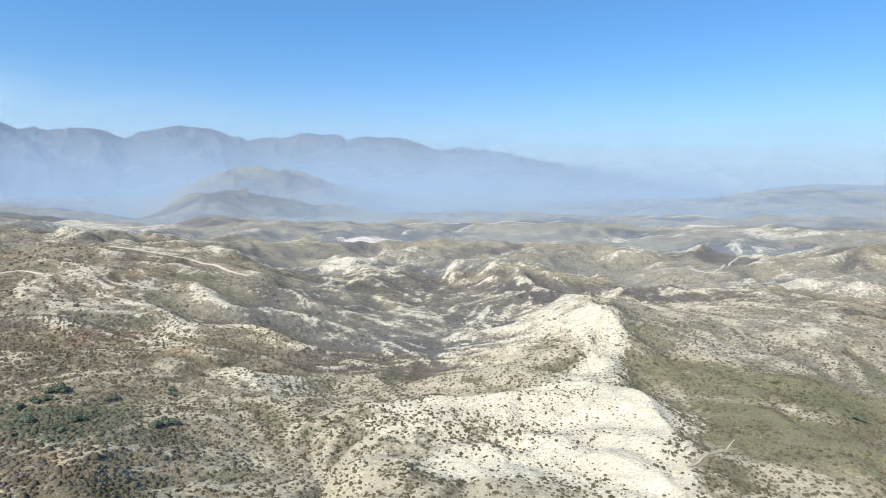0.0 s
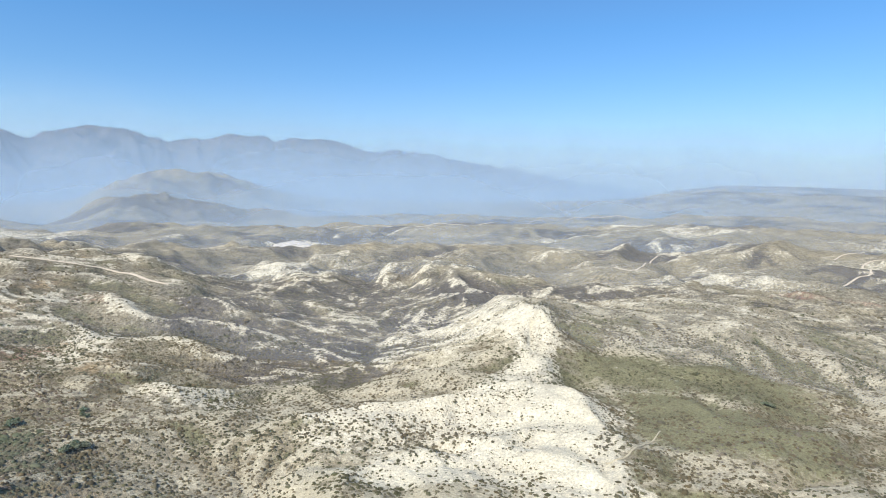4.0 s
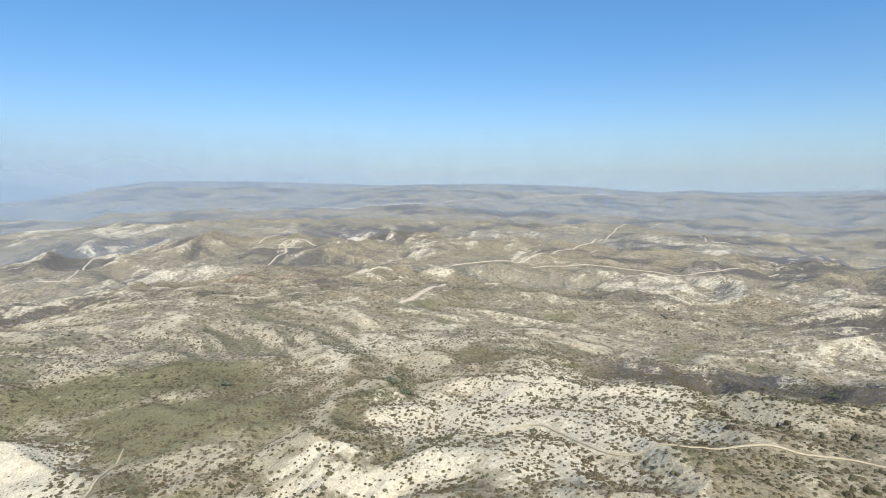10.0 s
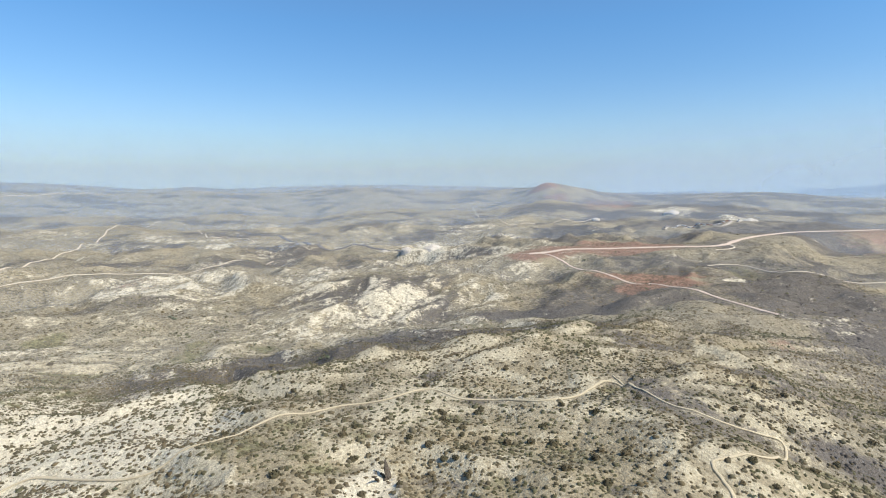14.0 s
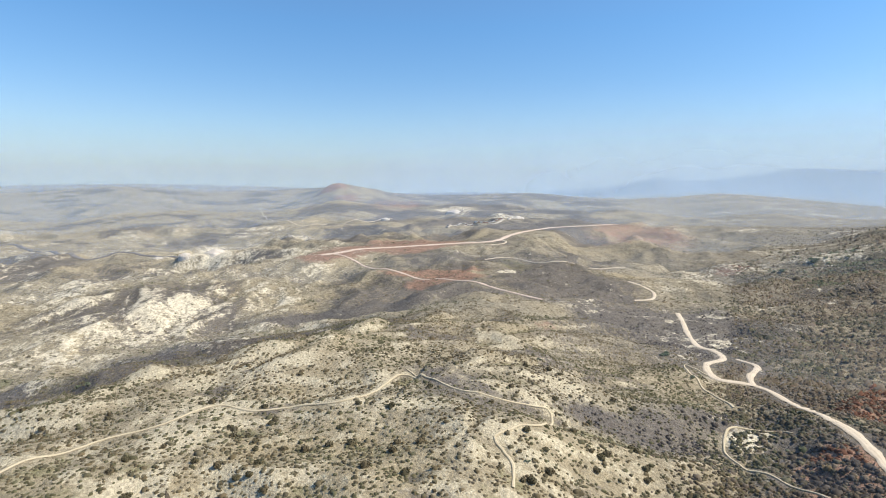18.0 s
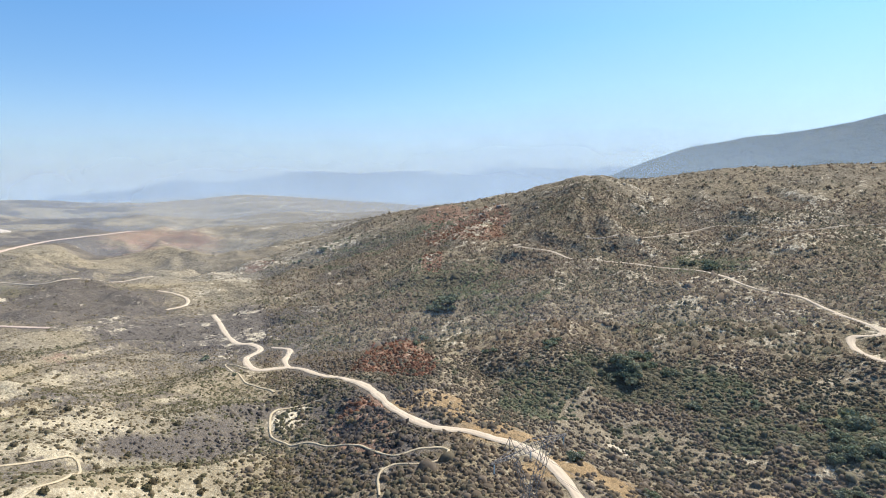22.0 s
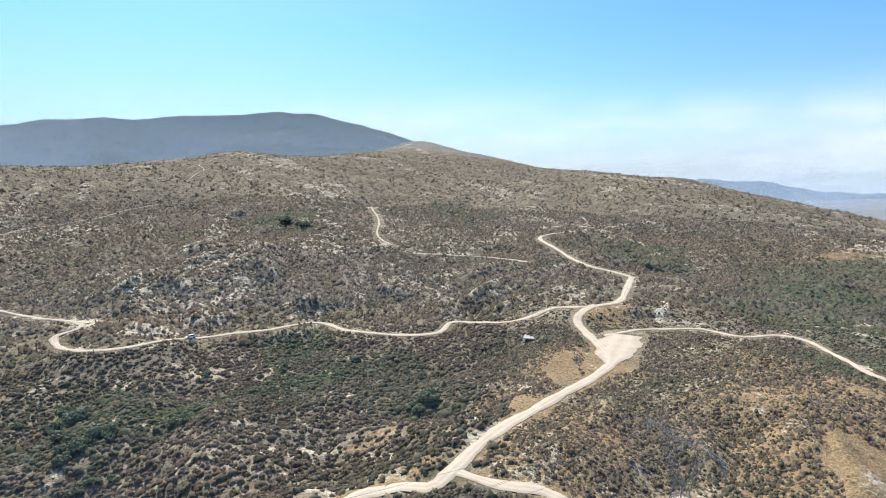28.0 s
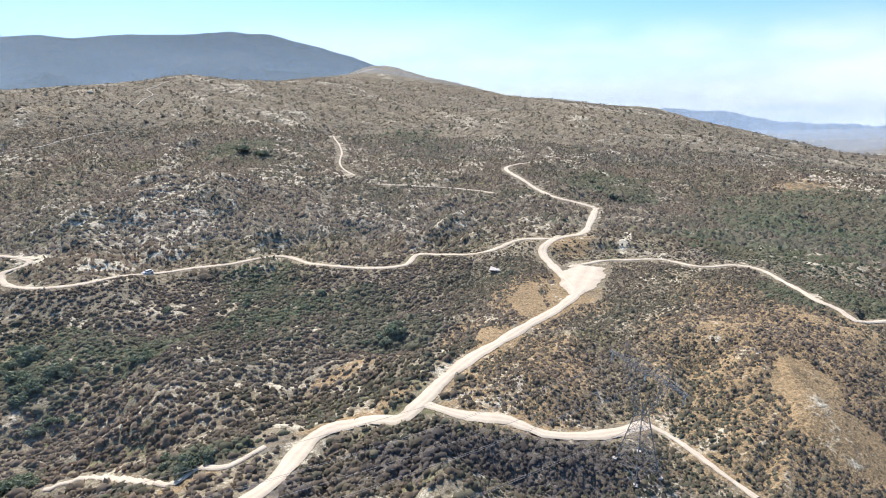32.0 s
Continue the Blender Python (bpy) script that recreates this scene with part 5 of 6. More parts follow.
# ---- far ranges and haze ----
def mountain(name, label, material, distance, depth, foot, crest, roughness):
    """A range whose crest is given as (bearing, height); its flanks are ribbed by ravines."""
    b, h = np.array(crest, float).T
    b = np.degrees(np.unwrap(np.radians(b)))
    o = np.argsort(b)
    b, h = b[o], h[o]
    n, k = int(abs(b[-1] - b[0]) * 6), 44
    bb = np.linspace(b[0], b[-1], n)
    hh = np.interp(bb, b, h)
    hh = np.convolve(np.pad(hh, 2, mode="edge"), [0.1, 0.25, 0.3, 0.25, 0.1], "valid") + roughness * (0.22 if name == "brush_mountain" else 0.42) * fbm(bb / 2.3, bb * 0 + 3, 5)
    s = np.linspace(-1, 0.5, k)
    B, S = np.meshgrid(bb, s, indexing="ij")
    R = distance + depth * S
    X, Y = -np.sin(np.radians(B)) * R, np.cos(np.radians(B)) * R
    fall = np.where(S < 0, 1 - np.abs(S) ** 0.9, 1 - (np.abs(S) * 2) ** 1.3)
    Z = foot + (hh[:, None] - foot) * fall + (ridged(X / (depth * 0.55), Y / (depth * 0.55), 6) - 1.0) * 1.5 * roughness * np.sin(np.pi * np.clip(np.abs(S) * 1.0, 0, 1)) ** 0.8
    q = np.arange(n - 1)[:, None] * k + np.arange(k - 1)[None, :]
    faces = np.stack([q, q + 1, q + k + 1, q + k], -1).reshape(-1, 4)
    ob = new(name, mesh_of(name, np.stack([X, Y, Z], -1).reshape(-1, 3), faces, material, True))
    return tagged(ob, label, "mountain", kind="structure")


mountain("mountain_range", "long hazy blue-grey mountain range behind the valley", FAR_RANGE, 4300, 700, 50,
         [(75, 440), (68, 470), (62.3, 482), (60.9, 446), (59.0, 466), (55.4, 473), (54.0, 436), (51.5, 491), (48.7, 526), (46.6, 504), (43.4, 444), (38.6, 499), (35.4, 508), (33.2, 480), (31.8, 508), (29.2, 501), (26.9, 468), (25.8, 427), (21.8, 434), (17.8, 396), (14.4, 346), (9.4, 289), (4.1, 222), (-0.9, 152), (-6, 90)], 70)
mountain("mountain_range", "pale blue far mountains on the hazy horizon", FAR_RANGE, 4500, 400, 60,
         [(-117, 90), (-121.8, 117), (-126.8, 210), (-130.8, 194), (-135.4, 243), (-138.3, 286), (-144.0, 279), (-150.0, 290), (-153.2, 251), (-157.2, 316), (-161.9, 318), (-166.2, 308), (-170.2, 325), (-176, 300)], 40)
mountain("brush_mountain", "broad dark mountain covered in brush behind the hillside", NEAR_RANGE, 2600, 900, 120,
         [(-164, 180), (-169.2, 232), (-170.4, 262), (-173.4, 314), (-176.1, 354), (-181.8, 390), (-184.8, 404), (-188, 426), (-190.1, 447), (-194.5, 464), (-196.8, 460), (-200.7, 482), (-205.8, 493), (-209.2, 509), (-212.6, 501), (-215.9, 466), (-220.2, 410), (-223.3, 363), (-228.8, 303), (-233.4, 234), (-240, 180)], 17)
mountain("mountain_range", "low dim hills far below the shoulder", FAR_RANGE, 4500, 400, 20,
         [(118, 150), (110.9, 176), (105.2, 153), (100.8, 79), (94.3, 61), (85, 60)], 25)


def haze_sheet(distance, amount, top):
    """One upright sheet that imitates haze over the valley, thinning upward."""
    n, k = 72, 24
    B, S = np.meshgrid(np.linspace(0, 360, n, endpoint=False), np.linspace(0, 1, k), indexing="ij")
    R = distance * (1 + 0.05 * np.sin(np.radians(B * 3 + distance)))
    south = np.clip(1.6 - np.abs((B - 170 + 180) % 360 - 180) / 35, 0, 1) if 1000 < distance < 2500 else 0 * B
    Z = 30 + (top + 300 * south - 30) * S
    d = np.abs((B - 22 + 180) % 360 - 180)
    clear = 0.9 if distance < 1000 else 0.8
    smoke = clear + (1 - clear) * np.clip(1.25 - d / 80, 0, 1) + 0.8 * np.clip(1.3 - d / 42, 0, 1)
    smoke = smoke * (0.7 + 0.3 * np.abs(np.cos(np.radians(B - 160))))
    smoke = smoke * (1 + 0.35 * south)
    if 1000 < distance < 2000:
        # the sheet is thicker before the hill in the north-west
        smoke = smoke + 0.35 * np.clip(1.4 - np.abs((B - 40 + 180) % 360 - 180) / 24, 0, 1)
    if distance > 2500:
        # and thicker again over the far south-eastern plain
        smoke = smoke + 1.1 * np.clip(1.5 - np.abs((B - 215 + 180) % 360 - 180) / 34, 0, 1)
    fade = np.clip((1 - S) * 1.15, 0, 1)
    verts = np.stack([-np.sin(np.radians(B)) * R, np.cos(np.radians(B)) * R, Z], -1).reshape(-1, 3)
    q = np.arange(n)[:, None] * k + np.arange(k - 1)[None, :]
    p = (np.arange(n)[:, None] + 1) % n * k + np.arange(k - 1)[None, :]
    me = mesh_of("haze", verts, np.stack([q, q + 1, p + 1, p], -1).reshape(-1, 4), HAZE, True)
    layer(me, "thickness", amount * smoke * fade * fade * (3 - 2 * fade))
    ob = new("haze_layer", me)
    # shadow switched off, so the sheet doesn't darken the land behind it
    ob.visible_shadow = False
    tagged(ob, "thin bluish upright sheet imitating haze over the valley", "haze", kind="structure")


# imitated haze: the nearest sheets add a faint veil that lifts dark tones
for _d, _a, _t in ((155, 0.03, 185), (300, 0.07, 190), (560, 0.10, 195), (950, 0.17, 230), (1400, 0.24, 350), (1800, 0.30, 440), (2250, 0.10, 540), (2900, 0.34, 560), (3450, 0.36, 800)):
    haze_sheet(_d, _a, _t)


# ---- scrub ----
def sprigs(seed, count, blade, ring, domed):
    """A rounded shrub, one metre wide, with loose sprigs that break its outline: corners and triangles."""
    rnd = np.random.RandomState(seed)
    verts, faces = [], []
    for low, high, wide in ((0.0, 0.12, 0.47), (0.26, 0.40, 0.36))[:2 if domed else 1]:
        for k in range(ring):
            a = 2 * np.pi * (k + rnd.uniform(-0.25, 0.25) + wide) / ring
            w = wide * rnd.uniform(0.78, 1.2)
            verts.append((math.cos(a) * w, math.sin(a) * w, rnd.uniform(low, high)))
    verts.append((rnd.uniform(-0.12, 0.12), rnd.uniform(-0.12, 0.12), rnd.uniform(0.46, 0.6)))
    top, last = len(verts) - 1, ring if domed else 0
    for k in range(ring):
        n = (k + 1) % ring
        if domed:
            faces += [(k, n, ring + n), (k, ring + n, ring + k)]
        faces.append((last + k, last + n, top))
    for _ in range(count):
        a, e = rnd.uniform(0, 2 * np.pi), math.asin(rnd.uniform(0.1, 0.95))
        reach = 0.44 * rnd.uniform(0.75, 1.1)
        p = np.array([math.cos(a) * math.cos(e) * reach, math.sin(a) * math.cos(e) * reach, 0.1 + math.sin(e) * reach])
        up = p / np.linalg.norm(p) + rnd.normal(0, 0.45, 3)
        flat = np.cross(up, rnd.normal(0, 1, 3))
        flat /= np.linalg.norm(flat) + 1e-9
        up /= np.linalg.norm(up)
        t = blade * rnd.uniform(0.7, 1.4)
        k = len(verts)
        verts += [tuple(p - up * t * 0.8 + flat * t * 0.15), tuple(p + flat * t * 0.75), tuple(p + up * t), tuple(p - flat * t * 0.7 - up * t * 0.1)]
        faces += [(k, k + 1, k + 2), (k, k + 2, k + 3)]
    return np.array(verts), np.array(faces)


def scatter(name, label, category, material, spots, templates, seed):
    """Many plants joined in one mesh. spots: rows of x, y, width, height."""
    rnd = np.random.RandomState(seed)
    if not len(spots):
        return
    all_v, all_f, tint, base = [], [], [], 0
    pick = rnd.randint(0, len(templates), len(spots))
    z = ground(spots[:, 0], spots[:, 1])
    for k, (tv, tf) in enumerate(templates):
        s, sz = spots[pick == k], z[pick == k]
        if not len(s):
            continue
        a = rnd.uniform(0, 2 * np.pi, len(s))
        c, d = np.cos(a)[:, None], np.sin(a)[:, None]
        x = (tv[None, :, 0] * c - tv[None, :, 1] * d) * s[:, 2:3] * rnd.uniform(0.8, 1.25, (len(s), 1)) + s[:, 0:1]
        y = (tv[None, :, 0] * d + tv[None, :, 1] * c) * s[:, 2:3] + s[:, 1:2]
        h = tv[None, :, 2] * s[:, 3:4] + sz[:, None] - 0.12 * s[:, 3:4]
        all_v.append(np.stack([x, y, h], -1).reshape(-1, 3))
        all_f.append((tf[None] + (np.arange(len(s)) * len(tv))[:, None, None] + base).reshape(-1, 3))
        drift = np.clip(0.5 + 0.9 * fbm(s[:, 0] / 55 + 4, s[:, 1] / 55, 3), 0, 1)
        tint.append(np.repeat(np.clip(0.5 * rnd.uniform(0, 1, len(s)) + 0.5 * drift, 0, 1), len(tv)))
        base += len(s) * len(tv)
    me = mesh_of(name, np.vstack(all_v), np.vstack(all_f), material, True)
    layer(me, "tint", np.concatenate(tint))
    tagged(new(name, me), label, category, kind="stuff")


FULL = [sprigs(k, 2, 0.2, 4, True) for k in range(8)]
LEAN = [sprigs(20 + k, 1, 0.22, 4, True) for k in range(8)]
RICH = [sprigs(60 + k, 44, 0.11, 7, True) for k in range(5)]
TINY = [sprigs(40 + k, 1, 0.24, 5, False) for k in range(8)]

# beds of roads stay bare
_bare = np.vstack([np.column_stack([smooth_line(s, 2.5), np.full(len(smooth_line(s, 2.5)), w)]) for _, w, _, s in ROADS])
_cells = {}
for _bx, _by, _bw in _bare:
    _cells.setdefault((int(_bx // 8), int(_by // 8)), []).append((_bx, _by, _bw))


def off_road(x, y):
    keep = np.ones(len(x), bool)
    for k in range(len(x)):
        i, j = int(x[k] // 8), int(y[k] // 8)
        for p in (i - 1, i, i + 1):
            for q in (j - 1, j, j + 1):
                for bx, by, bw in _cells.get((p, q), ()):
                    if (x[k] - bx) ** 2 + (y[k] - by) ** 2 < (bw * 0.5 + 0.5 + 0.005 * math.hypot(bx, by)) ** 2:
                        keep[k] = False
    return keep


def sow(seed, count, inner, outer, power, start, end):
    """Loosely even places between two distances; power 2 is even over the area, less crowds them near."""
    rnd = np.random.RandomState(seed)
    k = np.arange(count)
    u = np.mod(k * 0.7548776662 + 0.006 * rnd.normal(0, 1, count) + seed * 0.37, 1)
    v = np.mod(k * 0.5698402910 + 0.006 * rnd.normal(0, 1, count), 1)
    r = (inner ** power + (outer ** power - inner ** power) * u) ** (1 / power)
    b = start + (end - start) * v
    x, y = -np.sin(np.radians(b)) * r, np.cos(np.radians(b)) * r
    return x, y, r, b, rnd


def hillside(b):
    """One on the brushy southern slopes, nought on the pale northern ridges."""
    turn = (b - 157 + 180) % 360 - 180
    return np.clip((67 - np.where(turn < 0, -0.6 * turn, 0.86 * turn)) / 16, 0, 1)


def plant(seed, count, inner, outer, power, sector, templates, size, word):
    x, y, r, b, rnd = sow(seed, count, inner, outer, power, *sector)
    cover = {k: soil_cover(k, x, y) for k in ZONES}
    brush = hillside(b)
    clump = fbm(x / 22, y / 22, 3) + 0.8 * brush * fbm(x / 75 + 6, y / 75, 2)
    chance = 0.78 + 0.25 * brush - 0.28 * lee(x, y) * (1 - 0.7 * brush) - 0.42 * on_sheet(SPUR, x, y) + 0.35 * clump - 0.28 * (cover["pale"] > 0.75) - (0.5 if templates is TINY else 1.0) * cover["gold"] - 0.2 * cover["green"] + 0.25 * cover["burnt"] + 0.5 * cover["thicket"]
    keep = (rnd.uniform(0, 1, count) < chance) & off_road(x, y) & (cover["gold"] < 0.82)
    w = size * rnd.lognormal(0, 0.32, count) * (0.9 + 0.35 * brush) * np.where(cover["pale"] > 0.75, 0.72, 1.0)
    # the dry west slope bears smaller shrubs
    w = w * np.where((b > 80) & (b < 129) & (templates is FULL), 0.62, 1.0)
    h = w * rnd.uniform(0.55, 0.85, count) * (1 + 0.5 * brush)
    spots = np.stack([x, y, w, h], 1)
    kind = np.where(cover["burnt"] * rnd.uniform(0.7, 1.2, count) > np.where(brush > 0.5, 0.72, 0.5), 2, np.where(brush > rnd.uniform(0, 1, count), 0, 1))
    kind[(cover["red"] > 0.4) & (rnd.uniform(0, 1, count) < np.where(brush > 0.5, 0.6, 0.3)) & (r < 700) & (r > 180)] = 3
    kind[cover["thicket"] * rnd.uniform(0.4, 1.3, count) > 0.32 + 0.3 * clump] = 4
    w[kind == 4] *= 1.25
    spots = np.stack([x, y, w, h], 1)
    for k, (kind_name, mat, text) in enumerate((("chaparral", CHAPARRAL, "mixed brown and olive chaparral shrubs"), ("sage_scrub", SAGE, "low olive sage scrub dotted over pale slopes"),
                                                ("burnt_brush", BURNT_BRUSH, "grey burnt brush in the valleys"), ("dry_brush", RUST_LEAF, "rust-brown dry brush"), ("thicket", THICKET, "dense grey-green shrub thicket in the folds"))):
        scatter(kind_name, text + " " + word, "shrubs", mat, spots[keep & (kind == k)], templates, seed + k)


SOUTH, NORTH = (84, 226), (-136, 66)
plant(90, 1100, 2, 42, 2.0, (-180, 180), RICH, 1.3, "right under the drone")
plant(95, 4000, 42, 90, 2.0, (-180, 180), LEAN, 1.3, "round the hover point")
plant(100, 56000, 86, 270, 1.75, SOUTH, FULL, 1.25, "close below the drone")
plant(130, 30000, 88, 240, 1.8, (84, 132), TINY, 0.72, "on the straw slope")
plant(150, 44000, 88, 205, 1.9, NORTH, LEAN, 1.1, "on the near ridges")
plant(170, 78000, 200, 335, 1.8, NORTH, TINY, 1.2, "between the pale spurs")
plant(200, 90000, 270, 640, 1.6, SOUTH, TINY, 1.75, "farther up the slopes")
plant(250, 52000, 330, 780, 1.5, NORTH, TINY, 1.75, "over the badlands")
plant(300, 24000, 640, 1300, 1.2, SOUTH, TINY, 2.5, "up to the skyline")
plant(350, 14000, 780, 1400, 1.2, NORTH, TINY, 2.4, "thinning into the distance")


# ---- things ----
def thing(name, label, category, group="", at=(0, 0, 0), turn=0.0):
    ob = new(name)
    ob.empty_display_size = 0.5
    ob.matrix_basis = Matrix.Translation(at) @ Matrix.Rotation(turn, 4, "Z")
    return tagged(ob, label, category, group)


def part(name, bm, material, parent, label=""):
    me = bpy.data.meshes.new(name)
    bm.to_mesh(me)
    bm.free()
    me.materials.append(material)
    ob = new(name, me)
    ob.parent = parent
    return tagged(ob, label)


def again(name, me, parent, m=None):
    """One more part on a mesh that is there already."""
    ob = new(name, me)
    ob.parent = parent
    if m is not None:
        ob.matrix_local = m
    return ob


def bar(bm, a, b, w):
    """A slim square bar from a to b."""
    a, b = Vector(a), Vector(b)
    d = (b - a).normalized()
    s = d.cross(Vector((0.3, 0.1, 1))).normalized() * w / 2
    t = d.cross(s).normalized() * w / 2
    lo = [bm.verts.new(a + u * s + v * t) for u, v in ((1, 1), (-1, 1), (-1, -1), (1, -1))]
    hi = [bm.verts.new(b + u * s + v * t) for u, v in ((1, 1), (-1, 1), (-1, -1), (1, -1))]
    for k in range(4):
        bm.faces.new((lo[k], lo[(k + 1) % 4], hi[(k + 1) % 4], hi[k]))
    bm.faces.new(lo[::-1])
    bm.faces.new(hi)


def bars(pairs, w):
    bm = bmesh.new()
    for a, b in pairs:
        bar(bm, a, b, w)
    return bm


def strand(points, w):
    """One thin unbroken cord through the points."""
    bm = bmesh.new()
    last = None
    for p in points:
        p = Vector(p)
        ring = [bm.verts.new(p + Vector((0, u * w / 2, v * w / 2))) for u, v in ((1, 1), (-1, 1), (-1, -1), (1, -1))]
        if last:
            for k in range(4):
                bm.faces.new((last[k], last[(k + 1) % 4], ring[(k + 1) % 4], ring[k]))
        last = ring
    return bm


def block(size, centre=(0, 0, 0), bevel=0.0):
    bm = bmesh.new()
    bmesh.ops.create_cube(bm, size=1.0)
    bmesh.ops.scale(bm, vec=size, verts=bm.verts)
    if bevel:
        bmesh.ops.bevel(bm, geom=bm.edges[:], offset=bevel, segments=2, affect="EDGES")
    bmesh.ops.translate(bm, vec=centre, verts=bm.verts)
    return bm


def rod(radius, depth, centre=(0, 0, 0), axis="Z", sides=12):
    bm = bmesh.new()
    turn = {"Z": Matrix.Identity(4), "X": Matrix.Rotation(radians(90), 4, "Y"), "Y": Matrix.Rotation(radians(90), 4, "X")}[axis]
    bmesh.ops.create_cone(bm, cap_ends=True, segments=sides, radius1=radius, radius2=radius, depth=depth, matrix=Matrix.Translation(centre) @ turn)
    return bm


def spot(x, y):
    return float(ground(np.array([x]), np.array([y]))[0])


CONCRETE = rock_material("concrete", (0.68, 0.66, 0.61), (0.52, 0.50, 0.45), 1.5)
GLASS_BEAD = Nodes("glass_insulator").finish((0.35, 0.42, 0.42), 0.15, 0.0, 0.5)
WHITE_SPOIL = rock_material("white_spoil", (0.66, 0.63, 0.56), (0.50, 0.465, 0.39), 0.12)
PAINT_WHITE = Nodes("white_car_paint").finish((0.82, 0.80, 0.77), 0.6, 0.0, 0.25)
DARK_GLASS = Nodes("dark_glass").finish((0.02, 0.025, 0.03), 0.08, 0.0, 0.6)
RUBBER = Nodes("tyre_rubber").finish((0.025, 0.025, 0.025), 0.85)
FREIGHT = [rock_material("freight_" + n, c, tuple(v * 0.75 for v in c), 0.8) for n, c in (("white", (0.66, 0.66, 0.64)), ("rust", (0.30, 0.15, 0.09)), ("blue", (0.14, 0.20, 0.28)), ("grey", (0.36, 0.36, 0.35)))]

BEAM, WAIST, PEAK = 20.0, 11.0, 24.0


def pylon(x, y, turn):
    """A waisted lattice tower: four spread legs, a narrow waist, two arms and a long cross beam."""
    z = spot(x, y)
    p = thing("pylon", "grey galvanised steel lattice power pylon standing on the scrubby ridge", "pylon", "pylons of the power line", (x, y, z), turn)
    corners = [(s * 3.0, t * 3.0) for s in (-1, 1) for t in (-1, 1)]
    for cx, cy in corners:
        low = spot(x + math.cos(turn) * cx - math.sin(turn) * cy, y + math.sin(turn) * cx + math.cos(turn) * cy) - z - 0.3
        leg = part("leg", bars([((cx, cy, low), (cx * 0.3, cy * 0.3, WAIST))], 0.15), STEEL, p)
        part("footing", rod(0.5, 0.9, (cx, cy, low + 0.1)), CONCRETE, leg, "round concrete footing")
    ring = []
    for k in range(6):
        h0, h1 = k / 6, (k + 1) / 6
        w0, w1 = 3.0 * (1 - 0.7 * h0), 3.0 * (1 - 0.7 * h1)
        for (ax, ay), (bx, by) in (((-1, -1), (1, -1)), ((1, -1), (1, 1)), ((1, 1), (-1, 1)), ((-1, 1), (-1, -1))):
            ring += [((ax * w0, ay * w0, h0 * WAIST), (bx * w1, by * w1, h1 * WAIST)), ((bx * w0, by * w0, h0 * WAIST), (ax * w1, ay * w1, h1 * WAIST))]
            if k:
                ring.append(((ax * w0, ay * w0, h0 * WAIST), (bx * w0, by * w0, h0 * WAIST)))
    part("body_bracing", bars(ring, 0.06), STEEL, p)
    for s in (-1, 1):
        arm, n = [], 5
        for k in range(n):
            a, b = k / n, (k + 1) / n
            za, zb = WAIST + a * (BEAM - WAIST), WAIST + b * (BEAM - WAIST)
            oa, ob, ia, ib = s * (0.9 + 4.6 * a), s * (0.9 + 4.6 * b), s * (0.1 + 4.0 * a), s * (0.1 + 4.0 * b)
            for t in (-0.8, 0.8):
                arm += [((oa, t, za), (ob, t, zb)), ((ia, t, za), (ib, t, zb)), ((oa, t, za), (ib, t, zb))]
            arm += [((oa, -0.8, za), (ob, 0.8, zb)), ((ia, 0.8, za), (ib, -0.8, zb))]
        part("arm", bars(arm, 0.075), STEEL, p)
        peak = [((s * 5.5 + u, t, BEAM + 1.5), (s * 5.5, 0, PEAK)) for u in (-0.8, 0.8) for t in (-0.7, 0.7)]
        part("peak", bars(peak, 0.07), STEEL, p)
    beam, n = [], 20
    for k in range(n):
        a, b = -10 + k, -9 + k
        ta, tb = max(0.15, 1 - abs(a) / 11.5), max(0.15, 1 - abs(b) / 11.5)
        for t in (-0.8, 0.8):
            beam += [((a, t * ta, BEAM), (b, t * tb, BEAM)), ((a, t * ta, BEAM + 1.6 * ta), (b, t * tb, BEAM + 1.6 * tb)), ((a, t * ta, BEAM), (b, t * tb, BEAM + 1.6 * tb))]
        beam += [((a, -0.8 * ta, BEAM), (b, 0.8 * tb, BEAM))]
    part("cross_beam", bars(beam, 0.075), STEEL, p)
    for s in (-9.2, 0.0, 9.2):
        string = bmesh.new()
        for k in range(9):
            bmesh.ops.create_cone(string, cap_ends=True, segments=10, radius1=0.16, radius2=0.07, depth=0.12, matrix=Matrix.Translation((s, 0, BEAM - 0.25 - 0.19 * k)))
        part("insulator", string, GLASS_BEAD, p)
    return p


PYLON_TURN = math.atan2(18.2, 8.7)
PYLONS = [(-96.1, -38.2), (33.3, -96.5)]
for _x, _y in PYLONS:
    pylon(_x, _y, PYLON_TURN)


def wires(a, b):
    """Three pairs of conductors and two earth wires between two pylons, sagging."""
    line = thing("power_line", "thin sagging aluminium power wires strung between the pylons", "power line")
    c, s = math.cos(PYLON_TURN), math.sin(PYLON_TURN)
    za, zb = spot(*a), spot(*b)
    for u, v, h, sag in ((-9.2, -0.2, BEAM - 2.0, 5.0), (-9.2, 0.2, BEAM - 2.0, 5.0), (0, -0.2, BEAM - 2.0, 5.0), (0, 0.2, BEAM - 2.0, 5.0), (9.2, -0.2, BEAM - 2.0, 5.0), (9.2, 0.2, BEAM - 2.0, 5.0),
                         (-5.5, 0, PEAK, 3.5), (5.5, 0, PEAK, 3.5)):
        p = Vector((a[0] + c * (u + v), a[1] + s * (u + v), za + h))
        q = Vector((b[0] + c * (u + v), b[1] + s * (u + v), zb + h))
        pts = [p.lerp(q, k / 24) - Vector((0, 0, 4 * sag * (k / 24) * (1 - k / 24))) for k in range(25)]
        part("wire", strand(pts, 0.035), WIRE, line)


wires(*PYLONS)


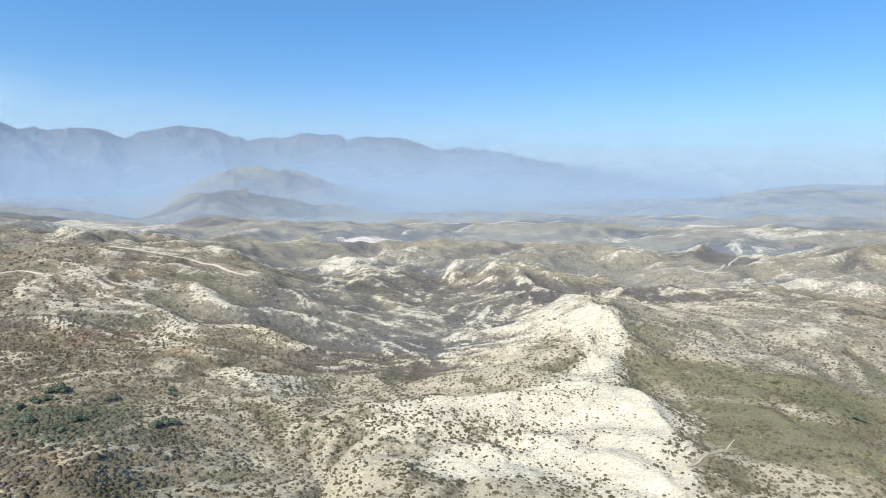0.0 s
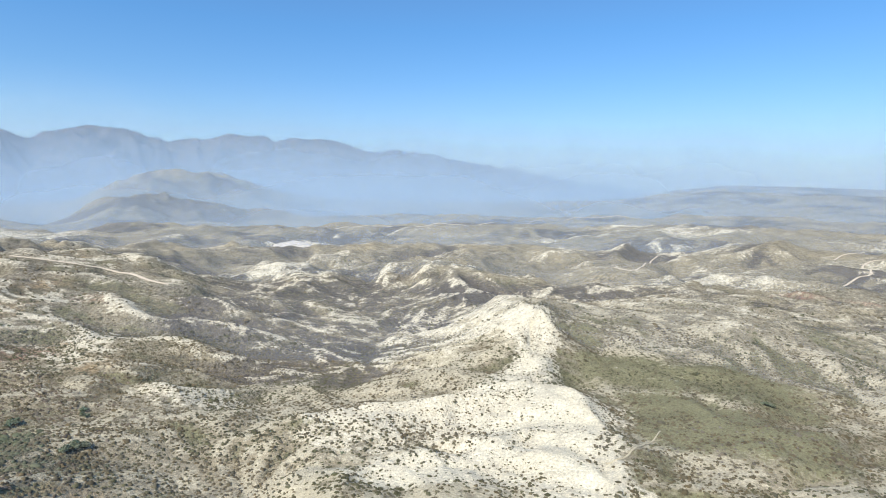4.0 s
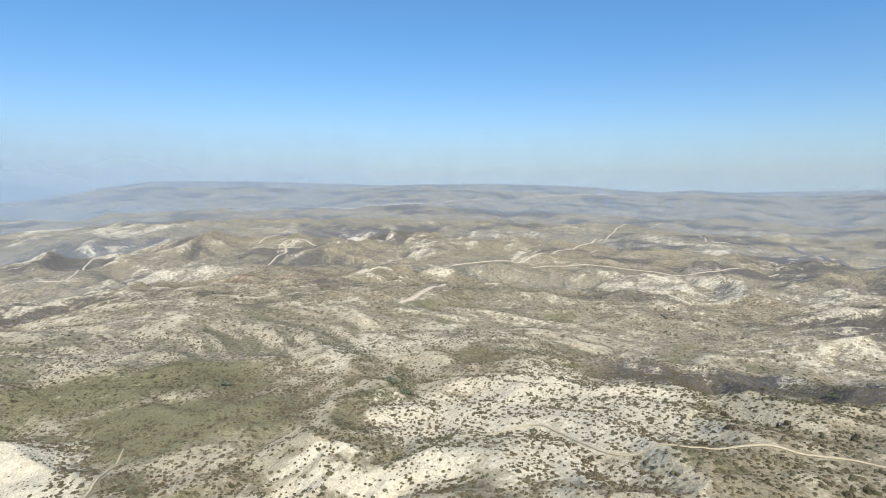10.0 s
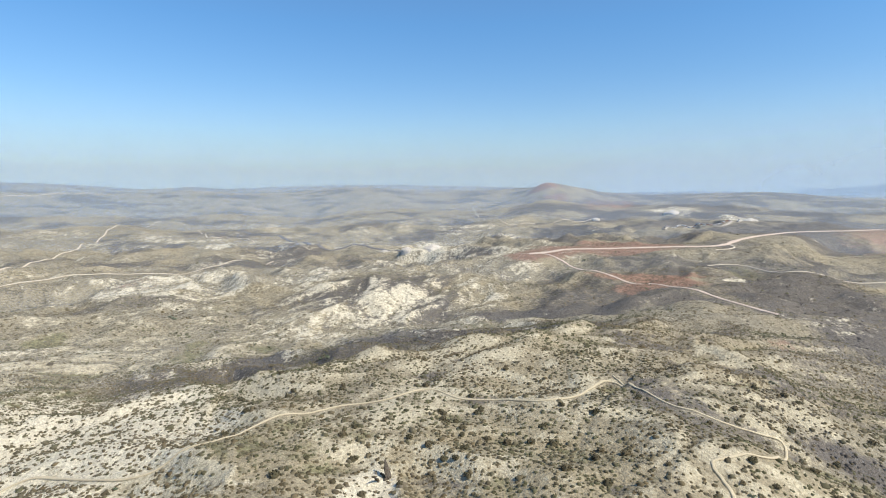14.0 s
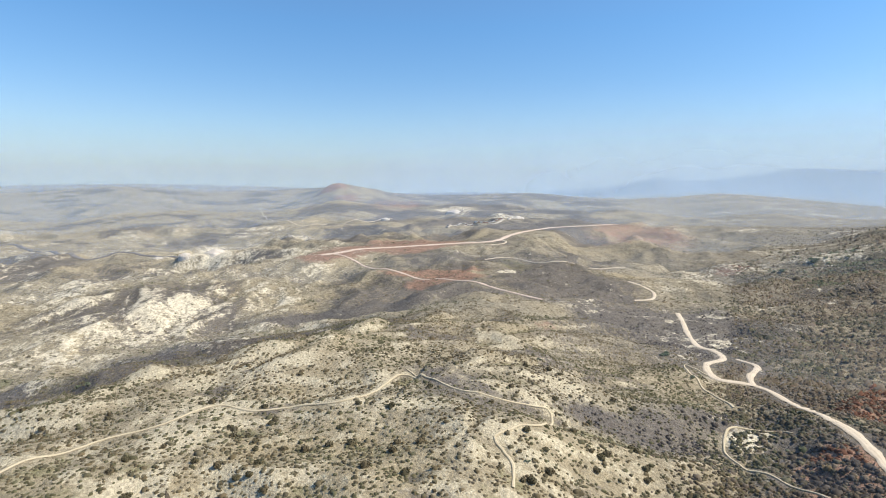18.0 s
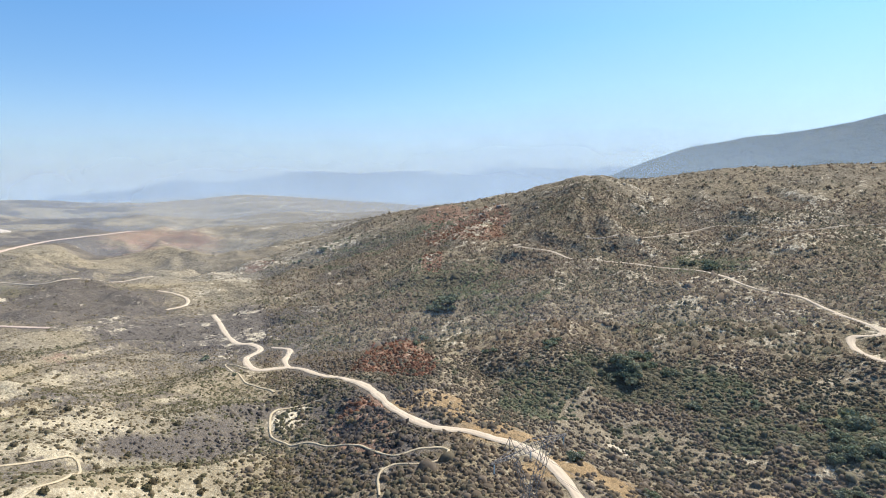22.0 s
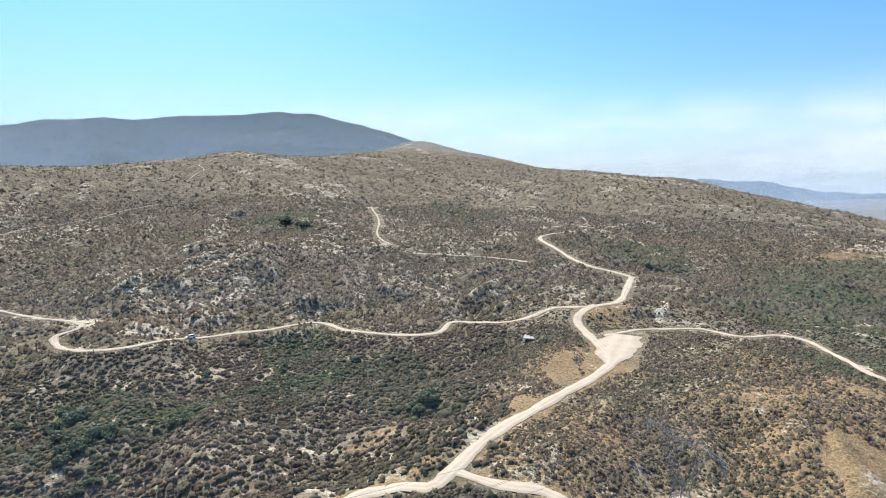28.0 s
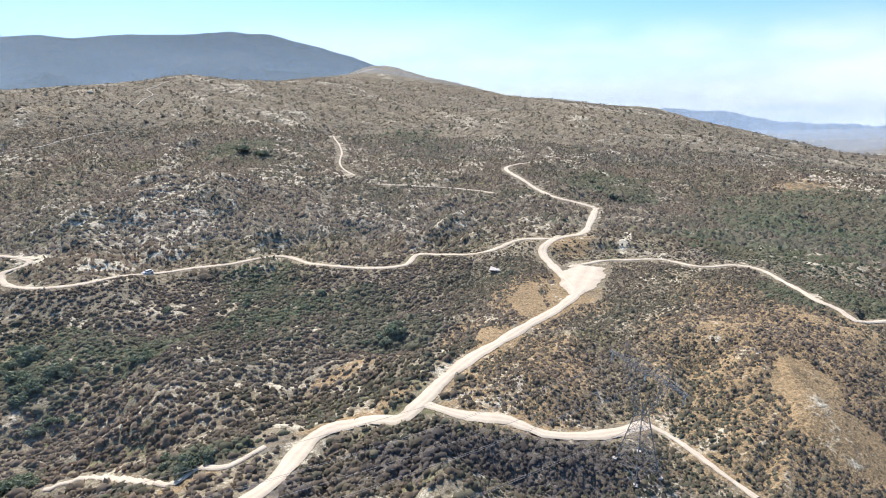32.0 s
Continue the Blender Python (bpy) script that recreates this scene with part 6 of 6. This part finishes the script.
# a car on the hillside road
def car(x, y, turn, pitch=0.0):
    c = thing("car", "white off-road car driving along the pale hillside road", "car", at=(x, y, spot(x, y) + 0.35), turn=turn)
    body = block((4.7, 1.9, 0.75), (0, 0, 0.75), 0.16)
    part("body", body, PAINT_WHITE, c)
    cabin = block((2.9, 1.7, 0.7), (-0.35, 0, 1.4), 0.12)
    for v in cabin.verts:
        if v.co.z > 1.5:
            v.co.x = -0.35 + (v.co.x + 0.35) * 0.82
            v.co.y *= 0.86
    part("cabin", cabin, PAINT_WHITE, c)
    for s in (-1, 1):
        part("side_window", block((2.3, 0.04, 0.42), (-0.35, s * 0.83, 1.45), 0.015), DARK_GLASS, c)
        part("headlight", block((0.06, 0.36, 0.18), (2.33, s * 0.68, 0.85), 0.02), GLASS_BEAD, c)
    part("windscreen", block((0.05, 1.4, 0.46), (1.03, 0, 1.45), 0.015), DARK_GLASS, c)
    part("rear_window", block((0.05, 1.4, 0.42), (-1.74, 0, 1.46), 0.015), DARK_GLASS, c)
    for u in (-1.45, 1.45):
        for s in (-1, 1):
            w = part("wheel", rod(0.38, 0.26, (u, s * 0.84, 0.38), "Y", 16), RUBBER, c)
            part("rim", rod(0.22, 0.03, (u, s * 0.98, 0.38), "Y", 12), STEEL, w)
    return c


_lane = next(smooth_line(s, 1.0) for n, w, l, s in ROADS if n == "dirt_road" and w == 4 and len(s) > 14)
_k = int(np.argmin(np.hypot(_lane[:, 0] + 93.0, _lane[:, 1] + 266.0)))
_k = min(max(_k, 2), len(_lane) - 3)
car(_lane[_k, 0], _lane[_k, 1], math.atan2(*(_lane[_k + 2] - _lane[_k - 2])[::-1]))


# a goods train on the flats
def train():
    stops = smooth_line([(970.7, -291.7), (1183.8, -385.5), (1074.7, -388.0), (1079.5, -427.4), (1171.1, -498.3)], 0.5)
    run = np.concatenate([[0], np.cumsum(np.hypot(*np.diff(stops, axis=0).T))])
    zz = np.convolve(np.pad(ground(stops[:, 0], stops[:, 1]), 20, mode="edge"), np.ones(41) / 41, "valid") + 1.6
    t = thing("goods_train", "long goods train of mixed wagons standing on the distant flats", "train")
    shapes = {}
    for kind, (l, h) in enumerate(((5.6, 2.1), (5.6, 1.5), (5.6, 1.9), (5.6, 2.3))):
        bm = block((l, 1.9, h), (0, 0, 0.6 + h / 2), 0.1)
        me = bpy.data.meshes.new("wagon")
        bm.to_mesh(me)
        bm.free()
        me.materials.append(FREIGHT[kind])
        shapes[kind] = me
    rnd = random.Random(5)
    n = int(run[-1] / 6.4)
    for k in range(n):
        s = (k + 0.5) * run[-1] / n
        x, y, z = np.interp(s, run, stops[:, 0]), np.interp(s, run, stops[:, 1]), np.interp(s, run, zz)
        x1, y1 = np.interp(s + 1, run, stops[:, 0]), np.interp(s + 1, run, stops[:, 1])
        m = Matrix.Translation((x, y, z)) @ Matrix.Rotation(math.atan2(y1 - y, x1 - x), 4, "Z")
        again("locomotive" if k < 2 else "wagon", shapes[3 if k < 2 else rnd.choice((0, 0, 1, 2, 3))], t, m)


train()


# white spoil heaps and a slab
def heap(x, y, width, seed):
    rnd = np.random.RandomState(seed)
    bm = bmesh.new()
    rings, sides, tall = 7, 26, width * 0.13
    top = bm.verts.new((rnd.uniform(-0.05, 0.05) * width, 0, tall))
    rows = []
    for k in range(1, rings + 1):
        row = []
        for j in range(sides):
            a = 2 * math.pi * j / sides
            w = width * 0.5 * k / rings * (1 + 0.16 * math.sin(a * 2 + seed) + 0.08 * math.sin(a * 5 + seed * 2) + rnd.uniform(-0.03, 0.03))
            px, py = math.cos(a) * w, math.sin(a) * w * 0.7
            h = tall * (1 - k / rings) ** 0.85 + (spot(x + px, y + py) - spot(x, y) - 0.4 if k == rings else 0) + rnd.uniform(-0.02, 0.02) * tall
            row.append(bm.verts.new((px, py, h)))
        rows.append(row)
    for j in range(sides):
        bm.faces.new((top, rows[0][j], rows[0][(j + 1) % sides]))
        for a, b in zip(rows, rows[1:]):
            bm.faces.new((a[j], b[j], b[(j + 1) % sides], a[(j + 1) % sides]))
    me = bpy.data.meshes.new("spoil_heap")
    bm.to_mesh(me)
    bm.free()
    me.materials.append(WHITE_SPOIL)
    ob = new("spoil_heap", me)
    ob.location = (x, y, spot(x, y))
    tagged(ob, "bright white spoil heap on the grey plain", "spoil heap", "spoil heaps on the plain")


for _k, (_x, _y, _w) in enumerate(((739.5, 113.7, 29.3), (741.0, 79.7, 38.5), (1465.1, -459.3, 70.1), (1250.2, -554.2, 44.3), (446.0, 860.5, 36.7), (824.4, 161.4, 19.9), (-503.3, 795.9, 69.0), (1408.4, -257.8, 35.8))):
    heap(_x, _y, _w, _k + 1)

_slab = block((6.0, 4.4, 0.4), (0, 0, 0.1), 0.06)
_me = bpy.data.meshes.new("concrete_slab")
_slab.to_mesh(_me)
_slab.free()
_me.materials.append(CONCRETE)
_ob = new("concrete_slab", _me)
_ob.location, _ob.rotation_euler[2] = (-185.1, -137.0, spot(-185.1, -137.0) + 0.25), 0.5
tagged(_ob, "pale concrete slab beside the green bushes", "slab")

_x, _y = -105.8, -553.9
_post = thing("utility_pole", "pale utility pole with a short cross arm by the upper road", "pole", at=(_x, _y, spot(_x, _y)))
part("pole", rod(0.28, 8.4, (0, 0, 3.9), "Z", 10), PALE_ROCK, _post)
part("cross_arm", block((4.2, 0.3, 0.4), (0, 0, 7.4), 0.04), PALE_ROCK, _post)


# dark rock blades on the near bluff
DARK_ROCK = rock_material("dark_rock", (0.17, 0.145, 0.11), (0.075, 0.064, 0.05), 0.9)


def rock_blade(x, y, tall, seed):
    """A dark upright blade of rock that leans out of the slope, with loose blocks at its foot."""
    rnd = random.Random(seed)
    r = thing("rock_blade", "dark weathered blade of rock leaning out of the pale bluff", "rock", "rock blades on the bluff", (x, y, spot(x, y) - 0.4), rnd.uniform(0, 3))
    bm = bmesh.new()
    bmesh.ops.create_icosphere(bm, subdivisions=3, radius=0.5)
    tall *= 0.7
    for v in bm.verts:
        n = noise.noise(v.co * 2.6 + Vector((seed * 5.3, 0, 0))) + 0.5 * noise.noise(v.co * 7.0 + Vector((0, seed * 2.1, 0)))
        v.co *= 1 + 0.4 * n
        up = v.co.z + 0.5
        v.co = Vector((v.co.x * tall * 0.26 * (1.1 - 0.5 * up) + 2.4 * up * up, v.co.y * tall * 0.42 * (1.15 - 0.5 * up), up * tall))
    part("blade", bm, DARK_ROCK, r)
    for k in range(4):
        bm = bmesh.new()
        bmesh.ops.create_icosphere(bm, subdivisions=2, radius=tall * rnd.uniform(0.06, 0.13))
        at = Vector((rnd.uniform(-0.3, 0.3) * tall, rnd.uniform(-0.35, 0.35) * tall, 0.45))
        for v in bm.verts:
            v.co = v.co * (1 + 0.5 * noise.noise(v.co * 3 + at)) + at
        part("block", bm, DARK_ROCK if k % 2 else PALE_ROCK, r)


rock_blade(115.9, 23.3, 5.0, 1)
rock_blade(115.4, 25.5, 3.4, 2)
rock_blade(105.4, 80.9, 3.2, 3)


# boulders on the spurs
def boulder_mesh(seed):
    bm = bmesh.new()
    bmesh.ops.create_icosphere(bm, subdivisions=2, radius=0.5)
    for v in bm.verts:
        n = noise.noise(v.co * 2.2 + Vector((seed * 7.1, 0, 0)))
        v.co *= 1 + 0.55 * n
        v.co.z = max(v.co.z * 0.8, -0.2)
    me = bpy.data.meshes.new("boulder")
    bm.to_mesh(me)
    bm.free()
    me.materials.append(PALE_ROCK)
    return me


_rocks = [boulder_mesh(k) for k in range(5)]
_rnd = random.Random(9)
for _k, (_x, _y) in enumerate((
    (355.2, -928.4),
    (219.2, -652.1),
    (185.1, -614.2),
    (241.6, -597.1),
    (308.6, -654.1),
    (231.1, -539.3),
    (214.0, -544.6),
    (139.8, -572.8),
    (122.3, -610.4),
    (114.7, -661.7),
    (187.8, -575.6),
    (269.3, -651.2),
    (122.9, -624.4),
    (121.2, -745.7),
    (320.4, -671.2),
    (333.8, -627.1),
    (-15.3, -801.9),
    (-192.2, -757.3),
    (-239.4, -768.5),
    (-132.9, -777.9),
    (70.9, -196.8),
    (115.2, -491.7),
    (-715.1, -304.9),
    (-733.9, -336.8),
    (-693.6, -281.1),
    (-645.3, -234.9),
    (-122.6, -147.5),
    (-184.7, -135.5),
    (-95.7, -37.9),
    (-148.8, -29.9),
    (-558.5, -286.4),
    (-536.5, -259.4),
    (-530.1, -241.2),
    (-726.0, -315.3),
    (-149.9, -29.6),
    (-151.1, -31.1),
)):
    _s = math.hypot(_x, _y) * _rnd.uniform(0.0035, 0.0065)
    _ob = new("boulder", _rocks[_k % 5])
    _ob.matrix_basis = Matrix.Translation((_x, _y, spot(_x, _y) + 0.1 * _s)) @ Matrix.Rotation(_rnd.uniform(0, 6), 4, "Z") @ Matrix.Diagonal((_s * 1.3, _s, _s, 1))
    tagged(_ob, "pale weathered boulder among the scrub", "boulder", "boulders on the hillside")


# ---- larger green bushes ----
def green_bush(seed):
    """A rounded evergreen bush of several leafy mounds on short stems, one metre wide."""
    rnd = np.random.RandomState(seed)
    ob = thing("bush", "dense dark green evergreen bush among dry brown scrub", "bush", "evergreen bushes in the gullies")
    mounds = []
    for k in range(rnd.randint(5, 8)):
        a, d = rnd.uniform(0, 6.28), rnd.uniform(0.05, 0.32)
        mounds.append((math.cos(a) * d, math.sin(a) * d, rnd.uniform(0.14, 0.36), rnd.uniform(0.15, 0.25)))
    verts, faces, tint = [], [], []
    for mx, my, mz, mr in mounds:
        shade = rnd.uniform(0, 1)
        for _ in range(60):
            d = rnd.normal(0, 1, 3)
            d[2] = abs(d[2]) * 0.9 - 0.15
            d /= np.linalg.norm(d)
            c = np.array([mx, my, mz]) + d * mr * rnd.uniform(0.75, 1.1)
            u = np.cross(d, rnd.normal(0, 1, 3))
            u /= np.linalg.norm(u)
            v = np.cross(d + rnd.normal(0, 0.5, 3), u)
            v /= np.linalg.norm(v)
            s = rnd.uniform(0.04, 0.075)
            k = len(verts)
            verts += [tuple(c - u * s), tuple(c + v * s * 0.8), tuple(c + u * s), tuple(c - v * s * 0.8)]
            faces.append((k, k + 1, k + 2, k + 3))
            tint += [shade] * 4
    me = mesh_of("crown", np.array(verts), np.array(faces), GREEN_LEAF)
    layer(me, "tint", np.array(tint))
    again("crown", me, ob)
    for mx, my, mz, mr in mounds[:4]:
        part("stem", bars([((mx * 0.3, my * 0.3, -0.1), (mx, my, mz))], 0.03), BARK, ob)
    return ob


_kinds = [green_bush(70 + k) for k in range(6)]
_count = 0


def grove(*places):
    """Bushes at (x, y, width)."""
    global _count
    for x, y, w in places:
        m = Matrix.Translation((x, y, spot(x, y))) @ Matrix.Rotation(_count * 1.7, 4, "Z") @ Matrix.Diagonal((w, w * 0.9, w * 0.75, 1))
        if _count < 6:
            _kinds[_count].matrix_basis = m
        else:
            k = _kinds[_count % 6]
            copy_thing(k, m @ Matrix.Diagonal((1 / k.scale.x, 1 / k.scale.y, 1 / k.scale.z, 1)))
        _count += 1


grove((-31.7, -211.9, 8.0), (-29.0, -210.3, 8.0), (-32.4, -209.8, 7.6), (-36.9, -208.0, 10.7), (-34.4, -214.5, 10.5), (-29.8, -194.5, 8.5), (-37.3, -188.1, 8.9), (-39.2, -185.1, 5.7), (-41.6, -188.2, 7.6), (-28.0, -186.7, 4.7), (-28.0, -186.7, 5.1), (-31.2, -190.2, 5.9), (-32.6, -168.1, 3.6), (-30.9, -168.9, 4.5), (-35.6, -165.4, 5.3), (-26.5, -167.2, 5.1))
grove((-28.4, -168.9, 4.1), (-27.9, -166.9, 3.9), (-39.5, -106.0, 5.2), (-39.6, -103.8, 4.1), (-37.2, -104.7, 5.3), (-37.0, -111.1, 3.2), (-38.6, -110.6, 3.2), (-39.1, -114.6, 3.7), (-43.0, -105.1, 4.0), (-42.1, -102.8, 2.8), (-43.6, -103.8, 4.1), (-18.5, -146.1, 4.8), (-16.3, -144.9, 5.9), (-19.4, -143.5, 5.9), (-20.4, -141.3, 4.1), (-21.1, -140.7, 3.2))
grove((-17.8, -141.2, 4.8), (-181.5, -126.2, 3.0), (-181.8, -126.6, 3.0), (-181.0, -128.7, 2.6), (-180.8, -129.8, 2.4), (-179.8, -127.8, 1.8), (-116.3, -131.8, 4.9), (-115.1, -130.2, 5.7), (-115.4, -131.3, 4.4), (-111.7, -136.4, 3.6), (-114.0, -135.1, 3.2), (-113.6, -135.5, 3.5), (-119.4, -129.7, 4.0), (-121.4, -128.5, 3.2), (-120.0, -129.1, 3.2), (-430.6, -276.1, 3.5))
grove((-429.2, -275.6, 4.1), (-430.6, -275.1, 4.7), (-435.9, -267.7, 3.8), (-436.6, -268.5, 3.6), (-436.8, -265.2, 3.6), (-383.6, -187.5, 5.8), (-382.9, -187.8, 4.6), (-382.2, -186.9, 5.8), (-357.2, -166.2, 7.1), (-357.9, -164.5, 4.8), (-357.9, -163.4, 5.0), (-357.5, -158.2, 5.7), (-357.8, -154.9, 3.7), (-357.3, -159.8, 4.1), (-408.2, -204.3, 3.3), (-408.2, -202.1, 4.1))
grove((-407.0, -205.5, 4.4), (-626.7, -159.3, 3.3), (-629.1, -160.3, 3.2), (-627.6, -161.1, 4.2), (-32.3, -131.3, 2.0), (-34.6, -133.8, 1.8), (-57.2, -174.0, 5.9), (-55.8, -176.5, 5.8), (-60.1, -181.4, 5.7), (36.0, -144.2, 5.5), (36.3, -144.1, 5.4), (35.6, -144.8, 4.5), (14.5, -139.7, 5.1), (16.9, -140.0, 4.8), (11.5, -137.5, 6.7), (-5.4, -141.3, 3.4))
grove((-5.5, -141.3, 2.8), (-3.9, -143.8, 3.9), (34.1, -228.5, 7.9), (35.9, -227.7, 10.1), (34.3, -225.9, 11.1), (22.7, -243.4, 8.1), (22.7, -244.9, 8.2), (20.3, -244.6, 7.1), (31.0, -252.6, 6.8), (31.1, -252.1, 7.6), (32.4, -247.4, 7.0), (11.7, -214.6, 5.3), (10.1, -216.2, 4.9), (10.2, -213.2, 6.7), (-32.3, -183.9, 6.8), (-31.3, -182.1, 5.9))
grove((-32.7, -184.9, 6.1), (-39.0, -187.2, 5.8), (-35.5, -186.4, 4.4), (-37.0, -188.1, 6.1), (-25.8, -179.9, 4.9), (-27.2, -180.2, 5.6), (-29.0, -182.0, 5.2), (176.8, -339.4, 10.2), (162.2, -325.0, 12.3), (178.8, -341.2, 12.3), (167.8, -310.3, 6.0), (180.4, -324.5, 8.4), (172.1, -308.5, 9.9), (157.8, -313.2, 6.8), (158.2, -312.4, 5.4), (160.1, -310.9, 6.0))
grove((147.3, -256.4, 6.9), (143.6, -243.0, 5.8), (145.2, -244.4, 5.7), (158.1, -265.2, 5.0), (161.3, -268.5, 6.1), (163.2, -273.2, 6.1), (15.2, -431.2, 13.3), (16.5, -437.6, 13.2), (17.4, -426.6, 8.9), (28.8, -441.5, 6.7), (25.4, -443.7, 6.9), (32.8, -445.3, 8.6), (-250.6, -448.7, 11.1), (-244.4, -444.8, 13.5), (-251.7, -451.0, 14.9), (-253.3, -427.5, 9.0))
grove((-256.4, -426.9, 10.1), (-252.7, -433.1, 8.6), (-8.7, -220.2, 4.5), (-10.1, -219.6, 4.5), (-8.7, -216.2, 5.2), (-22.4, -219.7, 3.9), (-24.9, -223.4, 3.4), (-22.9, -219.1, 3.5), (-81.2, -217.4, 3.6), (-83.4, -219.3, 3.6), (-82.8, -218.4, 4.1), (-108.9, -204.8, 4.3), (-106.1, -199.5, 5.3), (-112.1, -208.8, 3.9), (-121.6, -131.7, 8.4), (-121.4, -130.5, 8.1))
grove((-123.7, -134.5, 7.9), (-118.1, -136.2, 4.1), (-120.7, -135.3, 3.7), (-116.8, -134.1, 4.9), (75.1, -250.6, 6.9), (72.9, -257.5, 5.2), (75.4, -248.4, 5.8), (-118.3, -178.8, 4.6), (-119.7, -179.1, 4.7), (-118.4, -178.1, 5.0), (162.5, -319.3, 12.7), (164.7, -315.8, 15.8), (178.0, -330.3, 14.1), (164.6, -309.1, 8.9), (164.5, -309.8, 6.8), (167.1, -307.8, 6.8))
grove((74.0, -244.2, 7.7), (72.8, -246.6, 6.0), (73.3, -238.1, 5.5), (36.7, -230.6, 11.0), (36.3, -231.2, 9.0), (40.3, -233.1, 11.5), (34.8, -262.2, 8.3), (39.1, -259.6, 7.1), (38.8, -262.7, 9.7), (41.4, -226.3, 7.3), (45.7, -226.5, 5.3), (41.5, -223.7, 5.5), (103.7, -242.4, 4.3), (100.5, -242.2, 5.6), (105.3, -241.8, 4.7), (418.8, -499.8, 8.7))
grove((417.6, -500.7, 8.1), (416.5, -498.3, 7.5), (414.7, -456.3, 6.1), (412.8, -456.4, 6.8), (418.4, -452.9, 6.2), (-193.5, 112.1, 5.7), (-196.2, 112.4, 5.4), (-195.3, 108.9, 5.1), (-189.0, 100.5, 4.8), (-188.2, 104.2, 5.2), (-190.4, 96.8, 6.4), (-149.9, 117.0, 4.8), (-150.0, 114.3, 5.5), (-148.3, 118.9, 4.8), (-169.5, 100.7, 4.2), (-168.9, 101.5, 4.1))
grove((-168.2, 102.8, 3.7), (-181.7, 93.0, 4.8), (-181.3, 92.7, 4.0), (-178.8, 93.1, 5.3), (-180.2, 121.1, 4.5), (-178.8, 117.8, 3.4), (-180.0, 120.5, 4.6), (-168.2, 94.8, 3.9), (-165.2, 94.1, 4.3), (-168.1, 95.0, 3.9), (-175.2, 139.8, 2.9), (-176.8, 142.5, 4.1), (-172.5, 140.0, 3.5), (115.5, 193.2, 4.7), (117.4, 198.4, 4.4), (119.1, 195.1, 3.4))
grove((115.8, 184.8, 3.4), (119.9, 185.8, 5.2), (120.6, 187.1, 3.6), (59.1, 234.5, 3.6), (59.8, 235.8, 2.4), (61.8, 235.8, 3.9), (389.5, 238.0, 3.2), (391.7, 242.1, 4.0), (387.1, 235.2, 4.0), (85.9, 99.8, 1.2), (86.2, 98.9, 1.6), (114.9, 87.5, 1.1), (114.6, 87.0, 1.3), (269.4, 87.2, 3.4), (259.5, 80.2, 3.1), (260.4, 80.8, 3.6))
grove((188.9, -92.6, 1.6), (188.5, -93.5, 1.5), (228.3, -181.8, 4.6), (227.3, -180.7, 4.3), (226.7, -179.0, 3.8), (110.2, -52.2, 1.1), (110.4, -51.7, 1.2), (186.0, -162.3, 2.9), (186.0, -162.3, 2.3))



# ---- lone round shrubs on the near eastern slopes ----
LONE_LEAF = leaf_material("lone_shrub_leaf", (0.085, 0.085, 0.05), (0.12, 0.108, 0.066), (0.15, 0.125, 0.08))


def lone_shrub(seed):
    """A round dry shrub of many sprigs on a short stem, one metre wide."""
    v, f = sprigs(seed, 60, 0.1, 8, True)
    ob = thing("shrub", "round dark olive shrub standing alone on the pale slope", "shrub", "lone shrubs on the slope")
    me = mesh_of("crown", v, f, LONE_LEAF, True)
    layer(me, "tint", np.repeat(np.random.RandomState(seed).uniform(0, 1), len(v)))
    again("crown", me, ob)
    part("stem", bars([((0.02, 0, -0.12), (0, 0.03, 0.3))], 0.07), BARK, ob)
    return ob


_lone = [lone_shrub(300 + k) for k in range(4)]
_rnd = random.Random(21)
_count = 0
while _count < 90:
    _b, _d = _rnd.uniform(-128, -62), _rnd.uniform(112, 205)
    _x, _y = on_plan(_b, _d)
    _w = _rnd.uniform(1.3, 2.6)
    if not off_road(np.array([_x]), np.array([_y]))[0] or fbm(np.array([_x / 25]), np.array([_y / 25]), 2)[0] < -0.15:
        continue
    _m = Matrix.Translation((_x, _y, spot(_x, _y))) @ Matrix.Rotation(_rnd.uniform(0, 6.28), 4, "Z") @ Matrix.Diagonal((_w, _w * _rnd.uniform(0.8, 1.2), _w * _rnd.uniform(0.8, 1.05), 1))
    if _count < 4:
        _lone[_count].matrix_basis = _m
    else:
        _k = _lone[_count % 4]
        copy_thing(_k, _m @ Matrix.Diagonal((1 / _k.scale.x, 1 / _k.scale.y, 1 / _k.scale.z, 1)))
    _count += 1
